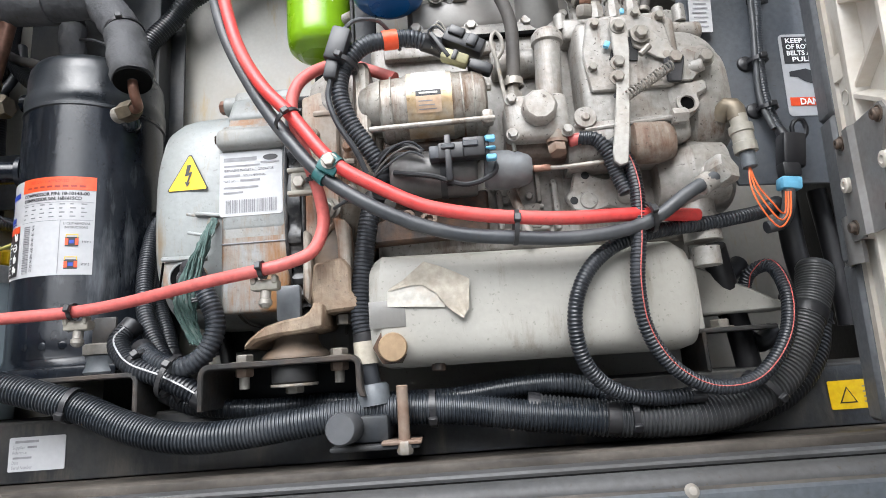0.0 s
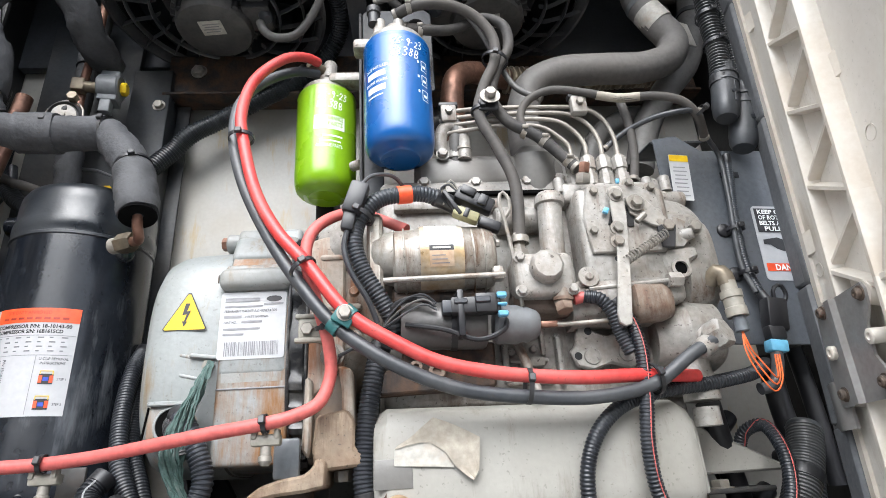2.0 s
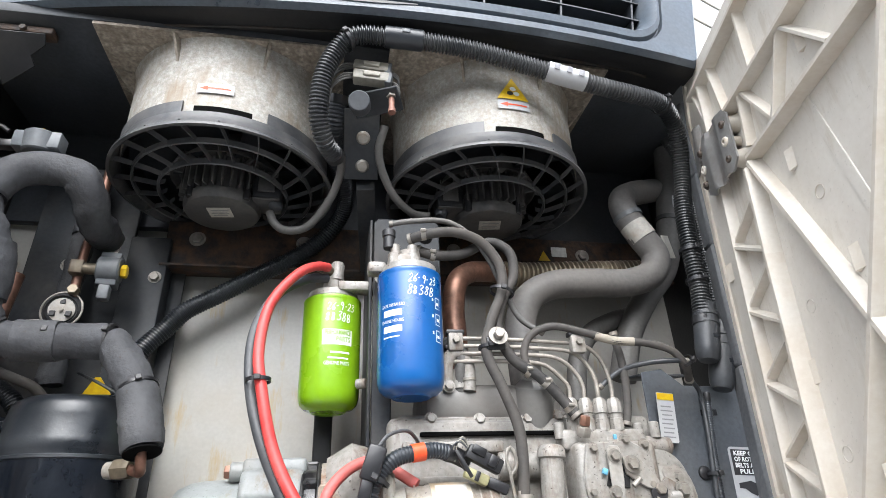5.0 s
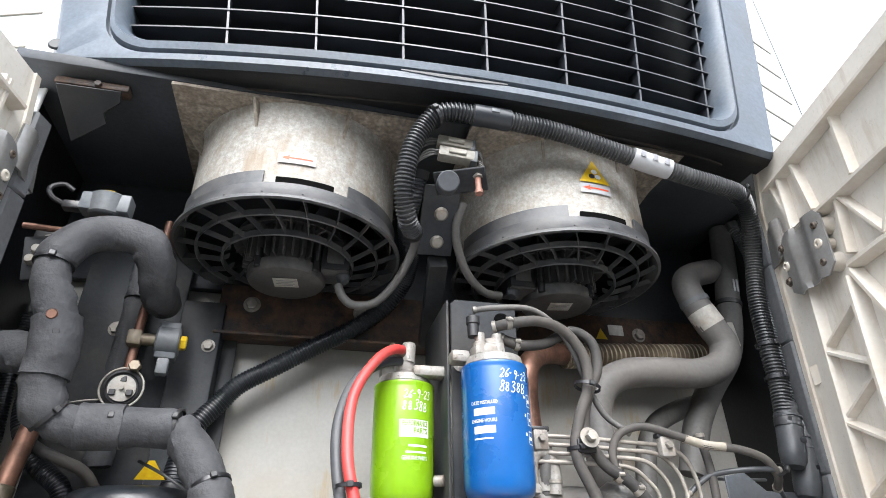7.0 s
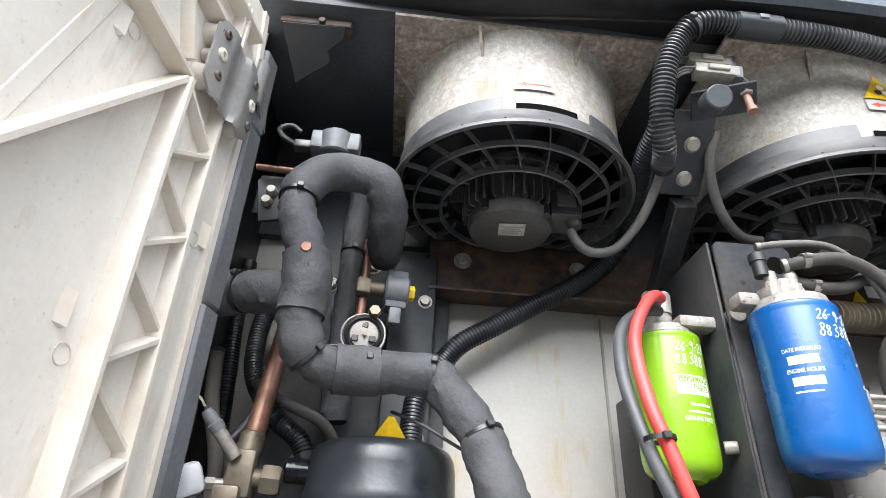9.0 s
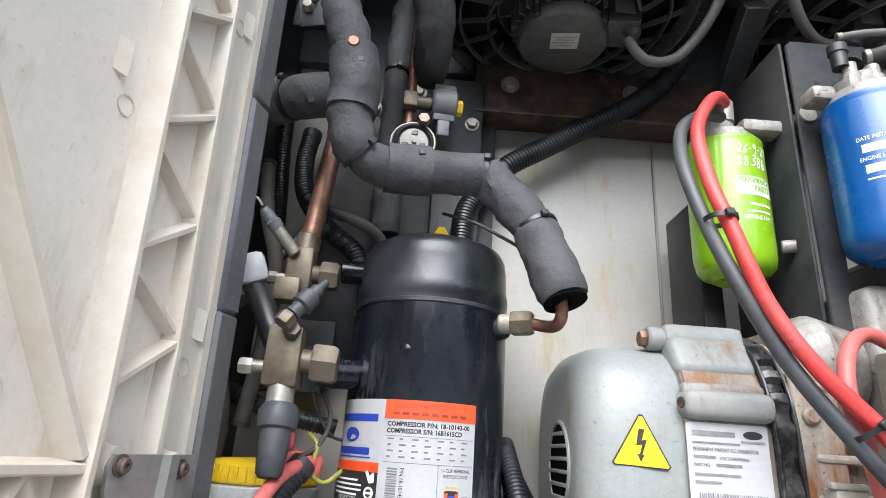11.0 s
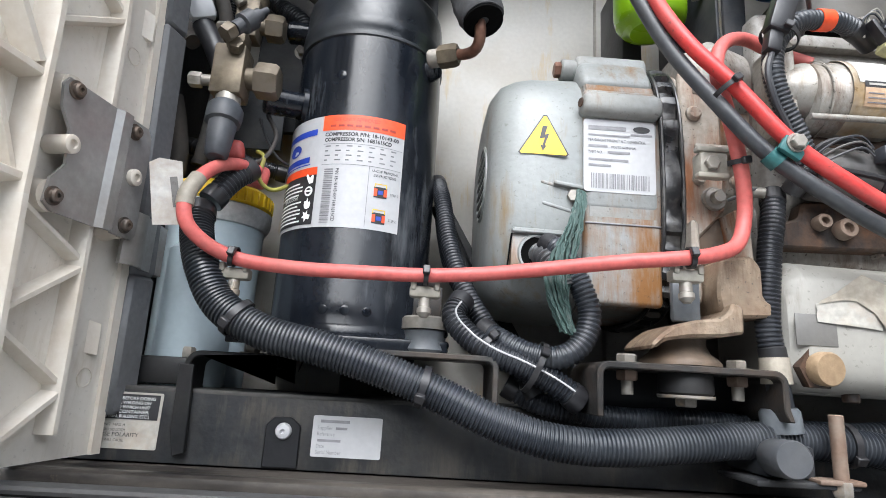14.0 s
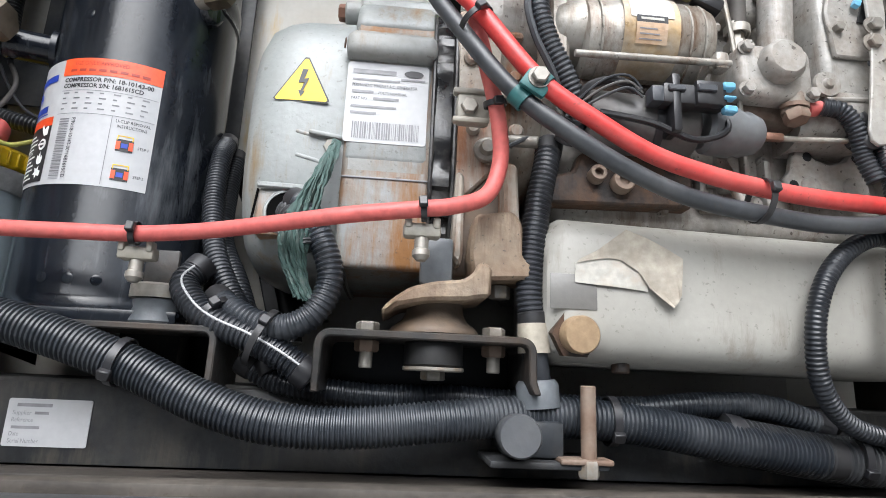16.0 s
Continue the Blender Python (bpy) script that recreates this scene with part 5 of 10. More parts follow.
v1 = service_valve((-0.690, 0.752, 2.272), 1.05, "dull brass service valve with a black plastic cap below")
part("outlet", rod((-0.689, 0.750, 2.245), (-0.686, 0.742, 2.205), 0.0145), M_STEEL, v1)
part("cap", lathe([(0, 0), (0.010, 0), (0.0130, 0.004), (0.0155, 0.036), (0.0155, 0.044), (0.0195, 0.046), (0.0205, 0.052), (0.0205, 0.064), (0.017, 0.070), (0, 0.070)], (-0.680, 0.718, 2.152), (-0.04, 0.2, 1), 12), M_CAP, v1, "dark grey plastic cap")
part("schrader", hexagon((-0.684, 0.735, 2.297), (0.25, -0.9, 0.2), 0.010, 0.012), M_BRASS, v1)
v2 = service_valve((-0.706, 0.825, 2.392), 0.9, "dull brass service valve under the copper riser")
part("transducer", rod((-0.712, 0.808, 2.408), (-0.745, 0.792, 2.446), 0.008), M_STEEL, v2)
part("transducer_body", lathe([(0, 0), (0.009, 0), (0.010, 0.010), (0.008, 0.012), (0.008, 0.022), (0.006, 0.030), (0, 0.030)], (-0.736, 0.796, 2.436), (-0.65, -0.3, 0.75), 18), M_GREYPL, v2)
part("second_block", box((-0.715, 0.815, 2.362), (0.032, 0.03, 0.03), 0.004), M_BRASS, v2)
part("transducer_wire", tube([(-0.757, 0.786, 2.462), (-0.763, 0.784, 2.470), (-0.772, 0.79, 2.476)], 0.0016, 6), M_LTPL, v2)

sensor = thing("pressure_sensor", "grey pressure sensor screwed into the valve at a slant", "sensor")
part("nose", hexagon((-0.690, 0.712, 2.300), (0.45, 0.35, 0.82), 0.0105, 0.014), M_BRASS, sensor)
part("body", lathe([(0, 0), (0.0085, 0), (0.0085, 0.012), (0.0125, 0.014), (0.0125, 0.030), (0.008, 0.033), (0.008, 0.042), (0.005, 0.044), (0.004, 0.056), (0, 0.056)], (-0.682, 0.718, 2.312), (0.48, 0.40, 0.78), 20), M_CAP, sensor)
cap = thing("valve_tag", "small white plastic cap on a black hose end", "cap")
part("cap", box((-0.752, 0.775, 2.376), (0.034, 0.026, 0.036), 0.008, pose(0, 0, 0, 10, -25, 20)), M_PAPER, cap)
part("hose_end", tube([(-0.750, 0.785, 2.36), (-0.735, 0.79, 2.335), (-0.716, 0.785, 2.30), (-0.705, 0.77, 2.285)], 0.014), M_PLASTIC, cap)

# solenoid valves and sight glass on the mounting panel
def solenoid(c, turn, label):
    root = thing("solenoid_valve", label, "valve", "solenoid valves")
    m = Matrix.Translation(c) @ Euler((0, 0, radians(turn))).to_matrix().to_4x4()
    part("coil_body", move(lathe([(0, 0), (0.021, 0), (0.024, 0.003), (0.024, 0.033), (0.021, 0.036), (0, 0.036)], (0, 0, 0), (1, 0, 0), 28), m), M_GREYPL, root)
    part("coil_frame", move(box((0.018, 0.003, 0), (0.032, 0.03, 0.062), 0.003), m), M_GREYPL, root)
    part("cap", move(hexagon((0.036, 0, 0), (1, 0, 0), 0.012, 0.010), m), M_YELLOW, root, "yellow hexagon cap")
    part("stem", move(rod((-0.026, 0, 0), (0, 0, 0), 0.010), m), M_BRASS, root)
    part("valve_body", move(box((-0.032, 0, 0), (0.022, 0.022, 0.026), 0.004), m), M_BRASS, root)
    part("plug", move(box((0.018, -0.004, -0.044), (0.018, 0.020, 0.026), 0.003), m), M_GREYPL, root)
    return root


solenoid((-0.558, 0.845, 2.668), 8, "grey solenoid valve with a yellow cap on the liquid line")
s2 = thing("solenoid_valve", "grey solenoid coil with wire tail on top of the pipework", "valve", "solenoid valves")
part("coil_body", lathe([(0, 0), (0.022, 0), (0.025, 0.003), (0.025, 0.034), (0.021, 0.037), (0, 0.037)], (-0.648, 0.735, 2.827), (0, -0.15, 1), 28), M_GREYPL, s2)
part("coil_frame", box((-0.648, 0.732, 2.845), (0.072, 0.03, 0.032), 0.003), M_GREYPL, s2)
part("cap", hexagon((-0.648, 0.730, 2.863), (0, -0.15, 1), 0.013, 0.006), M_YELLOW, s2, "yellow hexagon cap")
part("stem", rod((-0.648, 0.738, 2.804), (-0.648, 0.735, 2.828), 0.010), M_BRASS, s2)
part("plug", box((-0.695, 0.730, 2.837), (0.026, 0.016, 0.014), 0.002), M_PLASTIC, s2)
part("wire_tail", tube([(-0.707, 0.730, 2.839), (-0.725, 0.725, 2.847), (-0.735, 0.730, 2.867), (-0.720, 0.735, 2.879), (-0.705, 0.740, 2.872)], 0.004, 8), M_PLASTIC, s2)
liq = thing("liquid_line", "thin copper liquid line beside the insulated riser", "pipe")
part("pipe", tube([(-0.588, 0.86, 2.90), (-0.588, 0.858, 2.78), (-0.590, 0.852, 2.70), (-0.590, 0.852, 2.60)], 0.0075), M_COPPER, liq)
part("side_pipe", tube([(-0.76, 0.750, 2.806), (-0.70, 0.745, 2.801), (-0.65, 0.740, 2.801)], 0.005), M_COPPER, liq)
part("joint", rod((-0.588, 0.858, 2.76), (-0.589, 0.857, 2.735), 0.010), M_COPPER, liq)
glass = thing("sight_glass", "round sight glass in a wire ring with a cap cord", "sight glass")
part("housing", lathe([(0, 0), (0.024, 0), (0.027, 0.004), (0.027, 0.012), (0.023, 0.016), (0.021, 0.012), (0, 0.012)], (-0.578, 0.812, 2.578), (0.12, -1, -0.15), 28), M_PLASTIC, glass)
part("dial", lathe([(0, 0), (0.019, 0), (0.019, 0.002), (0, 0.002)], (-0.5765, 0.7995, 2.576), (0.12, -1, -0.15), 28), M_LEVER, glass)
for k in range(3):
    a = radians(90 + 120 * k)
    part("clip", box((-0.5765 + 0.0135 * math.cos(a), 0.797, 2.576 + 0.0135 * math.sin(a)), (0.009, 0.004, 0.009), 0.001, seg=1), M_PLASTIC, glass)
part("screw", lathe([(0, 0), (0.003, 0), (0.003, 0.004), (0, 0.004)], (-0.576, 0.797, 2.576), (0.12, -1, -0.15), 12), M_STEEL, glass)
part("wire_ring", tube([(-0.578 + 0.030 * math.cos(a), 0.802, 2.577 + 0.030 * math.sin(a)) for a in [2 * math.pi * k / 16 for k in range(17)]], 0.0016, 8, 0.003), M_STEEL, glass)
part("knob", hexagon((-0.566, 0.80, 2.608), (0.1, -1, 0.1), 0.009, 0.012), M_BRASS, glass)
part("cord", tube([(-0.602, 0.795, 2.557), (-0.62, 0.785, 2.552), (-0.65, 0.77, 2.54)], 0.0012, 6), M_STEEL, glass)

pb = thing("pipe_bracket", "black bolted pipe bracket behind the insulated arch", "bracket")
part("plate", box((-0.722, 0.764, 2.762), (0.060, 0.006, 0.075), 0.003, pose(0, 0, 0, 0, -12, 0)), M_BLACK, pb)
for x, z in ((-0.733, 2.770), (-0.737, 2.752)):
    part("bolt", lathe([(0, 0.010), (0.006, 0.010), (0.0075, 0.006), (0.0085, 0.003), (0.0085, 0), (0, 0)], (x, 0.760, z), (0, -1, 0), 16), M_STEEL, pb)

# tank with a yellow ring cap
tank = thing("coolant_tank", "pale blue-grey plastic tank with a yellow screw cap", "tank")
part("body", lathe([(0, 0), (0.056, 0), (0.060, 0.004), (0.062, 0.20), (0.064, 0.225), (0.064, 0.235), (0.05, 0.24), (0, 0.24)], (-0.728, 0.880, 1.900), n=40), M_TANK, tank)
part("cap", lathe([(0, 0), (0.066, 0), (0.068, 0.002), (0.068, 0.020), (0.062, 0.025), (0.03, 0.027), (0, 0.027)], (-0.728, 0.880, 2.137), n=40), M_YELLOW, tank, "yellow ribbed screw cap")
part("collar", lathe([(0.060, 0), (0.0655, 0.002), (0.0695, 0.010), (0.0700, 0.026), (0.066, 0.028), (0.060, 0.028)], (-0.728, 0.880, 2.108), n=44), M_COLLAR, tank, "pale grey neck ring")
for k in range(40):
    a = 2 * math.pi * k / 40
    part("grip_rib", box((-0.728 + 0.0685 * math.cos(a), 0.880 + 0.0685 * math.sin(a), 2.148), (0.004, 0.003, 0.017), 0.0008, pose(0, 0, 0, 0, 0, math.degrees(a)), 1), M_YELLOW, tank)
part("side_tank", lathe([(0, 0), (0.040, 0), (0.042, 0.003), (0.042, 0.16), (0.03, 0.17), (0, 0.17)], (-0.715, 0.825, 1.905), n=28), M_TANK, tank)
tag = thing("paper_tag", "white paper tag with a printed code on the red cable", "tag")
tg = part("tag", plate([(-0.017, -0.034), (0.013, -0.037), (0.017, 0.030), (-0.004, 0.036), (-0.014, 0.032)], 0.0008, pose(-0.710, 0.686, 2.100, 0, -14, 14), 0), M_TAG, tag)
part("print", plate([(0.004, -0.018), (0.011, -0.018), (0.011, 0.014), (0.004, 0.014)], 0.0006, pose(-0.710, 0.6849, 2.100, 0, -14, 14), 0), M_HOSE, tag)

# black bracket at the bay's foot
brk = thing("battery_bracket", "black folded bracket with a bolt beside the tank", "bracket")
part("bent_strap", channel(-0.691, -0.594, 1.945, 1.886, 1.930, 0.800, 0.100, 0.016, 0.006), M_BLACK, brk)
part("strap_foot", plate([(-0.691, 1.930), (-0.676, 1.930), (-0.672, 1.842), (-0.684, 1.838), (-0.690, 1.862)], 0.005, pose(0, 0.7415, 0), 0.001), M_BLACK, brk, "black strap lapped over the rail")
part("bolt", hexagon((-0.628, 0.772, 1.945), (0, 0, 1), 0.009, 0.010, 0.013), M_STEEL, brk)
part("bolt_shank", rod((-0.628, 0.772, 1.925), (-0.628, 0.772, 1.945), 0.006), M_STEEL, brk)
part("rear_block", box((-0.735, 0.80, 1.922), (0.075, 0.05, 0.03), 0.004), M_BLACK, brk)
part("rear_bolt", hexagon((-0.703, 0.79, 1.937), (0, 0, 1), 0.009, 0.012), M_STEEL, brk)

# hoses and clutter behind the valves
for pts, r, label in (([(-0.785, 0.86, 2.56), (-0.770, 0.85, 2.48), (-0.748, 0.86, 2.40), (-0.752, 0.87, 2.30), (-0.765, 0.88, 2.20)], 0.010, "black rubber hose down the bay's side"),
                      ([(-0.600, 0.90, 2.44), (-0.622, 0.88, 2.47), (-0.655, 0.87, 2.485), (-0.690, 0.88, 2.50), (-0.735, 0.90, 2.53)], 0.008, "black rubber hose crossing behind the riser"),
                      ([(-0.655, 0.80, 2.245), (-0.640, 0.795, 2.215), (-0.648, 0.79, 2.185), (-0.668, 0.79, 2.170)], 0.0026, "thin black wire looping under the valve")):
    hs = thing("bay_hose", label, "hose", "bay hoses")
    part("hose", tube(pts, r, 14), M_RUBBER, hs)
    for p, q in ((pts[0], pts[1]), (pts[-1], pts[-2])):
        d = Vector(q) - Vector(p)
        part("end_clip", lathe([(r * 0.9, 0), (r * 1.18, 0.0005), (r * 1.18, 0.006), (r * 0.9, 0.0065)], p, d, 16), M_PLASTIC, hs)

# ---- condenser fans ----


def fan_motor(fx, fy, up, label_turn, tri):
    root = thing("condenser_fan", "galvanised fan duct with a black guard and finned motor", "fan", "condenser fans")
    Z = 3.015 + 0.8 * up
    # square flange with a round hole and its gussets
    bm = bmesh.new()
    n = 48
    inner, outer = [], []
    for k in range(n):
        a = 2 * math.pi * k / n
        c, s = math.cos(a), math.sin(a)
        q = 0.212 / max(abs(c), abs(s))
        inner.append((fx + 0.183 * c, fy + 0.183 * s))
        outer.append((fx + q * c, max(fy + q * s, fy - 0.194)))
    ri = [bm.verts.new((x, y, Z)) for x, y in inner]
    ro = [bm.verts.new((x, y, Z)) for x, y in outer]
    ro2 = [bm.verts.new((x, y, Z + 0.006)) for x, y in outer]
    for k in range(n):
        q = (k + 1) % n
        bm.faces.new((ri[k], ri[q], ro[q], ro[k]))
        bm.faces.new((ro[k], ro[q], ro2[q], ro2[k]))
    bmesh.ops.recalc_face_normals(bm, faces=bm.faces)
    part("flange", bm, M_FLANGE, root, "dirty galvanised mounting flange")
    part("duct", lathe([(0.193, Z), (0.189, Z - 0.014), (0.186, Z - 0.05), (0.185, 2.840 + up), (0.182, 2.840 + up), (0.182, Z), (0.193, Z)], (fx, fy, 0), n=72), M_FAN, root, "speckled galvanised duct ring")
    for a0 in (45, 135, 225, 315):
        for da in (-22, 22):
            a = radians(a0 + da)
            c, s = math.cos(a), math.sin(a)
            b = bmesh.new()
            q = min(0.208 / max(abs(c), abs(s)), 0.250, 0.193 / max(1e-3, -s) if s < 0 else 9)
            for th in (-0.0025, 0.0025):
                for r, z in ((0.184, Z - 0.001), (q, Z - 0.001), (0.184, Z - 0.05)):
                    b.verts.new((fx + r * c - th * s, fy + r * s + th * c, z))
            v = list(b.verts)
            b.faces.new(v[0:3])
            b.faces.new(v[3:6][::-1])
            for i in range(3):
                j = (i + 1) % 3
                b.faces.new((v[i], v[3 + i], v[3 + j], v[j]))
            bmesh.ops.recalc_face_normals(b, faces=b.faces)
            part("gusset", b, M_FLANGE, root)
    # Black sleeve added inside the galvanised duct to keep its interior dark.
    part("liner", lathe([(0.1816, Z), (0.1816, 2.822 + up), (0.1800, 2.822 + up), (0.1800, Z)], (fx, fy, 0), n=72), M_BLACK, root, "added black sleeve that darkens the inside of the duct")
    # guard: a flared band with a stepped collar, two hoops and swept spokes
    g = 2.815 + up
    guard = new("guard")
    guard.parent = root
    tagged(guard, "black plastic guard of hoops and spokes")
    part("band", lathe([(0.1865, g + 0.030), (0.1905, g + 0.030), (0.192, g + 0.022), (0.197, g + 0.006), (0.2015, g + 0.001), (0.2015, g - 0.004), (0.196, g - 0.005), (0.190, g + 0.006), (0.1865, g + 0.022), (0.1865, g + 0.030)], (fx, fy, 0), n=84), M_BAND, guard)

    def arc(name, a0, a1, r0, r1, z0, z1, material, lean=0.0):
        bm = bmesh.new()
        prev = None
        m = 14
        for i in range(m + 1):
            t = radians(a0 + (a1 - a0) * i / m)
            c, sn = math.cos(t), math.sin(t)
            row = [bm.verts.new((fx + r * c, fy + r * sn, z)) for r, z in ((r0 + lean, z0), (r1 + lean, z0), (r1, z1), (r0, z1))]
            if prev:
                for k in range(4):
                    bm.faces.new((prev[k], row[k], row[(k + 1) % 4], prev[(k + 1) % 4]))
            else:
                bm.faces.new(row)
            prev = row
        bm.faces.new(prev[::-1])
        bmesh.ops.recalc_face_normals(bm, faces=bm.faces)
        return part(name, bm, material, guard)

    for a0, a1 in ((-172, -104), (-62, -8), (10, 80), (110, 172)):
        arc("collar", a0, a1, 0.1870, 0.1902, g + 0.029, g + 0.053, M_BAND)
    arc("slot", -98, -70, 0.1880, 0.1903, g + 0.0285, g + 0.041, M_VOID)
    for r, z in ((0.160, g - 0.009), (0.115, g - 0.019)):
        part("hoop", lathe([(r - 0.0018, z - 0.003), (r, z - 0.0045), (r + 0.0018, z - 0.003), (r + 0.0024, z + 0.007), (r - 0.0024, z + 0.006), (r - 0.0018, z - 0.003)], (fx, fy, 0), n=64), M_BAND, guard)
    for k in range(20):
        a = 2 * math.pi * (k + 0.3) / 20
        b = bmesh.new()
        prev = None
        for i in range(7):
            r = 0.198 - 0.094 * i / 6
            aa = a + (0.198 - r) * 2.2
            c, sn = math.cos(aa), math.sin(aa)
            z = g + 0.001 - 0.022 * i / 6 + (0.010 * (i - 5) if i > 5 else 0)
            row = [b.verts.new((fx + r * c - w * sn, fy + r * sn + w * c, z + h)) for w, h in ((-0.0007, -0.0035), (0.0007, -0.0035), (0.0012, 0.006), (-0.0012, 0.006))]
            if prev:
                for q in range(4):
                    b.faces.new((prev[q], row[q], row[(q + 1) % 4], prev[(q + 1) % 4]))
            prev = row
        bmesh.ops.recalc_face_normals(b, faces=b.faces)
        part("spoke", b, M_BAND, guard)
    # dished plate that carries the motor inside the inner hoop
    part("motor_plate", lathe([(0.060, g + 0.034), (0.092, g + 0.030), (0.100, g + 0.016), (0.102, g + 0.016), (0.095, g + 0.034), (0.060, g + 0.038)], (fx, fy, 0), n=48), M_GUARD, guard)
    for k in range(10):
        a = radians(18 + 36 * k)
        part("stiffener", box((fx + 0.084 * math.cos(a), fy + 0.084 * math.sin(a), g + 0.020), (0.040, 0.004, 0.014), 0.0015, pose(0, 0, 0, 0, 0, math.degrees(a)), 1), M_GUARD, guard)
    # blades above the guard
    hub = new("impeller")
    hub.parent = root
    tagged(hub, "dark fan blades behind the guard")
    for k in range(7):
        a = 2 * math.pi * k / 7
        b = bmesh.new()
        rows = []
        for r in (0.075, 0.12, 0.174):
            rows.append([b.verts.new((fx + r * math.cos(a + t), fy + r * math.sin(a + t), (2.855 + up) + 0.05 * t)) for t in (-0.36, 0.0, 0.36)])
        for u, w in zip(rows, rows[1:]):
            for i in range(2):
                b.faces.new((u[i], u[i + 1], w[i + 1], w[i]))
        bmesh.ops.solidify(b, geom=b.faces[:], thickness=0.003)
        part("blade", b, M_COND, hub)
    # motor
    motor = new("motor")
    motor.parent = root
    tagged(motor, "black finned motor with a small paper rating plate")
    part("body", lathe([(0, (2.756 + up)), (0.056, (2.756 + up)), (0.065, (2.759 + up)), (0.069, (2.766 + up)), (0.069, (2.779 + up)), (0.062, (2.783 + up)), (0.062, (2.90 + up)), (0, (2.90 + up))], (fx, fy, 0), n=40), M_GUARD, motor)
    for k in range(30):
        a = 2 * math.pi * k / 30
        part("fin", box((fx + 0.069 * math.cos(a), fy + 0.069 * math.sin(a), (2.814 + up)), (0.020, 0.0030, 0.062), 0.0006, pose(0, 0, 0, 0, 0, math.degrees(a)), 1), M_GUARD, motor)
    for k in range(4):
        a = radians(45 + 90 * k)
        part("lug", rod((fx + 0.068 * math.cos(a), fy + 0.068 * math.sin(a), (2.764 + up)), (fx + 0.068 * math.cos(a), fy + 0.068 * math.sin(a), (2.80 + up)), 0.007), M_PLASTIC, motor)
    part("rating_plate", box((fx + 0.0, fy - 0.014, (2.7545 + up)), (0.042, 0.034, 0.001), 0.0003, pose(0, 0, 0, 0, 0, label_turn)), M_PAPEROLD, motor)
    for j in range(4):
        part("print_bar", box((fx + 0.0, fy - 0.023 + j * 0.006, (2.7538 + up)), (0.032 - 0.006 * (j % 2), 0.0018, 0.0004), 0, pose(0, 0, 0, 0, 0, label_turn)), M_INKG, motor)
    sx = 1 if fx < -0.2 else -1
    part("terminal_box", box((fx + sx * 0.082, fy - 0.018, (2.796 + up)), (0.052, 0.060, 0.046), 0.006), M_PLASTIC, motor)
    part("box_lid", box((fx + sx * 0.082, fy - 0.018, (2.7725 + up)), (0.048, 0.056, 0.004), 0.002), M_GUARD, motor)
    part("box_rib", box((fx + sx * 0.082, fy - 0.049, (2.800 + up)), (0.030, 0.004, 0.032), 0.0015), M_GUARD, motor)
    part("gland", lathe([(0, 0), (0.011, 0), (0.012, 0.004), (0.012, 0.016), (0.008, 0.022), (0, 0.022)], (fx + sx * 0.094, fy - 0.026, (2.778 + up)), (0.35 * sx, -0.2, -0.9), 16), M_CAP, motor)
    # airflow arrow sticker on the duct
    bd = on_drum(fx, fy, 0.1872, 0)
    s0 = 0.002 if not tri else 0.013
    lift = 0.013
    st = wrap("arrow_sticker", s0 - 0.030, 2.898 + lift, s0 + 0.030, 2.918 + lift, bd, M_PAPER, root, 0.0012, label="white sticker with a red arrow")
    wrap("arrow_shaft", s0 - 0.014, 2.9065 + lift, s0 + 0.025, 2.9095 + lift, bd, M_SIGNRED, st, 0.0018)
    ar = bmesh.new()
    for x, y in ((s0 - 0.026, 2.908 + lift), (s0 - 0.012, 2.903 + lift), (s0 - 0.012, 2.913 + lift)):
        ar.verts.new((x, y, 0.0018))
    ar.faces.new(list(ar.verts))
    bd(part("arrow_head", ar, M_SIGNRED, st).data)
    if tri:
        ar = bmesh.new()
        rows = []                                # narrow strips, so that the sticker follows the drum
        for k in range(13):
            x = -0.030 + 0.005 * k
            rows.append((ar.verts.new((s0 + x, 2.921 + lift, 0.0015)), ar.verts.new((s0 + x, 2.921 + lift + 0.049 * (1 - abs(x) / 0.0305), 0.0015))))
        for u, w in zip(rows, rows[1:]):
            ar.faces.new((u[0], w[0], w[1], u[1]))
        sg = part("warning_triangle", ar, M_SIGNYEL, root, "yellow triangular fan warning sticker")
        bd(sg.data)
        for a in (90, 210, 330):
            b = bmesh.new()
            cx, cy = s0 + 0.007 * math.cos(radians(a)), 2.937 + lift + 0.007 * math.sin(radians(a))
            b.faces.new([b.verts.new((cx + 0.006 * math.cos(t) , cy + 0.005 * math.sin(t), 0.0026)) for t in [2 * math.pi * k / 12 for k in range(12)]])
            bd(part("blade_mark", b, M_WHITEINK if a != 210 else M_INK, sg).data)
    return root


fan_motor(-0.366, 0.832, 0.025, -6, False)
fan_motor(0.140, 0.803, 0.012, -10, True)

# strut and bracket between the fans
strut = thing("centre_strut", "black steel strut and bolted bracket between the fans", "strut", kind="structure")
part("bar", bar((-0.085, 0.945, 2.745), (-0.104, 0.765, 2.834), 0.034, 0.03, (0, -0.5, -1)), M_DARK, strut)
part("bracket", bar((-0.113, 0.755, 2.832), (-0.118, 0.655, 2.915), 0.064, 0.005, (0, -0.65, -0.76)), M_DARK, strut)
part("bracket_arm", bar((-0.135, 0.640, 2.905), (-0.055, 0.605, 2.905), 0.045, 0.005, (0, -0.5, -1)), M_DARK, strut)
for p in ((-0.113, 0.691, 2.879), (-0.112, 0.732, 2.846)):
    part("bolt", lathe([(0, 0), (0.0125, 0), (0.0125, 0.003), (0.009, 0.0065), (0, 0.0065)], p, (0, -0.65, -0.76), 20), M_STEEL, strut)
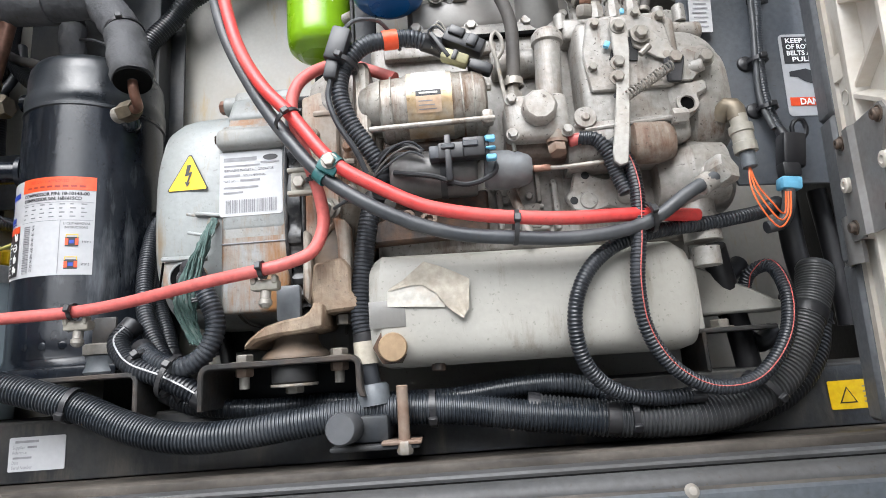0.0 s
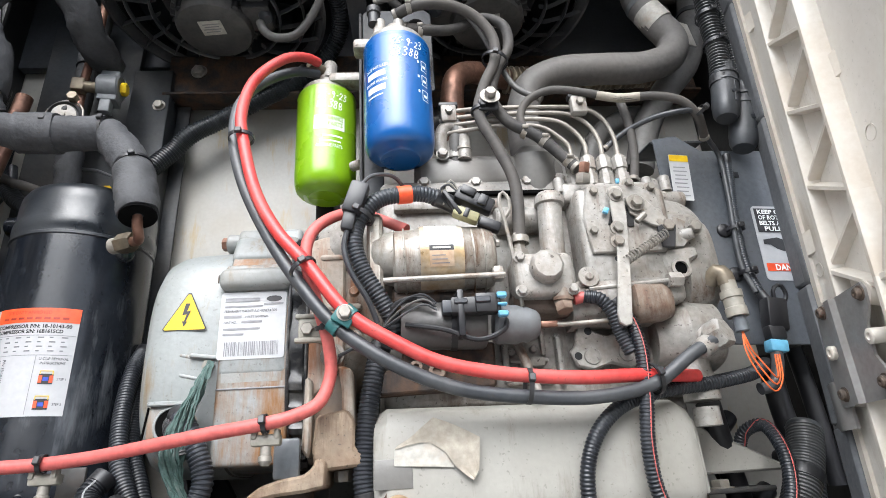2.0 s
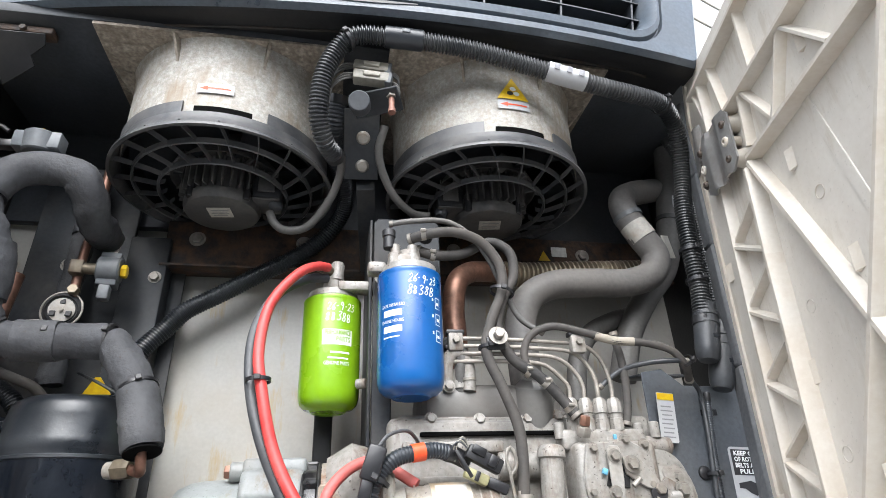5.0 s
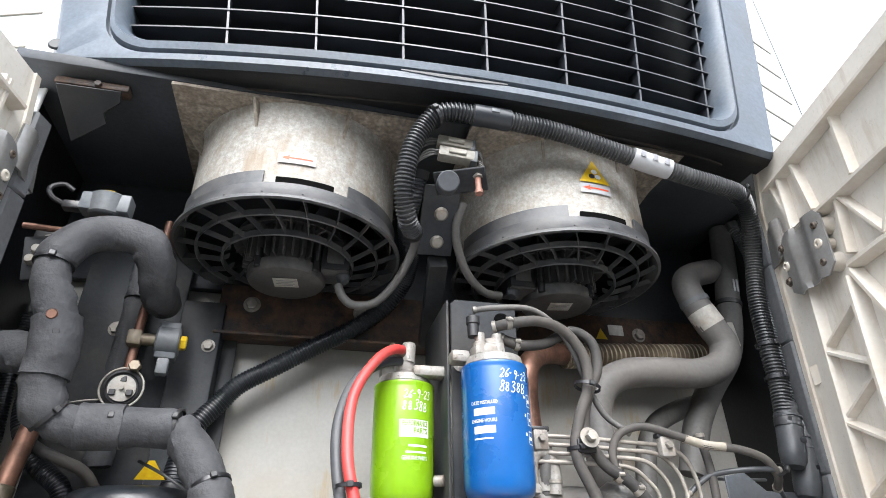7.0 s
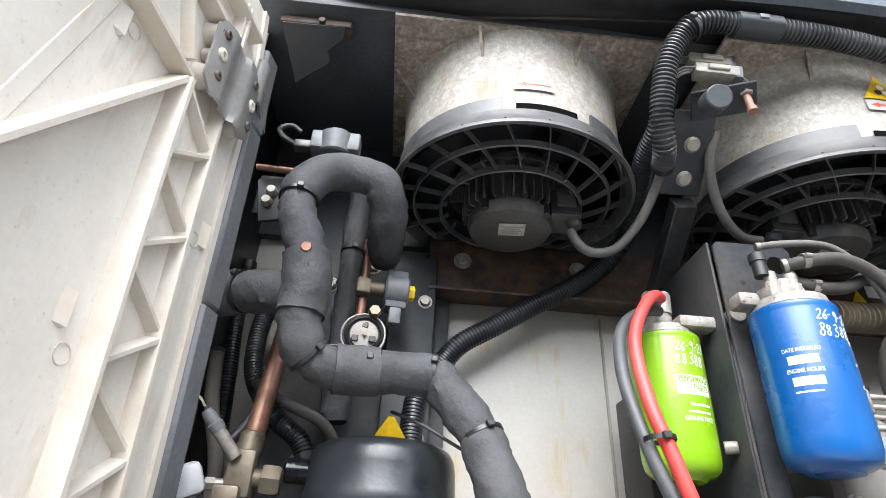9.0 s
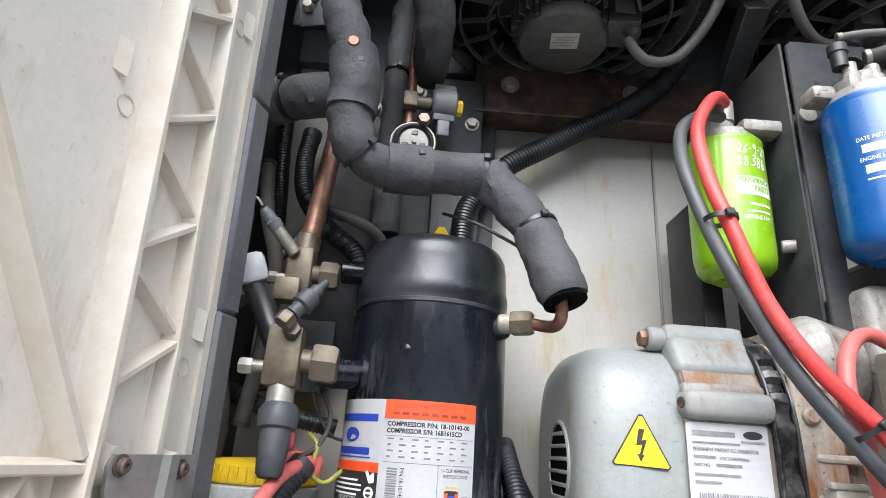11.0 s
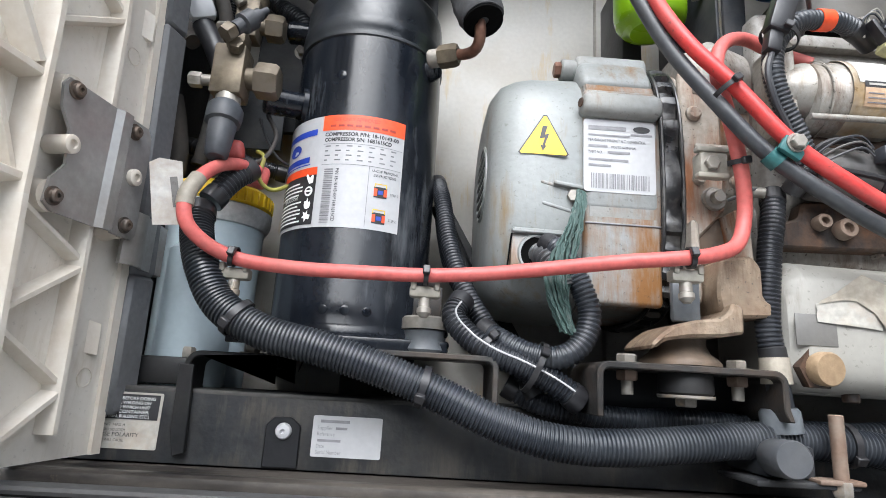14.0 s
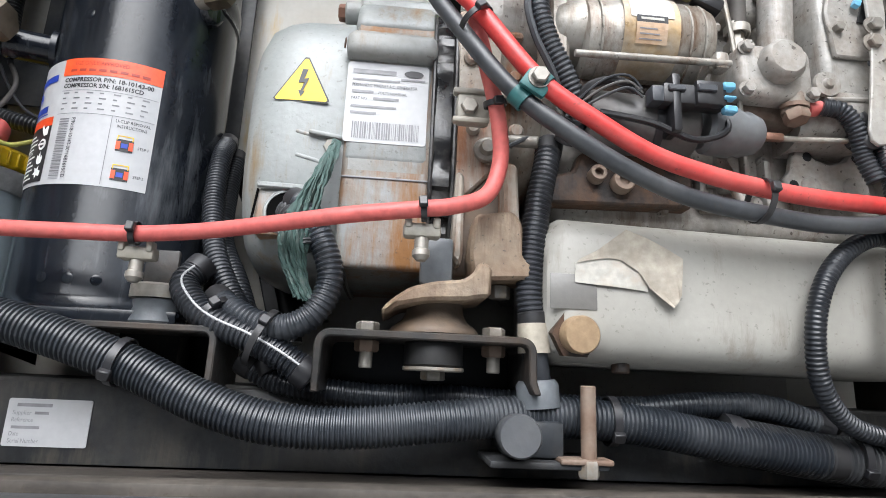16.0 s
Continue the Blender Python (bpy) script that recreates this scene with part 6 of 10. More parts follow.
stop = thing("rubber_stop", "dark rubber door stop on the strut bracket", "stop")
part("buffer", lathe([(0, 0), (0.016, 0), (0.018, 0.002), (0.018, 0.03), (0.016, 0.032), (0, 0.032)], (-0.122, 0.615, 2.885), (-0.1, -0.85, -0.35), 24), M_CAP, stop)
pin = thing("latch_pin", "rusty red latch pin hanging from the strut bracket", "pin")
part("pin", lathe([(0, 0), (0.0065, 0), (0.0065, 0.008), (0.005, 0.009), (0.005, 0.036), (0, 0.036)], (-0.070, 0.603, 2.868), (0, 0.1, 1), 16), mat("rust_red_pin", (0.30, 0.15, 0.11), 0.6, 0.2, var=0.2), pin)
part("nut", hexagon((-0.070, 0.605, 2.902), (0, 0, 1), 0.009, 0.007), M_STEEL, pin)
for i, (z, y) in enumerate(((2.945, 0.610), (2.975, 0.618))):
    plug = thing("wire_connector", "pale grey multi-pin wire connector with dusty wires", "connector", "fan connectors")
    part("body", box((-0.105, y, z), (0.062, 0.022, 0.020), 0.003, pose(0, 0, 0, 0, 8, -6)), M_LTPL, plug)
    part("latch", box((-0.105, y - 0.012, z), (0.030, 0.006, 0.010), 0.0015, pose(0, 0, 0, 0, 8, -6), 1), M_LTPL, plug)
    part("collar", box((-0.075, y, z - 0.004), (0.012, 0.026, 0.024), 0.003, pose(0, 0, 0, 0, 8, -6)), M_GREYPL, plug)
    for k in range(3):
        part("wire", tube([(-0.135, y - 0.004 + 0.004 * k, z + 0.004), (-0.155, y, z + 0.004 - 0.006 * k), (-0.172, y + 0.01, z - 0.02), (-0.175, y + 0.015, z - 0.05)], 0.002, 7), M_HOSE, plug)
        part("wire", tube([(-0.072, y - 0.004 + 0.004 * k, z - 0.005), (-0.058, y, z - 0.012 - 0.004 * k), (-0.056, y + 0.015, z - 0.03), (-0.068, y + 0.03, z - 0.045)], 0.002, 7), M_HOSE, plug)

# ---- generator ----


def loft(sections, n=40, caps=True):
    """A form through upright cross-sections along x: (x, y, z, half depth, half height, squareness)."""
    bm = bmesh.new()
    rings = []
    for x, cy, cz, hy, hz, e in sections:
        ring = []
        for k in range(n):
            a = 2 * math.pi * k / n
            c, s = math.cos(a), math.sin(a)
            ring.append(bm.verts.new((x, cy + hy * math.copysign(abs(c) ** (2 / e), c), cz + hz * math.copysign(abs(s) ** (2 / e), s))))
        rings.append(ring)
    for a, b in zip(rings, rings[1:]):
        for k in range(n):
            q = (k + 1) % n
            bm.faces.new((a[k], a[q], b[q], b[k]))
    if caps:
        bm.faces.new(rings[0][::-1])
        bm.faces.new(rings[-1])
    bmesh.ops.recalc_face_normals(bm, faces=bm.faces)
    return bm


gen = thing("generator", "pale grey cast generator with a white rating label, streaked with rust", "generator")
GY, GZC, GZD = 0.855, 2.195, 2.164
part("end_cover", loft([(-0.374, GY, GZD, 0.090, 0.108, 2.8), (-0.371, GY, GZD, 0.108, 0.130, 3.0), (-0.360, GY, GZD, 0.122, 0.145, 3.1), (-0.343, GY, GZD, 0.129, 0.152, 3.2),
                        (-0.325, GY, GZD, 0.132, 0.1545, 3.3), (-0.270, GY, GZD, 0.133, 0.156, 3.4), (-0.262, GY, GZD, 0.130, 0.153, 3.4)], 72), M_GENCOVER, gen)
part("stator_body", loft([(-0.268, GY, GZD + 0.006, 0.132, 0.154, 3.2), (-0.264, GY, GZD + 0.006, 0.137, 0.156, 3.6), (-0.180, GY, GZD + 0.006, 0.137, 0.156, 3.6), (-0.172, GY, GZD + 0.006, 0.132, 0.152, 3.4)], 64), M_GENRUST, gen)
part("joint_seam", loft([(-0.2672, GY, GZD + 0.003, 0.1345, 0.1562, 3.4), (-0.2662, GY, GZD + 0.003, 0.1362, 0.1578, 3.4), (-0.2645, GY, GZD + 0.003, 0.1362, 0.1578, 3.4), (-0.2635, GY, GZD + 0.003, 0.1345, 0.1562, 3.4)], 72), M_SEAM, gen, "grimy uneven joint bead")
part("label_pad", box((-0.2265, 0.7345, 2.185), (0.088, 0.034, 0.125), 0.008, None, 3), M_GEN, gen)
part("top_rib", box((-0.2245, 0.762, 2.296), (0.090, 0.05, 0.05), 0.010, pose(0, 0, 0, -28, 0, 0), 3), M_GEN, gen)
part("upper_pad", box((-0.2235, 0.785, 2.325), (0.092, 0.06, 0.026), 0.008, pose(0, 0, 0, -12, 0, 0), 3), M_GEN, gen)
part("terminal_boss", box((-0.2275, 0.7215, 2.2490), (0.094, 0.036, 0.029), 0.010, None, 4), M_GEN, gen)
part("boss_hole", lathe([(0, 0.0012), (0.0052, 0.0012), (0.0058, 0.0), (0, 0)], (-0.2755, 0.7135, 2.2500), (-1, -0.25, 0), 16), M_RUSTY, gen)
part("front_step", box((-0.2265, 0.7250, 2.145), (0.088, 0.012, 0.255), 0.006, None, 3), M_GENRUST, gen)
part("parting_line", box((-0.2265, 0.7185, 2.108), (0.086, 0.002, 0.0018), 0.0004), M_INKG, gen)
part("lug", rod((-0.286, 0.772, 2.325), (-0.262, 0.772, 2.325), 0.014), M_GEN, gen)
part("lug_bolt", hexagon((-0.284, 0.772, 2.325), (-1, 0, 0), 0.010, 0.010), M_COPPER, gen)
part("lower_rib", box((-0.2265, 0.745, 2.085), (0.087, 0.04, 0.05), 0.010, pose(0, 0, 0, 22, 0, 0), 3), M_GENRUST, gen)
# round vent in the end face, crossed by level bars
part("vent_opening", lathe([(0, 0.0006), (0.0455, 0.0006), (0.0455, -0.004), (0, -0.004)], (-0.3742, 0.826, 2.181), (-1, 0, 0), 40), M_VOID, gen)
part("vent_rim", lathe([(0.0452, 0.0), (0.0455, 0.0022), (0.0475, 0.0026), (0.0495, 0.0012), (0.0500, -0.001)], (-0.3742, 0.826, 2.181), (-1, 0, 0), 40), M_GENCOVER, gen)
for k in range(6):
    dz = -0.0345 + 0.0138 * k
    part("vent_bar", box((-0.3752, 0.826, 2.181 + dz), (0.0036, 2 * math.sqrt(0.0462 ** 2 - dz ** 2), 0.0046), 0.0014), M_GENCOVER, gen)
part("cable_entry", box((-0.320, 0.7425, 2.070), (0.060, 0.03, 0.048), 0.004), M_GENRUST, gen)
part("entry_rim", bar((-0.350, 0.7275, 2.0955), (-0.290, 0.7275, 2.0945), 0.006, 0.006), M_GENCOVER, gen)
part("entry_gap", box((-0.3515, 0.7275, 2.069), (0.0016, 0.004, 0.046), 0.0004, pose(0, 0, 0, 0, 6, 0)), M_VOID, gen)
part("entry_hole", lathe([(0, 0.0006), (0.0195, 0.0006), (0.0200, 0), (0, 0)], (-0.319, 0.7275, 2.070), (0, -1, 0), 28), M_VOID, gen)
part("entry_ring", lathe([(0.0195, 0), (0.0198, 0.0022), (0.0222, 0.0022), (0.0235, 0), (0.0195, 0)], (-0.319, 0.7275, 2.070), (0, -1, 0), 28), M_GENCOVER, gen)
part("entry_conduit", corrugated([(-0.320, 0.740, 2.072), (-0.314, 0.722, 2.067), (-0.304, 0.710, 2.052), (-0.296, 0.706, 2.030)], 0.0135, 0.005, 0.12, 18), M_CONDL, gen, "short grey corrugated conduit end")
part("side_bolt", hexagon((-0.280, 0.724, 2.138), (-0.3, -1, 0), 0.008, 0.008), M_STEEL, gen)
for z, x in ((2.150, -0.302), (2.125, -0.30)):
    part("rib_mark", box((x, 0.7238, z), (0.034, 0.004, 0.0045), 0.0018, pose(0, 0, 0, 0, 14, 0)), M_GEN, gen)
# serrated gasket ring between generator and engine
ser = thing("gasket_ring", "black crimped gasket ring between generator and engine", "gasket")
bm = bmesh.new()
nn = 192
rings = []
for x, k0 in ((-0.1835, 0.0), (-0.1810, 0.8), (-0.176, 1.0), (-0.164, 1.0), (-0.1580, 0.0)):
    ring = []
    for k in range(nn):
        a = 2 * math.pi * k / nn
        c, s = math.cos(a), math.sin(a)
        e = 2 / 3.2
        q = 1.0 + (0.066 if k % 6 < 3 else 0.030) * k0
        ring.append(bm.verts.new((x, GY + 0.138 * q * math.copysign(abs(c) ** e, c), GZD + 0.010 + 0.158 * q * math.copysign(abs(s) ** e, s))))
    rings.append(ring)
for a, b in zip(rings, rings[1:]):
    for k in range(nn):
        q = (k + 1) % nn
        bm.faces.new((a[k], a[q], b[q], b[k]))
bmesh.ops.recalc_face_normals(bm, faces=bm.faces)
part("ring", bm, M_GASKET, ser)
for x in (-0.1825, -0.1600):
    loop = []
    for k in range(65):
        a = 2 * math.pi * k / 64
        c, s = math.cos(a), math.sin(a)
        loop.append((x, GY + 0.1440 * math.copysign(abs(c) ** e, c), GZD + 0.010 + 0.1645 * math.copysign(abs(s) ** e, s)))
    part("edge_bead", tube(loop, 0.0024, 8), M_GASKET, ser)
# rating label
m = facing(-0.2300, 0.7168, 2.188)
lb = thing("rating_label", "white printed rating label with a bar code on the generator", "label")
part("sheet", plate(rounded(0.083, 0.088, 0.004), 0.0008, Matrix.Translation((-0.2300, 0.7176, 2.188)), 0), M_PAPER, lb)
m = facing(-0.2300, 0.7162, 2.188)
part("maker_bar", flat(-0.036, 0.031, 0.008, 0.036, m), M_INKG, lb)
ovm = bmesh.new()
ovm.faces.new([ovm.verts.new((0.026 + 0.010 * math.cos(a), 0.034 + 0.004 * math.sin(a), 0)) for a in [2 * math.pi * k / 20 for k in range(20)]])
part("maker_oval", move(ovm, m), M_INK, lb)
part("maker_bar", flat(0.013, 0.026, 0.038, 0.0285, m), M_INKG, lb)
text_mesh("PERMANENT MAGNET A.C. GENERATOR", 0.0052, m @ pose(-0.036, 0.0165, 0), lb, M_INK, width=0.066)
part("print_bar", flat(-0.036, 0.0235, 0.012, 0.0255, m), M_INKG, lb)
text_mesh("VOLTS NOMINAL", 0.0045, m @ pose(-0.010, 0.009, 0), lb, M_INK, width=0.030)
part("print_bar", flat(-0.036, 0.0095, -0.014, 0.0125, m), M_INKG, lb)
text_mesh("PART NO.", 0.0045, m @ pose(-0.036, 0.002, 0), lb, M_INK, width=0.016)
part("print_bar", flat(-0.014, 0.0025, 0.012, 0.0055, m), M_INKG, lb)
part("print_bar", flat(-0.036, -0.0065, 0.010, -0.004, m), M_INKG, lb)
part("print_bar", flat(-0.036, -0.0135, -0.010, -0.011, m), M_INKG, lb)
rb = random.Random(9)
x = -0.033
while x < 0.034:
    w = rb.choice((0.0006, 0.0012, 0.0018))
    part("bar_code_line", flat(x, -0.040, x + w, -0.022, m), M_INKG, lb)
    x += w + rb.choice((0.0007, 0.0012))
# warning triangle
wt = thing("warning_sticker", "yellow triangular high-voltage warning sticker with a black bolt", "sticker")
m = facing(-0.316, 0.7225, 2.196, -6, -2) @ pose(0, 0, 0, 0, 0, -2) @ Matrix.Diagonal((0.85, 0.85, 1, 1))


def tri_face(pts, m, lift=0.0):
    b = bmesh.new()
    b.faces.new([b.verts.new((x, y, lift)) for x, y in pts])
    return move(b, m)


part("border", tri_face(((-0.034, -0.010), (-0.031, -0.013), (0.031, -0.013), (0.034, -0.010), (0.0025, 0.047), (-0.0025, 0.047)), m), M_INK, wt)
part("field", tri_face(((-0.0315, -0.0095), (-0.030, -0.0115), (0.030, -0.0115), (0.0315, -0.0095), (0.002, 0.0445), (-0.002, 0.0445)), m, 0.0006), M_SIGNYEL, wt)
part("bolt_mark", tri_face(((-0.003, 0.030), (0.004, 0.030), (0.0005, 0.017), (0.0065, 0.0185), (0.001, 0.001), (0.0035, 0.001), (-0.001, -0.007), (-0.005, 0.002), (-0.002, 0.0015), (0.001, 0.0125), (-0.006, 0.011)), m, 0.0012), M_INK, wt)
# rope frayed over the cable entry
rope = thing("green_rope", "frayed dark green rope hanging from the generator lug", "rope")
rr = random.Random(12)
line = smooth_path([(-0.276, 0.712, 2.140), (-0.280, 0.702, 2.120), (-0.286, 0.698, 2.098), (-0.296, 0.697, 2.072), (-0.303, 0.696, 2.048), (-0.304, 0.697, 2.025), (-0.299, 0.700, 2.005), (-0.290, 0.704, 1.984)], 0.006)
for k in range(40):
    ph = rr.uniform(0, 6.28)
    far = rr.uniform(0.2, 1.0)
    pts = []
    for i, p in enumerate(line):
        t = i / (len(line) - 1)
        r = (0.004 + 0.010 * math.sin(min(1.0, t * 1.05) * 2.5)) * far
        pts.append(p + Vector((r * math.cos(t * 3.2 + ph), 0.6 * r * math.sin(t * 3.2 + ph), 0.003 * math.sin(9 * t + ph))))
    b = tube(pts, 0.0015, 5, 0.005)
    for v in b.verts:
        v.co += noise.noise_vector(v.co * 240) * 0.0022
    part("strand", b, M_BLUECAN, rope)
part("lug_tip", box((-0.288, 0.7190, 2.150), (0.034, 0.006, 0.005), 0.002, pose(0, 0, 0, 0, 8, 0)), M_GENCOVER, gen)

# ---- bell housing, foot and mount ----
bell = thing("bell_housing", "grey cast bell housing, heavily streaked with rust", "housing")
part("casing", loft([(-0.157, GY, 2.20, 0.140, 0.140, 2.8), (-0.140, GY, 2.20, 0.142, 0.142, 2.8), (-0.128, GY, 2.215, 0.135, 0.135, 2.8), (-0.075, GY + 0.01, 2.235, 0.135, 0.130, 2.8), (-0.055, GY + 0.01, 2.25, 0.13, 0.12, 2.6)], 48), M_ENGRUST, bell)
part("upper_hump", loft([(-0.150, 0.77, 2.295, 0.05, 0.045, 2.4), (-0.115, 0.765, 2.305, 0.062, 0.055, 2.4), (-0.07, 0.77, 2.30, 0.055, 0.05, 2.4)], 32), M_ENG, bell)
# Web takes the darker rust tone to deepen the shaded pocket between the ribs.
part("leg_web", box((-0.128, 0.733, 2.070), (0.056, 0.03, 0.11), 0.006, None, 3), M_CONE, bell)
part("leg_rib", plate([(-0.118, 2.125), (-0.101, 2.120), (-0.096, 2.020), (-0.096, 2.010), (-0.113, 2.012), (-0.113, 2.095)], 0.046, pose(0, 0.732, 0), 0.003), M_ENGRUST, bell)
part("leg_rib", plate([(-0.158, 2.115), (-0.150, 2.112), (-0.149, 2.030), (-0.152, 2.020), (-0.160, 2.030)], 0.034, pose(0, 0.732, 0), 0.003), M_ENGRUST, bell)
part("ledge", plate([(-0.145, 2.030), (-0.141, 2.066), (-0.106, 2.072), (-0.097, 2.060), (-0.097, 2.028), (-0.088, 2.023), (-0.089, 2.009), (-0.129, 2.006), (-0.142, 2.010)], 0.058, pose(0, 0.736, 0), 0.003), M_FOOT, bell)
part("ledge_recess", plate([(-0.139, 2.036), (-0.138, 2.060), (-0.108, 2.063), (-0.108, 2.040)], 0.004, pose(0, 0.7064, 0), 0.001), M_CONE, bell, "rust-dark hollow in the casting")
part("foot", plate([(-0.221, 1.971), (-0.219, 1.976), (-0.211, 1.984), (-0.197, 1.994), (-0.176, 2.000), (-0.151, 2.003), (-0.142, 2.010), (-0.138, 2.020), (-0.127, 2.016), (-0.127, 1.989), (-0.151, 1.985), (-0.183, 1.983), (-0.207, 1.978), (-0.217, 1.970)], 0.078, pose(0, 0.742, 0), 0.003), M_FOOT, bell)
part("foot_bolt", hexagon((-0.112, 0.712, 2.006), (0, 0, -1), 0.011, 0.012), M_STEEL, bell)
part("clamp_plate", box((-0.174, 0.690, 2.022), (0.030, 0.010, 0.044), 0.004), M_GREYPL, bell)
for z in (2.275, 2.205):
    part("rib", box((-0.118, 0.716, z), (0.055, 0.014, 0.009), 0.004), M_ENGRUST, bell)
part("boss_bolt", lathe([(0, 0.012), (0.006, 0.012), (0.007, 0.010), (0.0075, 0.004), (0.012, 0.003), (0.013, 0), (0, 0)], (-0.129, 0.704, 2.140), (0, -1, 0), 18), M_STEEL, bell)
for x, z, r in ((-0.145, 2.245, 0.009), (-0.100, 2.225, 0.007), (-0.142, 2.165, 0.007), (-0.098, 2.165, 0.008)):
    part("casting_boss", lathe([(0, 0.008), (r * 0.7, 0.008), (r, 0.005), (r, 0), (0, 0)], (x, 0.7135, z), (0, -1, 0), 16), M_ENGRUST, bell)
part("hose_stub", rod((-0.108, 0.700, 2.150), (-0.080, 0.690, 2.146), 0.006), M_BOLT, bell)
part("wire_lug", tube([(-0.118, 0.698, 2.138), (-0.104, 0.690, 2.143), (-0.090, 0.690, 2.150), (-0.075, 0.694, 2.150)], 0.0022, 7), M_CABLE, bell)
part("cover_strip", plate([(-0.160, 2.30), (-0.126, 2.31), (-0.112, 2.28), (-0.112, 2.13), (-0.150, 2.09), (-0.160, 2.10)], 0.010, pose(0, 0.722, 0), 0.003), M_ENGRUST, bell)

mount = thing("engine_mount", "black channel bracket with a rubber engine mount and bolts", "mount")
part("channel", channel(-0.2735, -0.0865, 1.956, 1.904, 1.908, 0.712, 0.094, 0.013, 0.0065, 0.004), M_BRKT, mount)
part("channel_back", box((-0.180, 0.757, 1.929), (0.184, 0.006, 0.052), 0.002), M_BLACK, mount)
part("rubber_cone", lathe([(0, 0), (0.041, 0), (0.041, 0.003), (0.038, 0.007), (0.030, 0.013), (0.0265, 0.020), (0.026, 0.030), (0, 0.030)], (-0.172, 0.712, 1.957), n=40), M_CONE, mount, "rusty pressed mount cup")
part("rubber_under", lathe([(0, 0), (0.0255, 0), (0.0265, -0.003), (0.0265, -0.019), (0.024, -0.021), (0, -0.021)], (-0.172, 0.700, 1.949), n=28), M_BLACK, mount)
part("washer", lathe([(0, 0), (0.0265, 0), (0.0275, 0.001), (0.0275, 0.0035), (0, 0.0035)], (-0.172, 0.700, 1.9245), n=32), M_STEEL, mount)
part("centre_bolt", hexagon((-0.172, 0.700, 1.9245), (0, 0, -1), 0.011, 0.008), M_STEEL, mount)
for x in (-0.232, -0.118):
    part("bolt_head", hexagon((x, 0.700, 1.956), (0, 0, 1), 0.0105, 0.008, 0.0145), M_BOLT, mount)
    part("bolt_nut", hexagon((x, 0.700, 1.949), (0, 0, -1), 0.011, 0.010), M_ROD, mount)
    part("bolt_end", rod((x, 0.700, 1.925), (x, 0.700, 1.945), 0.006), M_STEEL, mount)
cm = thing("compressor_mount", "black channel bracket with a rubber foot under the compressor", "mount")
part("channel", channel(-0.575, -0.362, 1.955, 1.944, 1.900, 0.740, 0.080, 0.012, 0.006), M_BRKT, cm)
part("rubber_foot", lathe([(0, 0), (0.024, 0), (0.026, 0.003), (0.022, 0.016), (0.024, 0.024), (0, 0.024)], (-0.437, 0.757, 1.9565), n=24), M_GREYPL, cm)
part("washer", lathe([(0, 0), (0.027, 0), (0.027, 0.012), (0.025, 0.014), (0, 0.014)], (-0.437, 0.757, 1.9815), n=24), M_STEEL, cm)
part("bracket", box((-0.437, 0.752, 2.005), (0.032, 0.006, 0.05), 0.003), M_BRKT, cm)

# ---- engine ----
eng = thing("diesel_engine", "grey cast-iron diesel engine block, oily and rust-stained", "engine")
part("block", box((0.145, 0.835, 2.23), (0.42, 0.25, 0.32), 0.012, None, 3), M_ENG, eng)
part("crankcase", box((0.13, 0.85, 2.085), (0.40, 0.24, 0.13), 0.012, None, 3), M_ENG, eng)
part("head", box((0.13, 0.825, 2.365), (0.36, 0.21, 0.06), 0.008, None, 3), M_ENG, eng)
part("head_gasket", box((0.13, 0.822, 2.333), (0.372, 0.216, 0.005), 0.001), M_BLACK, eng)
part("rocker_cover", loft([(-0.012, 0.780, 2.408, 0.05, 0.024, 4), (-0.004, 0.780, 2.410, 0.060, 0.032, 4), (0.11, 0.780, 2.412, 0.062, 0.034, 4), (0.20, 0.780, 2.410, 0.060, 0.032, 4), (0.213, 0.780, 2.408, 0.05, 0.024, 4)], 36), M_ROCKER, eng, "grey cast rocker cover")
part("cover_lip", box((0.100, 0.779, 2.381), (0.236, 0.136, 0.010), 0.004, None, 2), M_ROCKER, eng)
# Black strip drawn for the shaded gap under the cover lip.
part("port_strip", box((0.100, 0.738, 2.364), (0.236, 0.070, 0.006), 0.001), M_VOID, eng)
part("vent_tube", tube([(0.063, 0.722, 2.430), (0.064, 0.722, 2.468), (0.056, 0.722, 2.488), (0.040, 0.722, 2.490), (0.030, 0.724, 2.474), (0.029, 0.726, 2.445)], 0.0105, 16), M_ALU, eng)
part("vent_clip", lathe([(0.0108, 0), (0.012, 0.0005), (0.012, 0.005), (0.0108, 0.0055)], (0.0635, 0.722, 2.445), (0, 0, 1), 18), M_STEEL, eng)
part("cover_hump", lathe([(0, 0.05), (0.018, 0.048), (0.030, 0.036), (0.034, 0.0), (0.034, -0.03), (0, -0.03)], (0.168, 0.735, 2.402), (0, -0.35, 1), 28), M_ROCKER, eng)
for x, z in ((0.0, 2.388), (0.075, 2.386), (0.150, 2.386), (0.20, 2.39), (0.03, 2.436), (0.19, 2.437)):
    part("bolt", hexagon((x, 0.716, z), (0, -1, 0.1), 0.0075, 0.007, 0.010), M_ALU, eng)
# ribs and pads on the block face
for x, z, w, h in ((0.05, 2.115, 0.008, 0.06), (0.09, 2.12, 0.008, 0.05), (0.125, 2.12, 0.03, 0.012), (0.125, 2.10, 0.03, 0.012), (0.16, 2.12, 0.008, 0.06), (0.02, 2.30, 0.10, 0.012), (0.03, 2.345, 0.15, 0.016)):
    part("rib", box((x, 0.706, z), (w, 0.016, h), 0.003), M_ENG, eng)
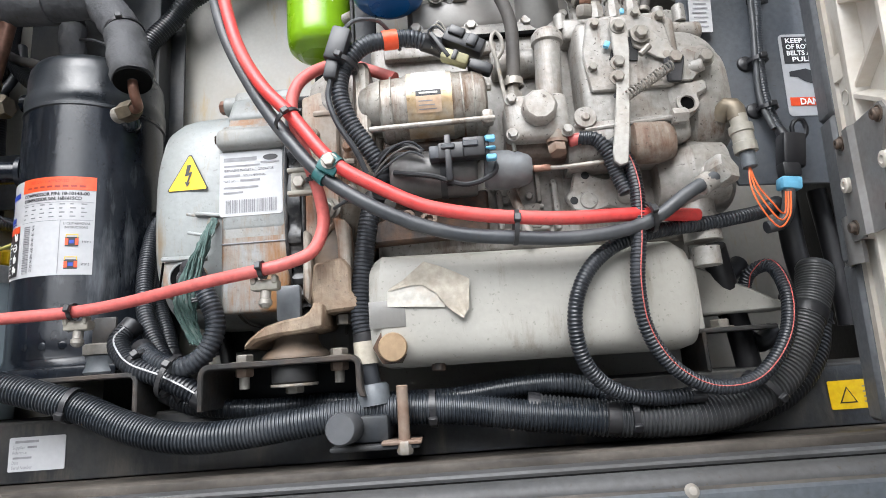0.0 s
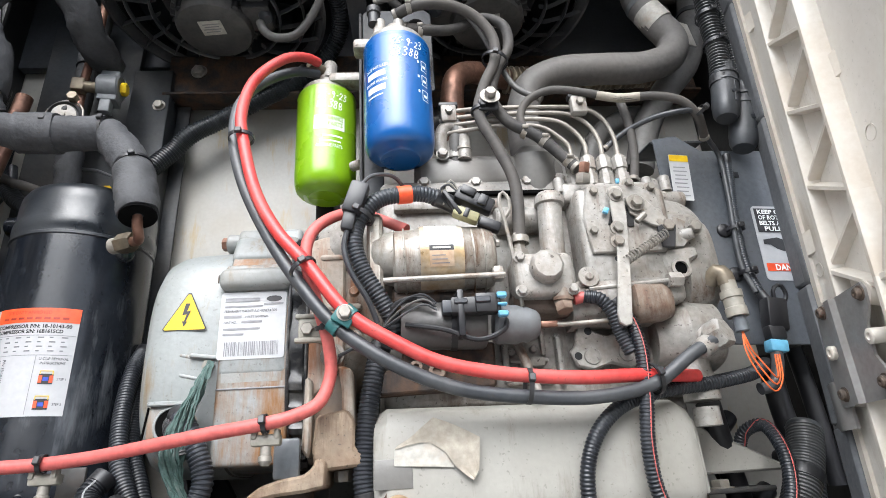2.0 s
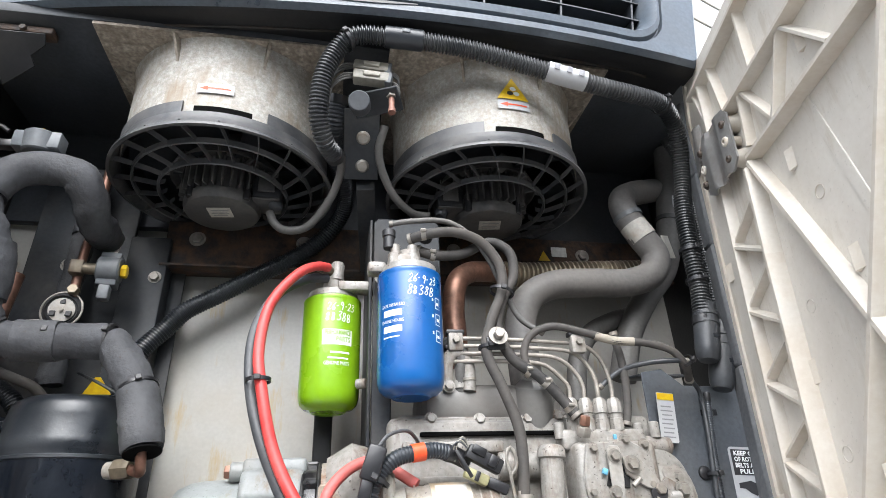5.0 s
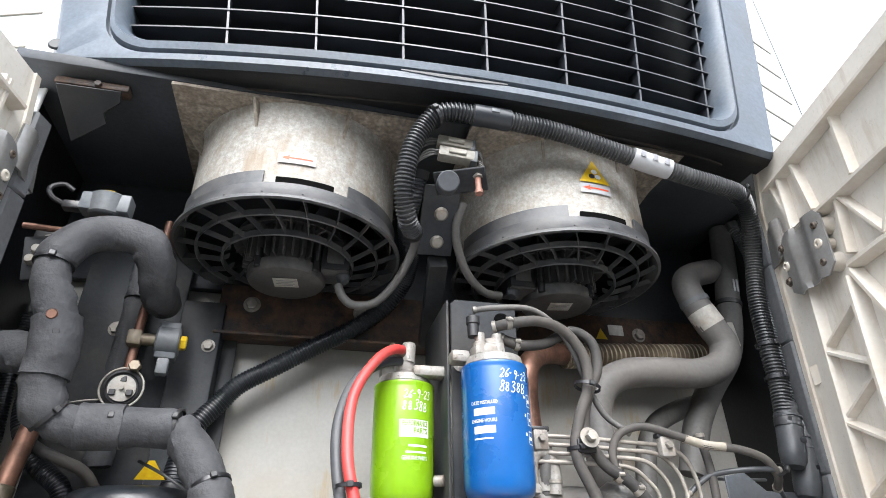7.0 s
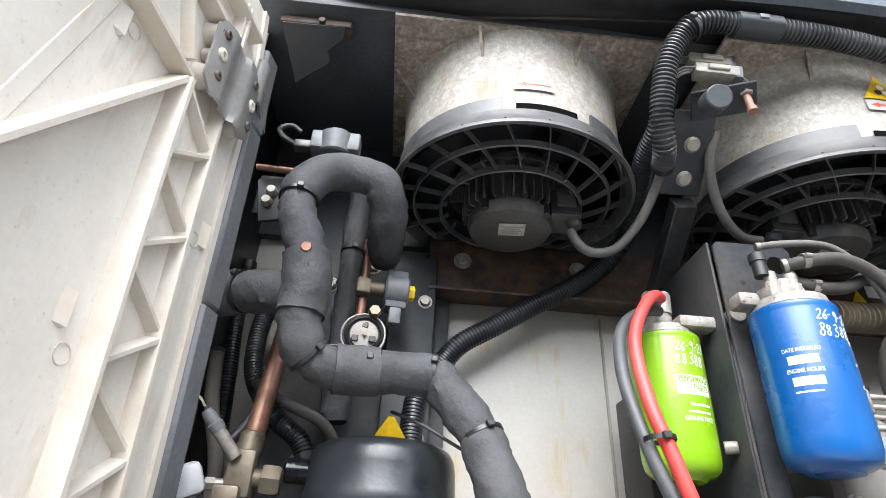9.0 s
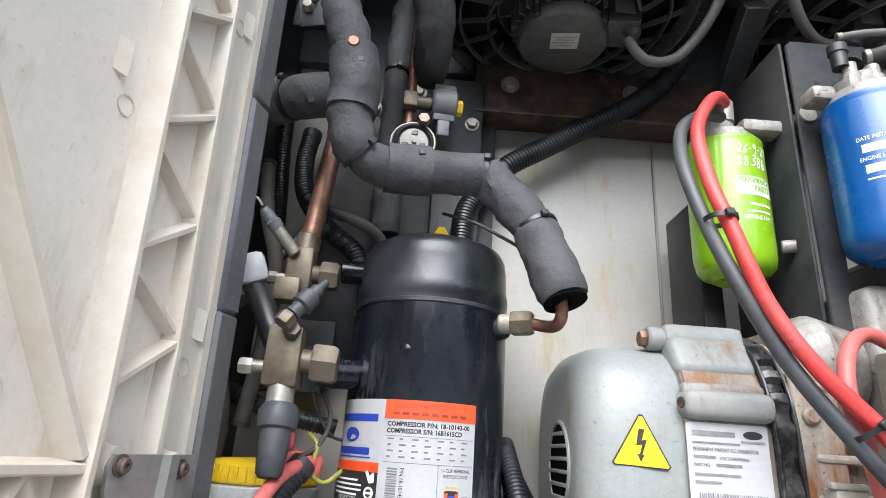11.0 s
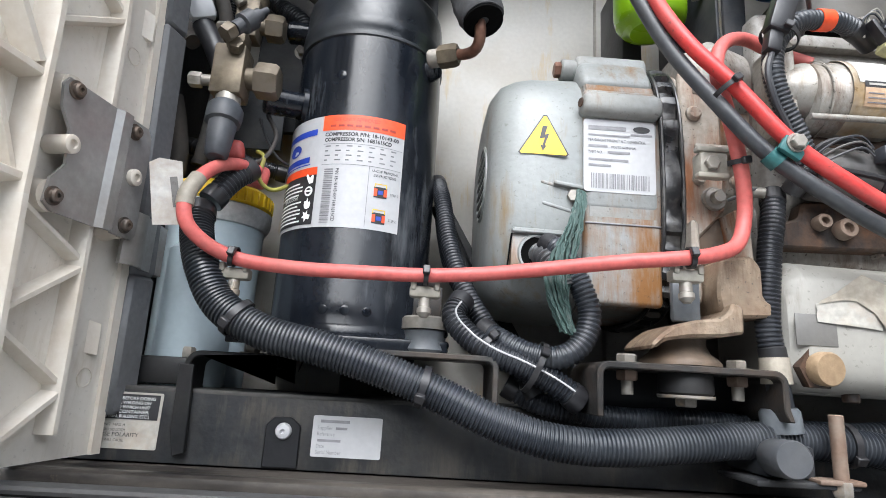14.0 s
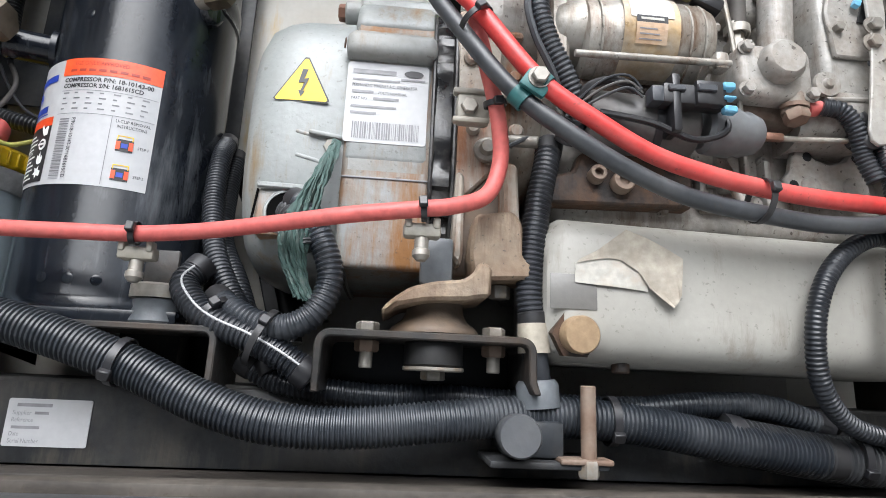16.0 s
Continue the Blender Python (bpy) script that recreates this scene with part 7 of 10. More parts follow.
cp = [(0.170, 2.128), (0.178, 2.136), (0.184, 2.160), (0.196, 2.165), (0.206, 2.152), (0.222, 2.146), (0.238, 2.152), (0.248, 2.166), (0.264, 2.166), (0.268, 2.148), (0.262, 2.130), (0.262, 2.112), (0.246, 2.104), (0.222, 2.112), (0.198, 2.104), (0.178, 2.110)]
part("cover_plate", plate(cp, 0.010, pose(0, 0.700, 0), 0.002), M_ALU, eng)
for x, z in ((0.197, 2.153), (0.250, 2.155), (0.180, 2.122)):
    part("plate_hole", lathe([(0, 0), (0.0050, 0), (0, 0.0002)], (x, 0.6895, z), (0, -1, 0), 14), M_BLACK, eng)
for x, z in ((0.198, 2.121), (0.243, 2.123)):
    part("plate_boss", lathe([(0, 0.002), (0.010, 0.002), (0.011, 0), (0, 0)], (x, 0.690, z), (0, -1, 0), 20), M_ENG, eng)
for x, z, r in ((-0.024, 2.115, 0.0085), (0.001, 2.109, 0.011)):
    part("plug", lathe([(r * 0.5, 0.012), (r * 0.9, 0.012), (r, 0.010), (r, 0.0), (0, 0.0), (0, 0.006), (r * 0.5, 0.006), (r * 0.5, 0.012)], (x, 0.690, z), (0, -1, 0.1), 16), M_ROD, eng)
part("lower_flange", plate([(-0.072, 2.086), (0.074, 2.090), (0.076, 2.146), (-0.038, 2.140), (-0.045, 2.120), (-0.072, 2.112)], 0.022, pose(0, 0.712, 0), 0.003), M_RUSTY, eng, "black oily flange with plugs")
text_mesh("V1505D", 0.016, facing(0.092, 0.7085, 2.106), eng, M_ALU, width=0.050, bold=0.0008)
for x, z, r in ((0.098, 2.134, 0.006), (0.128, 2.137, 0.005), (0.150, 2.105, 0.007), (0.085, 2.150, 0.005), (0.160, 2.152, 0.005)):
    part("casting_boss", lathe([(0, 0.006), (r * 0.7, 0.006), (r, 0.003), (r, 0), (0, 0)], (x, 0.7095, z), (0, -1, 0), 16), M_ENG, eng)
for x, z, w, h in ((0.112, 2.155, 0.006, 0.05), (0.140, 2.150, 0.006, 0.045), (0.120, 2.122, 0.05, 0.005), (0.120, 2.094, 0.06, 0.005)):
    part("casting_rib", box((x, 0.706, z), (w, 0.010, h), 0.002), M_ENG, eng)
# front casing at the right end
part("gear_case", loft([(0.325, 0.77, 2.245, 0.10, 0.075, 3), (0.335, 0.77, 2.245, 0.11, 0.085, 3), (0.365, 0.77, 2.245, 0.11, 0.085, 3), (0.382, 0.77, 2.245, 0.10, 0.075, 3)], 36), M_ENG, eng)
part("gear_case_low", loft([(0.285, 0.745, 2.140, 0.062, 0.040, 2.4), (0.32, 0.735, 2.145, 0.075, 0.052, 2.4), (0.365, 0.735, 2.145, 0.070, 0.048, 2.4), (0.380, 0.745, 2.14, 0.055, 0.036, 2.4)], 36), M_ENG, eng)
part("oil_stub", lathe([(0, 0), (0.022, 0), (0.022, 0.03), (0.019, 0.034), (0.019, 0.05), (0, 0.05)], (0.33, 0.695, 2.06), (0, 0, 1), 24), M_ALU, eng)
part("stub_foot", lathe([(0, 0), (0.016, 0), (0.016, 0.022), (0, 0.022)], (0.33, 0.693, 2.03), (0, 0, 1), 20), M_ALU, eng)

# injection pump with its cover, lever and fittings
pump = thing("injection_pump", "grey alloy injection pump with levers, bolts and rust stains", "pump")
part("body", box((0.262, 0.695, 2.262), (0.125, 0.075, 0.165), 0.010, None, 3), M_ALU, pump)
part("lower_body", loft([(0.175, 0.70, 2.185, 0.035, 0.028, 2.6), (0.20, 0.695, 2.19, 0.042, 0.032, 2.6), (0.290, 0.695, 2.192, 0.042, 0.033, 2.6), (0.304, 0.70, 2.192, 0.036, 0.028, 2.6)], 32), M_ENG, pump)
part("rusty_flank", loft([(0.247, 0.672, 2.184, 0.018, 0.024, 2.4), (0.252, 0.668, 2.183, 0.021, 0.027, 2.4), (0.288, 0.668, 2.182, 0.021, 0.026, 2.4), (0.303, 0.674, 2.184, 0.017, 0.022, 2.4)], 28), M_RUSTRED, pump, "rust-stained lower flank")
part("side_round", lathe([(0, 0.036), (0.03, 0.036), (0.050, 0.030), (0.056, 0.018), (0.056, 0.0), (0, 0)], (0.335, 0.715, 2.285), (0.1, -1, 0), 36), M_ALU, pump)
part("top_block", box((0.258, 0.705, 2.350), (0.135, 0.05, 0.03), 0.006, None, 3), M_ALU, pump)
part("cover_plate", plate([(-0.05, -0.05), (0.05, -0.05), (0.058, -0.02), (0.05, 0.035), (0.02, 0.05), (-0.045, 0.046), (-0.055, 0.0)], 0.006, pose(0.258, 0.658, 2.295), 0.002), M_ALU, pump)
part("recess", plate([(-0.022, -0.014), (0.012, -0.018), (0.016, 0.01), (-0.01, 0.022)], 0.002, pose(0.256, 0.6515, 2.298), 0.0005), M_BLACK, pump)
for x, z in ((0.222, 2.334), (0.302, 2.338), (0.213, 2.276), (0.302, 2.284), (0.273, 2.345), (0.29, 2.262)):
    part("bolt", hexagon((x, 0.654, z), (0, -1, 0), 0.0055, 0.007, 0.0085), M_BOLT, pump)
lv = plate([(-0.008, 0.012), (-0.004, 0.016), (0.009, 0.016), (0.012, 0.011), (0.0105, -0.03), (0.0035, -0.08), (-0.0015, -0.115), (-0.010, -0.165), (-0.012, -0.174), (-0.021, -0.176), (-0.027, -0.171), (-0.0275, -0.160), (-0.0175, -0.112), (-0.012, -0.08), (-0.009, -0.05)], 0.004, pose(0.246, 0.645, 2.320, -2, 0, 0), 0.001)
part("stop_lever", lv, M_LEVER, pump, "bright flat steel lever")
for x, z in ((0.247, 2.322), (0.241, 2.274), (0.238, 2.255)):
    part("lever_nut", hexagon((x, 0.641 + 0.0, z), (0, -1, 0), 0.007, 0.006, 0.0098), M_BOLT, pump)
part("lever_hole", lathe([(0, 0), (0.0035, 0), (0, 0.0003)], (0.245, 0.6405, 2.296), (0, -1, 0), 12), M_BLACK, pump)
part("lever_end", lathe([(0, 0.004), (0.004, 0.004), (0.008, 0.002), (0.009, 0), (0, 0)], (0.2265, 0.6435, 2.153), (0, -1, 0), 16), M_PLASTIC, pump)
part("lever_hole", lathe([(0, 0), (0.0035, 0), (0, 0.0003)], (0.233, 0.6405, 2.232), (0, -1, 0), 12), M_BLACK, pump)
part("speed_lever", plate([(0.262, 2.322), (0.284, 2.324), (0.312, 2.290), (0.310, 2.280), (0.300, 2.277), (0.290, 2.281), (0.264, 2.298)], 0.004, pose(0, 0.650, 0), 0.001), M_LEVER, pump)
part("pivot_plate", plate([(0.303, 2.274), (0.327, 2.294), (0.356, 2.278), (0.330, 2.250), (0.308, 2.252)], 0.006, pose(0, 0.658, 0), 0.001), M_ALU, pump)
for x, z in ((0.311, 2.278), (0.347, 2.276)):
    part("pivot_nut", hexagon((x, 0.650, z), (0, -1, 0), 0.0085, 0.008, 0.0115), M_BOLT, pump)
part("lever_hub", hexagon((0.273, 0.643, 2.311), (0, -1, 0), 0.008, 0.007, 0.012), M_BOLT, pump)
part("set_screw", rod((0.268, 0.640, 2.282), (0.280, 0.638, 2.292), 0.004, 8), M_BOLT, pump)
part("spring_arm", plate([(-0.004, -0.02), (0.012, -0.022), (0.020, 0.010), (0.012, 0.018), (-0.006, 0.008)], 0.004, pose(0.302, 0.648, 2.268), 0.001), M_PLASTIC, pump)
sp = []
for k in range(15 * 8 + 1):
    t = k / 120
    a = 2 * math.pi * t * 15
    c = Vector((0.243, 0.637, 2.228)).lerp(Vector((0.300, 0.634, 2.262)), t)
    u, w = Vector((-0.51, 0, 0.86)), Vector((0, 1, 0))
    sp.append(c + u * 0.0055 * math.cos(a) + w * 0.0055 * math.sin(a))
part("return_spring", sweep([Vector(p) for p in sp], 0.0012, 6), M_BOLT, pump, "coiled bright return spring")
part("ear", plate([(0.300, 2.236), (0.304, 2.249), (0.347, 2.252), (0.349, 2.238), (0.336, 2.232), (0.334, 2.214), (0.319, 2.203), (0.303, 2.212)], 0.014, pose(0, 0.668, 0), 0.003), M_ALU, pump)
part("ear_hole", lathe([(0.0, 0.0002), (0.0085, 0.0002), (0.0095, 0.0), (0, 0)], (0.319, 0.6538, 2.221), (0, -1, 0), 22), M_VOID, pump)
part("ear_ring", lathe([(0.0088, 0.0), (0.0088, 0.004), (0.0130, 0.004), (0.0135, 0.0)], (0.319, 0.6538, 2.221), (0, -1, 0), 22), M_ALU, pump)
part("ear_boss", rod((0.330, 0.66, 2.268), (0.345, 0.648, 2.268), 0.008), M_ALU, pump)
part("drive_boss", lathe([(0, 0.010), (0.008, 0.010), (0.020, 0.004), (0.026, 0), (0, 0)], (0.335, 0.679, 2.285), (0.05, -1, 0), 24), M_ALU, pump)
for x, z in ((0.312, 2.292), (0.356, 2.292)):
    part("bolt", hexagon((x, 0.672, z), (0, -1, 0), 0.0065, 0.008, 0.009), M_BOLT, pump)
part("governor_rod", rod((0.195, 0.655, 2.198), (0.300, 0.652, 2.205), 0.003, 8), M_ALU, pump)
part("rod_nut", hexagon((0.298, 0.652, 2.205), (1, 0, 0), 0.010, 0.018), M_ALU, pump)
part("vent_plug", lathe([(0, 0.006), (0.004, 0.006), (0.006, 0.003), (0.013, 0.003), (0.014, 0), (0, 0)], (0.197, 0.655, 2.214), (0, -1, 0), 18), M_ALU, pump)
part("delivery_cyl", rod((0.258, 0.69, 2.345), (0.37, 0.70, 2.340), 0.014), M_ALU, pump)
for i in range(4):
    x = 0.214 + 0.0235 * i
    part("delivery_valve", lathe([(0, 0), (0.011, 0), (0.011, 0.018), (0.009, 0.019), (0.009, 0.026), (0.011, 0.027), (0.011, 0.044), (0.007, 0.050), (0, 0.050)], (x, 0.69, 2.362), (0, 0, 1), 8), M_ALU, pump)
for x, z in ((0.190, 2.352), (0.318, 2.350), (0.345, 2.352)):
    part("top_bolt", lathe([(0, 0), (0.008, 0), (0.008, 0.022), (0.006, 0.024), (0, 0.024)], (x, 0.69, z), (0, 0, 1), 12), M_ALU, pump)
part("bleed_bolt", hexagon((0.214, 0.662, 2.352), (0.1, -0.4, 1), 0.011, 0.014), M_BOLT, pump)
part("bleed_cap", hexagon((0.216, 0.656, 2.366), (0.1, -0.4, 1), 0.008, 0.014), M_COPPER, pump)
part("paint_mark", box((0.2585, 0.652, 2.349), (0.005, 0.004, 0.007), 0.001), M_BLUEPL, pump)
part("paint_mark", box((0.232, 0.646, 2.302), (0.007, 0.006, 0.008), 0.001, pose(0, 0, 0, 0, 25, 0)), M_BLUEPL, pump)

# feed pump block
feed = thing("feed_pump", "grey alloy feed pump with a round cap and hexagon plug", "pump")
part("block", box((0.140, 0.672, 2.218), (0.076, 0.056, 0.058), 0.010, None, 3), M_ALU, feed)
part("hex_plug", lathe([(0, 0.016), (0.017, 0.016), (0.0205, 0.013), (0.0215, 0.008), (0.0215, 0), (0, 0)], (0.141, 0.645, 2.224), (0.0, -1, 0.05), 10), M_ALU, feed)
part("cap_cylinder", lathe([(0, 0), (0.0165, 0), (0.0165, 0.080), (0.020, 0.082), (0.020, 0.092), (0.016, 0.098), (0.008, 0.100), (0, 0.100)], (0.161, 0.674, 2.243), (0.06, -0.02, 1), 28), M_ALU, feed)
part("hose_barb", lathe([(0, 0), (0.012, 0), (0.012, 0.012), (0.008, 0.014), (0.008, 0.036), (0, 0.036)], (0.116, 0.668, 2.246), (0.02, 0, 1), 6), M_STEEL, feed)
part("hose_clip", lathe([(0.011, 0), (0.0125, 0), (0.0125, 0.009), (0.011, 0.009), (0.011, 0)], (0.118, 0.668, 2.268), (0.02, 0, 1), 20), M_STEEL, feed)
for x, z in ((0.108, 2.196), (0.172, 2.196), (0.110, 2.240)):
    part("corner_bolt", hexagon((x, 0.646, z), (0, -1, 0), 0.006, 0.006, 0.008), M_ALU, feed)
part("side_drum", rod((0.095, 0.705, 2.318), (0.16, 0.705, 2.318), 0.020, 24), M_ALU, feed)
part("outlet", rod((0.162, 0.655, 2.206), (0.160, 0.655, 2.178), 0.011, 18), M_RUSTRED, feed)
part("outlet_nut", hexagon((0.159, 0.652, 2.180), (0.05, -0.25, -1), 0.0115, 0.011), M_ROD, feed)
part("outlet_collar", lathe([(0, 0), (0.0125, 0), (0.0125, 0.004), (0, 0.004)], (0.160, 0.653, 2.184), (0.05, -0.1, 1), 20), M_ROD, feed)
part("under_block", loft([(0.102, 0.690, 2.192, 0.020, 0.012, 2.6), (0.108, 0.688, 2.189, 0.026, 0.018, 2.6), (0.160, 0.690, 2.188, 0.026, 0.017, 2.6), (0.188, 0.694, 2.190, 0.022, 0.014, 2.6)], 28), M_OILRUST, feed, "oily rust-red underside")
part("sleeve", rod((0.174, 0.656, 2.186), (0.188, 0.654, 2.188), 0.0072), M_REDOLD, feed)
part("outlet_hose", corrugated([(0.186, 0.652, 2.188), (0.204, 0.648, 2.183), (0.216, 0.648, 2.166), (0.224, 0.652, 2.140), (0.232, 0.650, 2.115)], 0.0085, 0.0042), M_COND, feed)

# starter motor
st = thing("starter_motor", "worn alloy starter motor with an amber-stained silver label", "starter")
part("body", lathe([(0, 0), (0.036, 0), (0.042, 0.004), (0.0425, 0.03), (0.0438, 0.032), (0.0438, 0.090), (0.0425, 0.092), (0.0415, 0.118), (0.037, 0.128), (0.03, 0.131), (0, 0.131)], (-0.048, 0.679, 2.250), (1, -0.02, 0.02), 40), M_START, st)


def round_patch(name, x0, x1, a0, a1, lift, material, parent):
    """A patch bent round the starter's level axis; angles from straight ahead, up positive."""
    bm = bmesh.new()
    prev = None
    for k in range(13):
        a = radians(a0 + (a1 - a0) * k / 12)
        row = [bm.verts.new((x, 0.677 - (0.0440 + lift) * math.cos(a), 2.2515 + (0.0440 + lift) * math.sin(a))) for x in (x0, x1)]
        if prev:
            bm.faces.new((prev[0], row[0], row[1], prev[1]))
        prev = row
    bmesh.ops.recalc_face_normals(bm, faces=bm.faces)
    return part(name, bm, material, parent)


round_patch("amber_band", -0.014, 0.040, -75, 80, 0.0008, mat("amber_varnish", (0.36, 0.25, 0.13), 0.3, 0.3, var=0.35, scale=30, stain=(0.55, 0.53, 0.48), amount=0.5, stain_scale=22, spread=0.3), st)
round_patch("silver_label", -0.008, 0.034, 2, 62, 0.0014, M_SILVER, st)
round_patch("black_strip", -0.003, 0.027, -5, 4, 0.0018, M_INK, st)
round_patch("print_bar", 0.001, 0.023, -2, 1, 0.0022, M_PAPEROLD, st)
round_patch("tan_strip", -0.003, 0.027, -30, -5, 0.0018, mat("tan_print", (0.40, 0.27, 0.17), 0.5, var=0.15, stain=(0.52, 0.45, 0.36), amount=0.35, stain_scale=40, spread=0.3), st)
for a in (-12, -18, -24):
    round_patch("print_bar", 0.000, 0.012 + 0.0004 * abs(a), a - 1.5, a, 0.0022, M_INKG, st)
part("nose", lathe([(0, 0), (0.024, 0), (0.030, 0.006), (0.036, 0.03), (0, 0.03)], (-0.076, 0.676, 2.255), (1, -0.02, 0.02), 32), M_START, st)
part("flange", plate(rounded(0.02, 0.11, 0.008), 0.05, pose(-0.070, 0.70, 2.255), 0.004), M_START, st)
part("end_bolt", rod((-0.060, 0.638, 2.213), (0.088, 0.636, 2.215), 0.0035, 10), M_START, st)
part("end_lug", box((0.080, 0.642, 2.218), (0.014, 0.016, 0.018), 0.004), M_START, st)
part("under_switch", rod((-0.05, 0.695, 2.203), (0.07, 0.695, 2.205), 0.022, 24), M_RUSTY, st)

for x in (-0.034, 0.052, 0.066):
    part("seam", lathe([(0.0438, 0), (0.0446, 0.0004), (0.0446, 0.0020), (0.0438, 0.0024)], (x, 0.6785, 2.2505), (1, -0.02, 0.02), 40), M_START, st)
for a in (20, 100, 200, 300):
    t = radians(a)
    part("end_screw", hexagon((0.083, 0.679 - 0.030 * math.cos(t), 2.252 + 0.030 * math.sin(t)), (1, 0, 0), 0.005, 0.005), M_STEEL, st)

# speed actuator with its plug and rod
act = thing("speed_actuator", "dark cylindrical speed actuator with a plug and pull rod", "actuator")
part("body", lathe([(0, 0), (0.026, 0), (0.029, 0.004), (0.029, 0.100), (0.026, 0.104), (0, 0.104)], (-0.040, 0.675, 2.166), (1, -0.02, -0.04), 32), mat("scuffed_black_steel", (0.085, 0.082, 0.080), 0.4, 0.3, var=0.3, stain=(0.16, 0.14, 0.13), amount=0.35, spread=0.3), act)
part("boot", lathe([(0, 0), (0.019, 0), (0.023, 0.004), (0.024, 0.028), (0.021, 0.036), (0.022, 0.040), (0.018, 0.052), (0.014, 0.056), (0, 0.056)], (0.072, 0.665, 2.161), (1, -0.02, -0.06), 28), M_GREYPL, act)
part("pull_rod", tube([(0.126, 0.662, 2.158), (0.16, 0.660, 2.156), (0.222, 0.657, 2.158)], 0.003, 10), M_STEEL, act)
part("rod_eye", box((0.140, 0.661, 2.157), (0.022, 0.007, 0.008), 0.002), M_COPPER, act)
part("rod_nut", rod((0.222, 0.650, 2.158), (0.222, 0.662, 2.158), 0.009), M_PLASTIC, act)
part("plug_body", box((0.048, 0.638, 2.177), (0.060, 0.018, 0.020), 0.003), M_PLASTIC, act)
part("plug_shell", box((0.060, 0.630, 2.178), (0.026, 0.010, 0.024), 0.003), M_PLASTIC, act)
for k in range(3):
    part("blue_lock", box((0.079, 0.630, 2.187 - 0.0115 * k), (0.012, 0.009, (0.0070, 0.0032, 0.0070)[k]), 0.0015, None, 1), M_BLUEPL, act)
part("strap", lathe([(0.0292, -0.004), (0.0308, -0.004), (0.0308, 0.004), (0.0292, 0.004), (0.0292, -0.004)], (0.024, 0.674, 2.164), (1, -0.02, -0.04), 26), M_PLASTIC, act)
part("plug_latch", box((0.030, 0.628, 2.181), (0.016, 0.004, 0.006), 0.001, None, 1), M_CAP, act)
part("plug_latch", box((0.056, 0.624, 2.181), (0.018, 0.004, 0.007), 0.001, None, 1), M_CAP, act)
part("plug_collar", box((0.014, 0.638, 2.176), (0.012, 0.016, 0.016), 0.002), M_CAP, act)
part("plug_strap", box((0.030, 0.640, 2.168), (0.008, 0.024, 0.056), 0.002), M_PLASTIC, act)
for q in range(3):
    part("signal_wire", tube([(0.002, 0.637, 2.182 - 0.004 * q), (-0.012, 0.633, 2.192 - 0.006 * q), (-0.030, 0.636, 2.190 - 0.008 * q), (-0.050, 0.646, 2.176 - 0.006 * q), (-0.062, 0.660, 2.160)], 0.0013, 6), M_HOSE if q == 1 else M_CABLE, act)
part("tail_wire", tube([(0.0, 0.638, 2.180), (-0.020, 0.640, 2.190), (-0.045, 0.645, 2.185), (-0.055, 0.655, 2.170)], 0.004, 8), M_PLASTIC, act)
part("tail_wire", tube([(-0.035, 0.645, 2.160), (0.01, 0.638, 2.150), (0.05, 0.636, 2.136), (0.082, 0.640, 2.150), (0.085, 0.648, 2.172)], 0.0032, 8), M_PLASTIC, act)

# oil pan
pan = thing("sump_tank", "smooth pale grey metal tank with a brass drain plug", "tank")
part("body", loft([(-0.078, 0.745, 2.003, 0.058, 0.055, 4), (-0.075, 0.745, 2.004, 0.068, 0.062, 4), (-0.060, 0.745, 2.005, 0.078, 0.068, 4.5), (0.285, 0.745, 2.000, 0.078, 0.066, 4.5), (0.302, 0.745, 1.998, 0.068, 0.060, 4), (0.306, 0.745, 1.998, 0.055, 0.052, 4)], 48), M_PAN, pan)
part("under_flange", box((0.11, 0.755, 1.941), (0.34, 0.10, 0.010), 0.004), M_PAN, pan)
part("drain_boss", lathe([(0, 0), (0.020, 0), (0.022, 0.003), (0.022, 0.012), (0, 0.012)], (-0.052, 0.683, 1.962), (0.1, -1, -0.08), 6), M_RUSTY, pan)
part("drain_plug", lathe([(0, 0), (0.0165, 0), (0.0165, 0.012), (0.015, 0.014), (0, 0.014)], (-0.050, 0.672, 1.961), (0.1, -1, -0.08), 28), M_PLUGB, pan, "dull copper-coloured drain plug")
part("grey_patch", box((-0.054, 0.6668, 1.998), (0.042, 0.0012, 0.031), 0.0004), M_ROCKER, pan)
part("side_pad", box((0.312, 0.745, 1.998), (0.012, 0.09, 0.085), 0.003), M_PAN, pan)
part("under_stub", rod((0.0, 0.70, 1.930), (0.0, 0.70, 1.942), 0.008), M_RUSTY, pan)
torn = thing("torn_label", "torn peeling silver label stuck on the tank", "label")
def torn_sheet(name, lo, hi, lift, material, label):
    """A crumpled scrap between a lower and an upper edge, standing off towards its free end."""
    b = bmesh.new()
    rows = []
    for (x0, z0), (x1, z1) in zip(lo, hi):
        row = []
        for k in range(9):
            t = k / 8
            x, z = x0 + (x1 - x0) * t, z0 + (z1 - z0) * t
            q = noise.noise(Vector((x * 90, z * 90, 1))) * 0.0034 + noise.noise(Vector((x * 240, z * 240, 5))) * 0.0014
            row.append(b.verts.new((x, 0.6655 - lift(x, z) - abs(q), z)))
        rows.append(row)
    for u, w in zip(rows, rows[1:]):
        for k in range(8):
            b.faces.new((u[k], w[k], w[k + 1], u[k + 1]))
    part(name, b, material, torn, label)


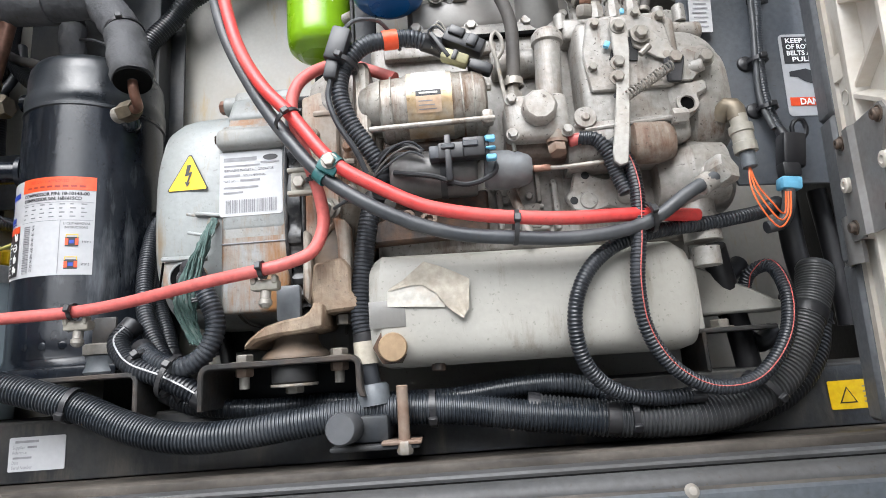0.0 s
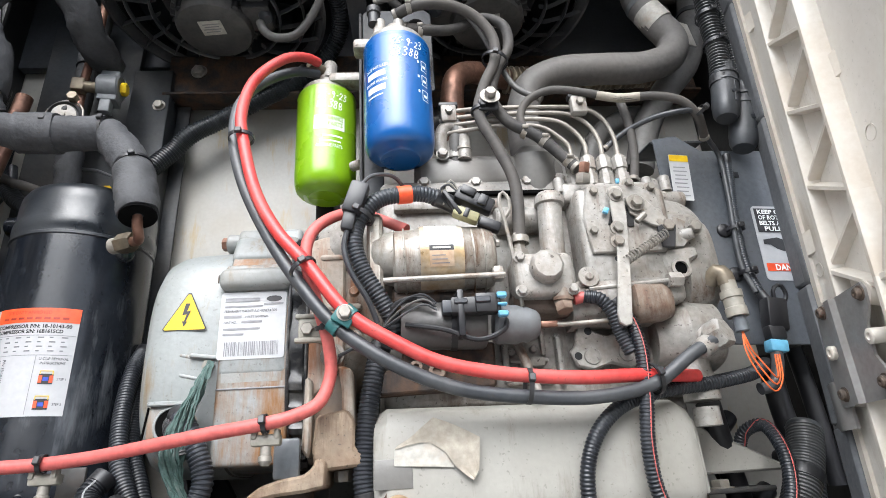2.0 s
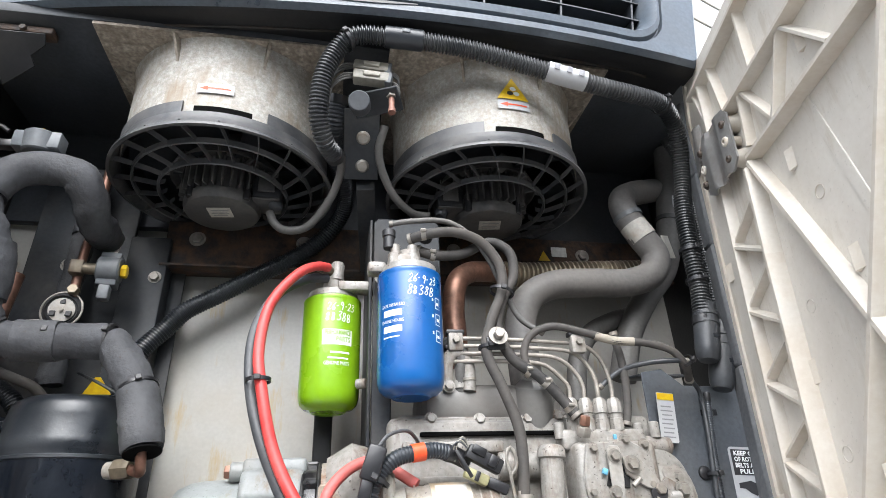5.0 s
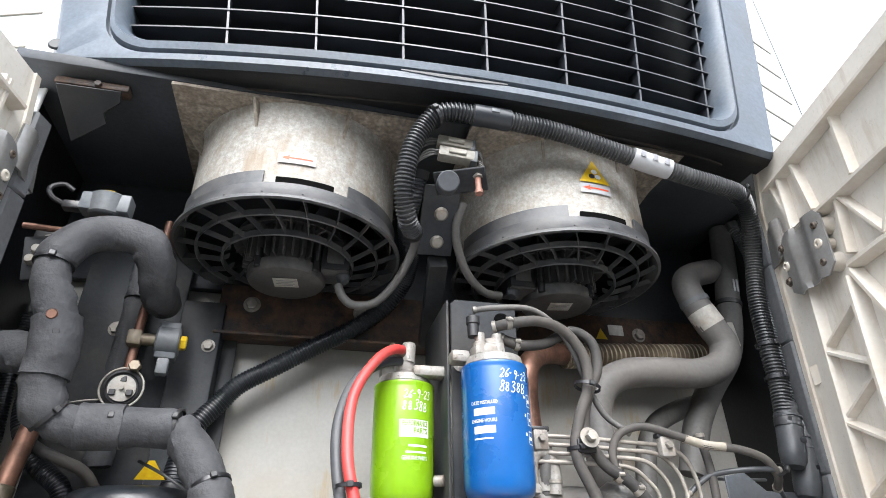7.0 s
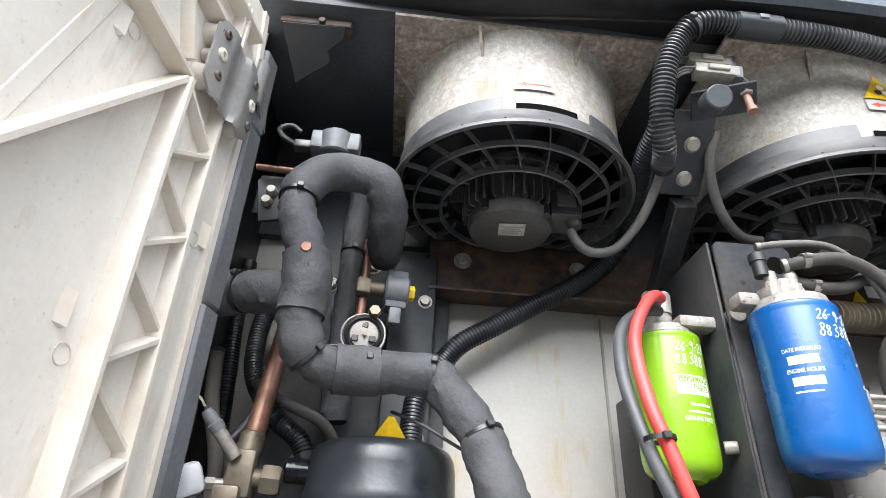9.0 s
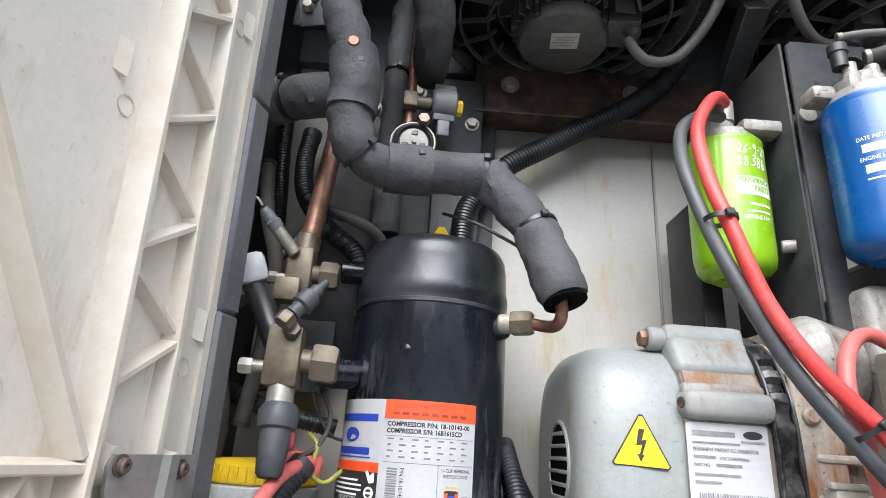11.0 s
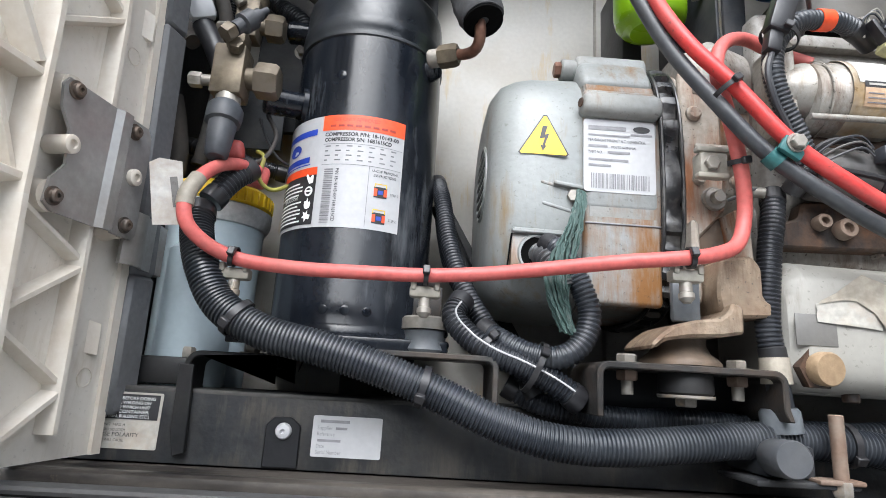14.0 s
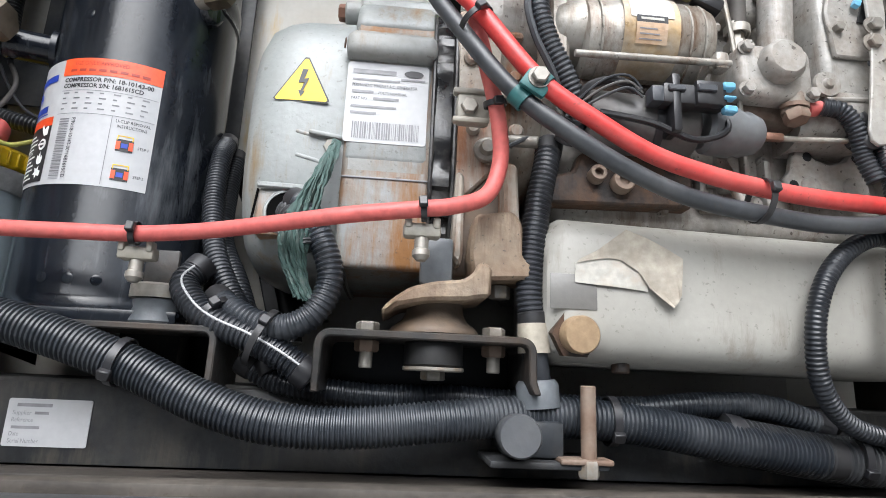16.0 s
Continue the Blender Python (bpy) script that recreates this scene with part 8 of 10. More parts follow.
torn_sheet("silver_face", [(-0.053, 2.006), (-0.038, 2.005), (-0.022, 2.004), (-0.008, 2.003), (0.004, 2.002), (0.013, 2.001)], [(-0.053, 2.024), (-0.038, 2.027), (-0.022, 2.031), (-0.008, 2.034), (0.004, 2.030), (0.012, 2.022)], lambda x, z: 0.0, M_PAPEROLD, "pale silver face")
torn_sheet("peeled_flap", [(-0.052, 2.0235), (-0.038, 2.0265), (-0.024, 2.029), (-0.012, 2.0285), (0.004, 2.018), (0.013, 2.004), (0.022, 1.995), (0.033, 1.987)], [(-0.049, 2.027), (-0.034, 2.035), (-0.020, 2.046), (-0.008, 2.055), (0.010, 2.048), (0.027, 2.040), (0.043, 2.031), (0.040, 1.998)], lambda x, z: 0.0015 + 0.20 * max(0, z - 2.03) + 0.14 * max(0, x),
           mat("peeled_label_back", (0.36, 0.325, 0.27), 0.55, var=0.2, scale=40, stain=(0.22, 0.18, 0.135), amount=0.4, stain_scale=45, spread=0.3), "curled brown back of the label")
hold = thing("tank_bracket", "pale grey triangular tank bracket", "bracket")
part("gusset", plate([(0.0, 0.045), (0.13, -0.022), (0.13, -0.03), (0.0, -0.03)], 0.05, pose(0.318, 0.80, 2.005), 0.003), M_PAN, hold)
bk = thing("side_bracket", "black channel bracket beside the tank", "bracket")
part("channel_top", box((0.375, 0.78, 1.955), (0.10, 0.08, 0.006), 0.002), M_BRKT, bk)
part("channel_side", box((0.332, 0.78, 1.93), (0.006, 0.08, 0.05), 0.002), M_BRKT, bk)
part("bolt", hexagon((0.36, 0.755, 1.958), (0, 0, 1), 0.012, 0.009, 0.016), M_STEEL, bk)

# ---- filters and their bracket ----
fb = thing("filter_bracket", "dark grey folded steel bracket carrying both filters", "bracket")
part("face", plate([(-0.088, -0.42), (-0.060, -0.42), (-0.055, -0.20), (0.028, -0.16), (0.028, 0.0), (0.020, 0.008), (-0.080, 0.008), (-0.088, 0.0)], 0.005, pose(0.0, 0.740, 2.730), 0.0015), M_DARK, fb)
part("side", box((-0.092, 0.825, 2.545), (0.005, 0.17, 0.385), 0.002), M_DARK, fb)
part("face_hole", lathe([(0, 0), (0.014, 0), (0, 0.0004)], (0.002, 0.7345, 2.705), (0, -1, 0), 20), M_VOID, fb)
part("face_hole", lathe([(0, 0), (0.004, 0), (0, 0.0004)], (-0.055, 0.7345, 2.672), (0, -1, 0), 12), M_BLACK, fb)
part("rear_wing", box((-0.160, 0.90, 2.40), (0.030, 0.10, 0.30), 0.004), M_BLACK, fb)
part("rear_lip", box((-0.150, 0.845, 2.28), (0.050, 0.006, 0.05), 0.002), M_BLACK, fb)


def canister(c, r, h, material, label, head_label):
    """A spin-on filter can hanging under its alloy head."""
    root = thing("spin_on_filter", label, "filter", "spin-on filters")
    x, y, z = c
    prof = [(0, 0), (r * 0.55, 0.0), (r * 0.62, 0.004), (r * 0.80, 0.006), (r * 0.93, 0.012), (r * 0.985, 0.022), (r, 0.034), (r, h - 0.010), (r * 0.99, h - 0.006), (r * 1.01, h - 0.003), (r * 0.99, h), (0, h)]
    part("can", lathe(prof, c, n=64), material, root)
    part("head", lathe([(0, h), (r * 0.86, h), (r * 0.9, h + 0.003), (r * 0.86, h + 0.014), (r * 0.5, h + 0.020), (r * 0.38, h + 0.026), (r * 0.36, h + 0.045), (0, h + 0.045)], c, n=40), M_ALU, root, head_label)
    return root


# pen strokes of the handwritten figures, each on a unit square
PEN = {
    "2": [((0.0, 0.8), (0.3, 1.0), (0.6, 0.8), (0.4, 0.4), (0.0, 0.0), (0.7, 0.05))],
    "6": [((0.6, 1.0), (0.2, 0.6), (0.05, 0.2), (0.35, 0.0), (0.6, 0.2), (0.4, 0.42), (0.1, 0.25))],
    "9": [((0.6, 0.8), (0.3, 1.0), (0.1, 0.75), (0.35, 0.55), (0.6, 0.8), (0.55, 0.4), (0.45, 0.0))],
    "3": [((0.0, 0.9), (0.35, 1.0), (0.55, 0.8), (0.2, 0.55), (0.6, 0.3), (0.3, 0.0), (0.0, 0.1))],
    "8": [((0.5, 0.9), (0.2, 1.0), (0.1, 0.75), (0.55, 0.3), (0.4, 0.0), (0.05, 0.15), (0.2, 0.45), (0.55, 0.75), (0.5, 0.9))],
    "B": [((0.05, 0.0), (0.1, 1.0), (0.5, 0.9), (0.45, 0.6), (0.1, 0.5), (0.6, 0.35), (0.5, 0.05), (0.05, 0.0))],
    "-": [((0.1, 0.5), (0.5, 0.55))],
}


def handwriting(txt, size, s0, z0, pitch, bend, parent, seed, rise=0.0):
    """Figures written by hand with a thin white paint pen, bent round a can."""
    rw = random.Random(seed)
    bm = bmesh.new()
    for k, ch in enumerate(txt):
        tilt, grow, drop = rw.uniform(0.05, 0.25), rw.uniform(0.85, 1.1), rw.uniform(-0.0012, 0.0012)
        for stroke in PEN[ch]:
            pts = smooth_path([(s0 + k * pitch + size * grow * (0.62 * u + tilt * w), z0 + drop + rise * k + size * grow * w, 0) for u, w in stroke], size * 0.07)
            prev = None
            for a, b in zip(pts, list(pts[1:]) + [pts[-1] * 2 - pts[-2]]):
                d = (b - a).normalized() if (b - a).length > 1e-9 else Vector((1, 0, 0))
                n = Vector((-d.y, d.x, 0)) * 0.00072
                row = (bm.verts.new((a.x - n.x, a.y - n.y, 0.0006)), bm.verts.new((a.x + n.x, a.y + n.y, 0.0006)))
                if prev:
                    bm.faces.new((prev[0], row[0], row[1], prev[1]))
                prev = row
    bend(part("handwriting", bm, M_WHITEINK, parent, "white hand-written date and number").data)


GCX, GCY, BCX, BCY = -0.153, 0.802, -0.033, 0.690
gf = canister((GCX, GCY, 2.412), 0.049, 0.188, M_GREEN, "lime green spin-on oil filter with white lettering", "alloy filter head")
part("banjo", lathe([(0, 0), (0.012, 0), (0.012, 0.03), (0.010, 0.034), (0, 0.034)], (GCX + 0.004, GCY - 0.008, 2.640), (0.05, 0, 1), 16), M_ALU, gf)
part("elbow", rod((GCX - 0.004, GCY - 0.010, 2.655), (GCX - 0.028, GCY - 0.030, 2.657), 0.009), M_BRASS, gf)
part("head_arm", box((GCX + 0.045, GCY - 0.03, 2.618), (0.075, 0.03, 0.018), 0.005), M_ALU, gf)
part("arm_lug", lathe([(0, 0), (0.011, 0), (0.011, 0.02), (0, 0.02)], (GCX + 0.078, GCY - 0.05, 2.622), (0, -1, 0), 16), M_ALU, gf)
part("drain_nub", rod((GCX + 0.044, GCY - 0.03, 2.452), (GCX + 0.058, GCY - 0.038, 2.452), 0.008), M_ALU, gf)
bf = canister((BCX, BCY, 2.412), 0.0505, 0.192, M_BLUE, "blue spin-on fuel filter with white printing", "alloy filter head")
for dx in (-0.024, 0.004):
    part("port", lathe([(0, 0), (0.011, 0), (0.011, 0.018), (0.008, 0.020), (0.008, 0.034), (0, 0.034)], (BCX + dx, BCY - 0.012, 2.622), (0, 0, 1), 14), M_ALU, bf)
part("head_block", box((BCX - 0.010, BCY - 0.004, 2.628), (0.05, 0.036, 0.024), 0.007), M_ALU, bf)
part("sensor_top", lathe([(0, 0), (0.009, 0), (0.009, 0.020), (0.011, 0.021), (0.011, 0.032), (0.006, 0.036), (0, 0.036)], (BCX - 0.034, BCY - 0.012, 2.650), (0, 0, 1), 14), M_PLASTIC, bf)
part("arm_lug", box((BCX - 0.052, BCY + 0.010, 2.622), (0.03, 0.03, 0.020), 0.006), M_ALU, bf)
gb = on_drum(GCX, GCY, 0.049, 2.412)
handwriting("26-9-23", 0.0125, -0.008, 0.160, 0.0068, gb, gf, 3, -0.0002)
handwriting("8838B", 0.0150, -0.010, 0.141, 0.0088, gb, gf, 4, -0.0002)
wrap("print_patch", -0.014, 0.100, 0.036, 0.126, gb, M_WHITEINK, gf, 0.0004)
wrap_text("PERFORMANCE", 0.012, -0.010, 0.1165, gb, M_GREEN, gf, 0.0009, 0.043, 0.0004)
wrap_text("PARTS", 0.012, 0.008, 0.1055, gb, M_GREEN, gf, 0.0009, 0.024, 0.0004)
wrap("print_bar", 0.0, 0.086, 0.032, 0.089, gb, M_WHITEINK, gf, 0.0004)
wrap("print_bar", -0.004, 0.077, 0.030, 0.0795, gb, M_WHITEINK, gf, 0.0004)
wrap_text("GENUINE PARTS", 0.0085, -0.010, 0.067, gb, M_WHITEINK, gf, 0.0004, 0.042)
bb = on_drum(BCX, BCY, 0.0505, 2.412)
handwriting("26-9-23", 0.0125, -0.008, 0.165, 0.0068, bb, bf, 5, -0.0002)
handwriting("8838B", 0.0150, -0.010, 0.145, 0.0088, bb, bf, 6, -0.0002)
wrap_text("DATE INSTALLED", 0.007, -0.054, 0.128, bb, M_WHITEINK, bf, 0.0004, 0.040)
wrap("white_box", -0.050, 0.113, -0.018, 0.123, bb, M_WHITEINK, bf, 0.0004)
wrap_text("ENGINE HOURS", 0.007, -0.054, 0.103, bb, M_WHITEINK, bf, 0.0004, 0.038)
wrap("white_box", -0.050, 0.088, -0.018, 0.098, bb, M_WHITEINK, bf, 0.0004)
wrap("print_bar", -0.050, 0.080, -0.022, 0.082, bb, M_WHITEINK, bf, 0.0004)
for k in range(3):
    z = 0.075 + 0.026 * k
    for s0, z0, s1, z1 in ((0.037, 0, 0.049, 0.0011), (0.037, 0.017, 0.049, 0.0181), (0.037, 0, 0.0381, 0.0181), (0.0479, 0.004, 0.049, 0.0181), (0.040, 0.006, 0.046, 0.0105), (0.030, 0.011, 0.033, 0.0155)):
        wrap("pictogram_line", s0, z + z0, s1, z + z1, bb, M_WHITEINK, bf, 0.0004)

# ---- belt shield at the right ----
sh = thing("belt_shield", "dark blue-grey sheet steel belt shield with warning labels", "shield")
part("sheet", plate([(0.36, 2.30), (0.362, 2.462), (0.40, 2.468), (0.435, 2.440), (0.60, 2.436), (0.60, 2.125), (0.40, 2.135), (0.385, 2.20)], 0.004, pose(0, 0.728, 0), 0.001), mat("shield_paint", (0.072, 0.080, 0.092), 0.36, var=0.15, stain=(0.115, 0.115, 0.115), amount=0.25, spread=0.3, speck=0.3), sh)
part("slot", box((0.470, 0.7235, 2.395), (0.030, 0.001, 0.010), 0.0003), M_BLACK, sh)
part("slot_clip", box((0.470, 0.722, 2.395), (0.014, 0.004, 0.012), 0.001), M_PLASTIC, sh)
part("upper_fold", box((0.40, 0.76, 2.462), (0.085, 0.07, 0.005), 0.002, pose(0, 0, 0, 8, 0, 0)), M_DARK, sh)
dl = thing("danger_label", "white, black and red belt danger label on the shield", "label")
part("sheet", plate(rounded(0.075, 0.118, 0.006), 0.0008, pose(0.522, 0.7238, 2.280, 0, 3, 0), 0), M_PAPER, dl)
m = facing(0.522, 0.7224, 2.280) @ pose(0, 0, 0, 0, 0, -3)
part("black_panel", flat(-0.034, 0.016, 0.034, 0.055, m), M_INK, dl)
m2 = facing(0.522, 0.7219, 2.280) @ pose(0, 0, 0, 0, 0, -3)
for i, w in enumerate(("KEEP CLEAR", "OF ROTATING", "BELTS AND", "PULLEYS")):
    text_mesh(w, 0.0095, m2 @ pose(-0.030 + (0.006 if i == 3 else 0), 0.046 - 0.0092 * i, 0), dl, M_WHITEINK, width=0.058 if i < 2 else 0.046, bold=0.0003)
part("picture", tri_face(((-0.030, 0.004), (-0.008, 0.008), (0.006, 0.002), (0.012, -0.008), (-0.002, -0.014), (-0.012, -0.010), (-0.020, -0.004), (-0.030, -0.003)), m, 0.0), M_INK, dl)
part("red_strip", flat(-0.034, -0.045, 0.034, -0.033, m), M_SIGNRED, dl)
text_mesh("DANGER", 0.0125, m2 @ pose(-0.022, -0.0435, 0), dl, M_WHITEINK, width=0.046, bold=0.0004)
cl = thing("caution_label", "narrow white caution label with a yellow heading", "label")
part("sheet", plate(rounded(0.030, 0.078, 0.002), 0.0008, pose(0.385, 0.7115, 2.386, 0, 5, 0), 0), M_PAPER, cl)
m = facing(0.385, 0.7100, 2.386) @ pose(0, 0, 0, 0, 0, -5)
part("yellow_head", flat(-0.0145, 0.027, 0.0145, 0.038, m), M_SIGNYEL, cl)
for j in range(8):
    part("print_bar", flat(-0.011 + 0.001 * (j % 3), -0.032 + j * 0.0068, 0.010 - 0.002 * (j % 2), -0.0300 + j * 0.0068, m), M_INKG, cl)

# rail labels and small hardware
vl = thing("type_label", "white adhesive type label on the base rail", "label")
part("sheet", plate(rounded(0.072, 0.041, 0.002), 0.0008, pose(-0.512, 0.7462, 1.865), 0), M_PAPER, vl)
m = facing(-0.512, 0.7448, 1.865)
part("print_bar", flat(-0.028, 0.0135, 0.002, 0.0165, m), M_INKG, vl)
for w, z, wd in (("Supplier", 0.0065, 0.016), ("Reference", 0.0005, 0.018), ("Date", -0.0115, 0.008), ("Serial Number", -0.0175, 0.026)):
    text_mesh(w, 0.0055, m @ pose(-0.031, z, 0), vl, M_INKG, width=wd)
part("print_bar", flat(-0.012, 0.007, 0.0, 0.0095, m), M_INKG, vl)
part("print_bar", flat(-0.030, -0.0055, -0.006, -0.003, m), M_INKG, vl)
wl = thing("welding_label", "black and white welding warning label on the base rail", "label")
part("sheet", plate(rounded(0.095, 0.056, 0.002), 0.0008, pose(-0.752, 0.7462, 1.870), 0), M_PAPEROLD, wl)
m = facing(-0.752, 0.7448, 1.870)
part("black_panel", flat(-0.045, 0.001, 0.045, 0.026, m), M_INK, wl)
m2 = facing(-0.752, 0.7443, 1.870)
for i, w in enumerate(("BATTERIES BEFORE DOING", "ELECTRICAL WELDING ON", "CHASSIS TO WHICH UNIT", "TRAILER, CONTAINER,", "INDUSTRIAL BUILDING, ETC.)")):
    text_mesh(w, 0.0046, m2 @ pose(-0.018 if i else -0.018, 0.0205 - 0.0045 * i, 0), wl, M_WHITEINK, width=0.058 - 0.004 * (i > 0))
for i, w in enumerate(("THIS UNIT HAS A", "NEGATIVE GROUND SYSTEM", "REVERSE POLARITY", "POLARITY WILL CAUSE")):
    text_mesh(w, 0.0056 if i == 2 else 0.0038, m @ pose(-0.022, -0.006 - 0.005 * i, 0), wl, M_INK, width=0.050 if i == 2 else 0.036)
pin = thing("panel_fastener", "white-headed panel fastener on a black clip plate", "fastener")
part("clip_plate", plate([(-0.018, -0.030), (0.018, -0.030), (0.018, 0.012), (0.008, 0.020), (-0.010, 0.020), (-0.018, 0.012)], 0.003, pose(-0.578, 0.7464, 1.862), 0.001), M_BLACK, pin)
part("stud", lathe([(0, 0.002), (0.0015, 0.002), (0.0025, 0.005), (0.007, 0.004), (0.0085, 0.001), (0.0085, 0), (0, 0)], (-0.577, 0.743, 1.868), (0, -1, 0), 20), M_PAPER, pin)
yl = thing("yellow_label", "yellow warning label on the rail", "label")
part("sheet", plate(rounded(0.085, 0.034, 0.002), 0.0008, pose(0.515, 0.7462, 1.866), 0), M_SIGNYEL, yl)
m = facing(0.515, 0.7448, 1.866)
part("mark", tri_face(((-0.032, -0.010), (-0.010, -0.010), (-0.021, 0.010)), m), M_INK, yl)
part("mark_field", tri_face(((-0.0295, -0.0085), (-0.0125, -0.0085), (-0.021, 0.0072)), facing(0.515, 0.7443, 1.866)), M_SIGNYEL, yl)
for j in range(4):
    part("print_bar", flat(-0.002, -0.010 + 0.006 * j, 0.034 - 0.004 * (j % 2), -0.0085 + 0.006 * j, m), M_INKG, yl)
# stop and latch pin on the rail
st2 = thing("rubber_stop", "grey rubber door stop with a latch pin on the rail", "stop")
part("buffer", lathe([(0, 0), (0.0155, 0), (0.017, 0.002), (0.017, 0.034), (0.0155, 0.036), (0, 0.036)], (-0.103, 0.672, 1.876), (-0.1, -1, 0.05), 28), M_CAP, st2)
part("bracket", box((-0.085, 0.71, 1.872), (0.05, 0.07, 0.030), 0.004), M_DARK, st2)
part("foot", box((-0.075, 0.70, 1.853), (0.10, 0.07, 0.006), 0.002), M_DARK, st2)
part("arm", box((-0.045, 0.672, 1.857), (0.045, 0.022, 0.005), 0.002), M_ROD, st2)
part("pin", rod((-0.042, 0.668, 1.850), (-0.042, 0.668, 1.918), 0.0065), M_ROD, st2)
part("nut", hexagon((-0.042, 0.668, 1.858), (0, 0, -1), 0.009, 0.014), M_STEEL, st2)

# black wedge between compressor and generator, added as a plain tapered plate
wedge = thing("wedge_plate", "black tapered plate slanting down behind the looms", "channel")
part("strip", plate([(-0.431, 2.182), (-0.410, 2.183), (-0.293, 1.984), (-0.371, 1.978)], 0.012, pose(0, 0.945, 0), 0.002), M_BLACK, wedge)

# ---- cables, hoses and pipes ----


def cable(name, pts, r, material, label, category="cable", group="", n=14):
    root = thing(name, label, category, group)
    part("sheath", tube(pts, r, n), material, root)
    return root


def conduit(pts, r, label, pitch=0.005, material=None, depth=0.10, stripe=None, n=16):
    root = thing("conduit", label, "conduit", "corrugated conduits")
    part("corrugated_sleeve", corrugated(pts, r, pitch, depth, n), material or M_COND, root)
    path = smooth_path(pts, 0.004)

    def beside(way, k):
        out = []
        for i, p in enumerate(path):
            d = (path[min(i + 1, len(path) - 1)] - path[max(i - 1, 0)]).normalized()
            w = Vector(way)
            w = (w - d * w.dot(d)).normalized()
            out.append(p + w * r * k)
        return out
    if stripe:
        part("stripe", sweep(beside((0.15, -1, 0.2), 0.945), r * 0.085, 6), stripe, root, "worn coloured stripe")
    for a, b in ((0, 1), (-1, -2)):
        d = (path[b] - path[a]).normalized()
        part("end_wrap", lathe([(r * 0.6, 0), (r * 1.05, 0), (r * 1.08, 0.002), (r * 1.06, 0.014), (r * 0.9, 0.016)], path[a], d, 18), M_PLASTIC, root)
    return root


red = cable("battery_cable", [(-0.164, 0.765, 2.652), (-0.180, 0.745, 2.645), (-0.206, 0.720, 2.622), (-0.243, 0.690, 2.557), (-0.250, 0.660, 2.471), (-0.240, 0.648, 2.418), (-0.217, 0.640, 2.337),
                              (-0.185, 0.630, 2.277), (-0.148, 0.622, 2.232), (-0.098, 0.612, 2.166), (-0.049, 0.612, 2.133), (-0.001, 0.615, 2.109), (0.054, 0.620, 2.096), (0.102, 0.625, 2.090),
                              (0.162, 0.630, 2.086), (0.234, 0.640, 2.087), (0.316, 0.668, 2.087)], 0.0079, M_RED, "bright red battery cable sweeping across the engine", group="battery cables")
blk = cable("battery_cable", [(-0.165, 0.775, 2.636), (-0.195, 0.755, 2.625), (-0.236, 0.735, 2.592), (-0.262, 0.695, 2.520), (-0.260, 0.668, 2.443), (-0.238, 0.652, 2.360), (-0.202, 0.645, 2.283),
                              (-0.163, 0.632, 2.219), (-0.118, 0.622, 2.160), (-0.068, 0.614, 2.119), (-0.014, 0.617, 2.091), (0.034, 0.622, 2.076), (0.096, 0.627, 2.068), (0.172, 0.632, 2.064),
                              (0.246, 0.637, 2.076), (0.299, 0.637, 2.108), (0.335, 0.640, 2.126)], 0.0079, M_CABLE, "black battery cable running beside the red one", group="battery cables")
cable("battery_cable", [(-0.029, 0.670, 2.294), (-0.066, 0.685, 2.318), (-0.090, 0.682, 2.326), (-0.116, 0.670, 2.318), (-0.145, 0.650, 2.288), (-0.153, 0.642, 2.254), (-0.143, 0.642, 2.206), (-0.133, 0.648, 2.173),
                        (-0.125, 0.655, 2.141), (-0.123, 0.660, 2.109), (-0.135, 0.655, 2.077), (-0.164, 0.645, 2.062), (-0.192, 0.641, 2.056), (-0.250, 0.650, 2.050), (-0.317, 0.670, 2.043),
                        (-0.380, 0.685, 2.036), (-0.441, 0.694, 2.032), (-0.493, 0.695, 2.031), (-0.582, 0.700, 2.032), (-0.643, 0.705, 2.040), (-0.668, 0.690, 2.051), (-0.684, 0.680, 2.068),
                        (-0.689, 0.682, 2.095), (-0.682, 0.705, 2.130), (-0.671, 0.745, 2.156), (-0.655, 0.79, 2.166)], 0.0074, M_REDOLD, "faded red battery cable draped across the front", group="battery cables")
sl = thing("cable_sleeve", "dirty grey sleeve on the faded red cable", "sleeve")
part("sleeve", tube([(-0.6885, 0.681, 2.085), (-0.689, 0.683, 2.098), (-0.685, 0.695, 2.120)], 0.0088), M_SHADE, sl)

# clamp over both cables
cl = thing("cable_clamp", "teal rubber cable clamp with a steel bolt", "clamp")
d = (Vector((-0.049, 0.612, 2.133)) - Vector((-0.148, 0.622, 2.232))).normalized()
for c in ((-0.098, 0.612, 2.166), (-0.114, 0.621, 2.155)):
    part("loop", lathe([(0.0080, -0.0068), (0.0098, -0.0068), (0.0098, 0.0068), (0.0080, 0.0068), (0.0080, -0.0068)], c, d, 22), M_TEAL, cl)
part("bridge", box((-0.1035, 0.608, 2.1615), (0.024, 0.006, 0.018), 0.002, pose(0, 0, 0, 0, 32, 0)), M_TEAL, cl)
part("bolt", hexagon((-0.1015, 0.605, 2.1655), (0, -1, 0), 0.0075, 0.006, 0.0095), M_STEEL, cl)

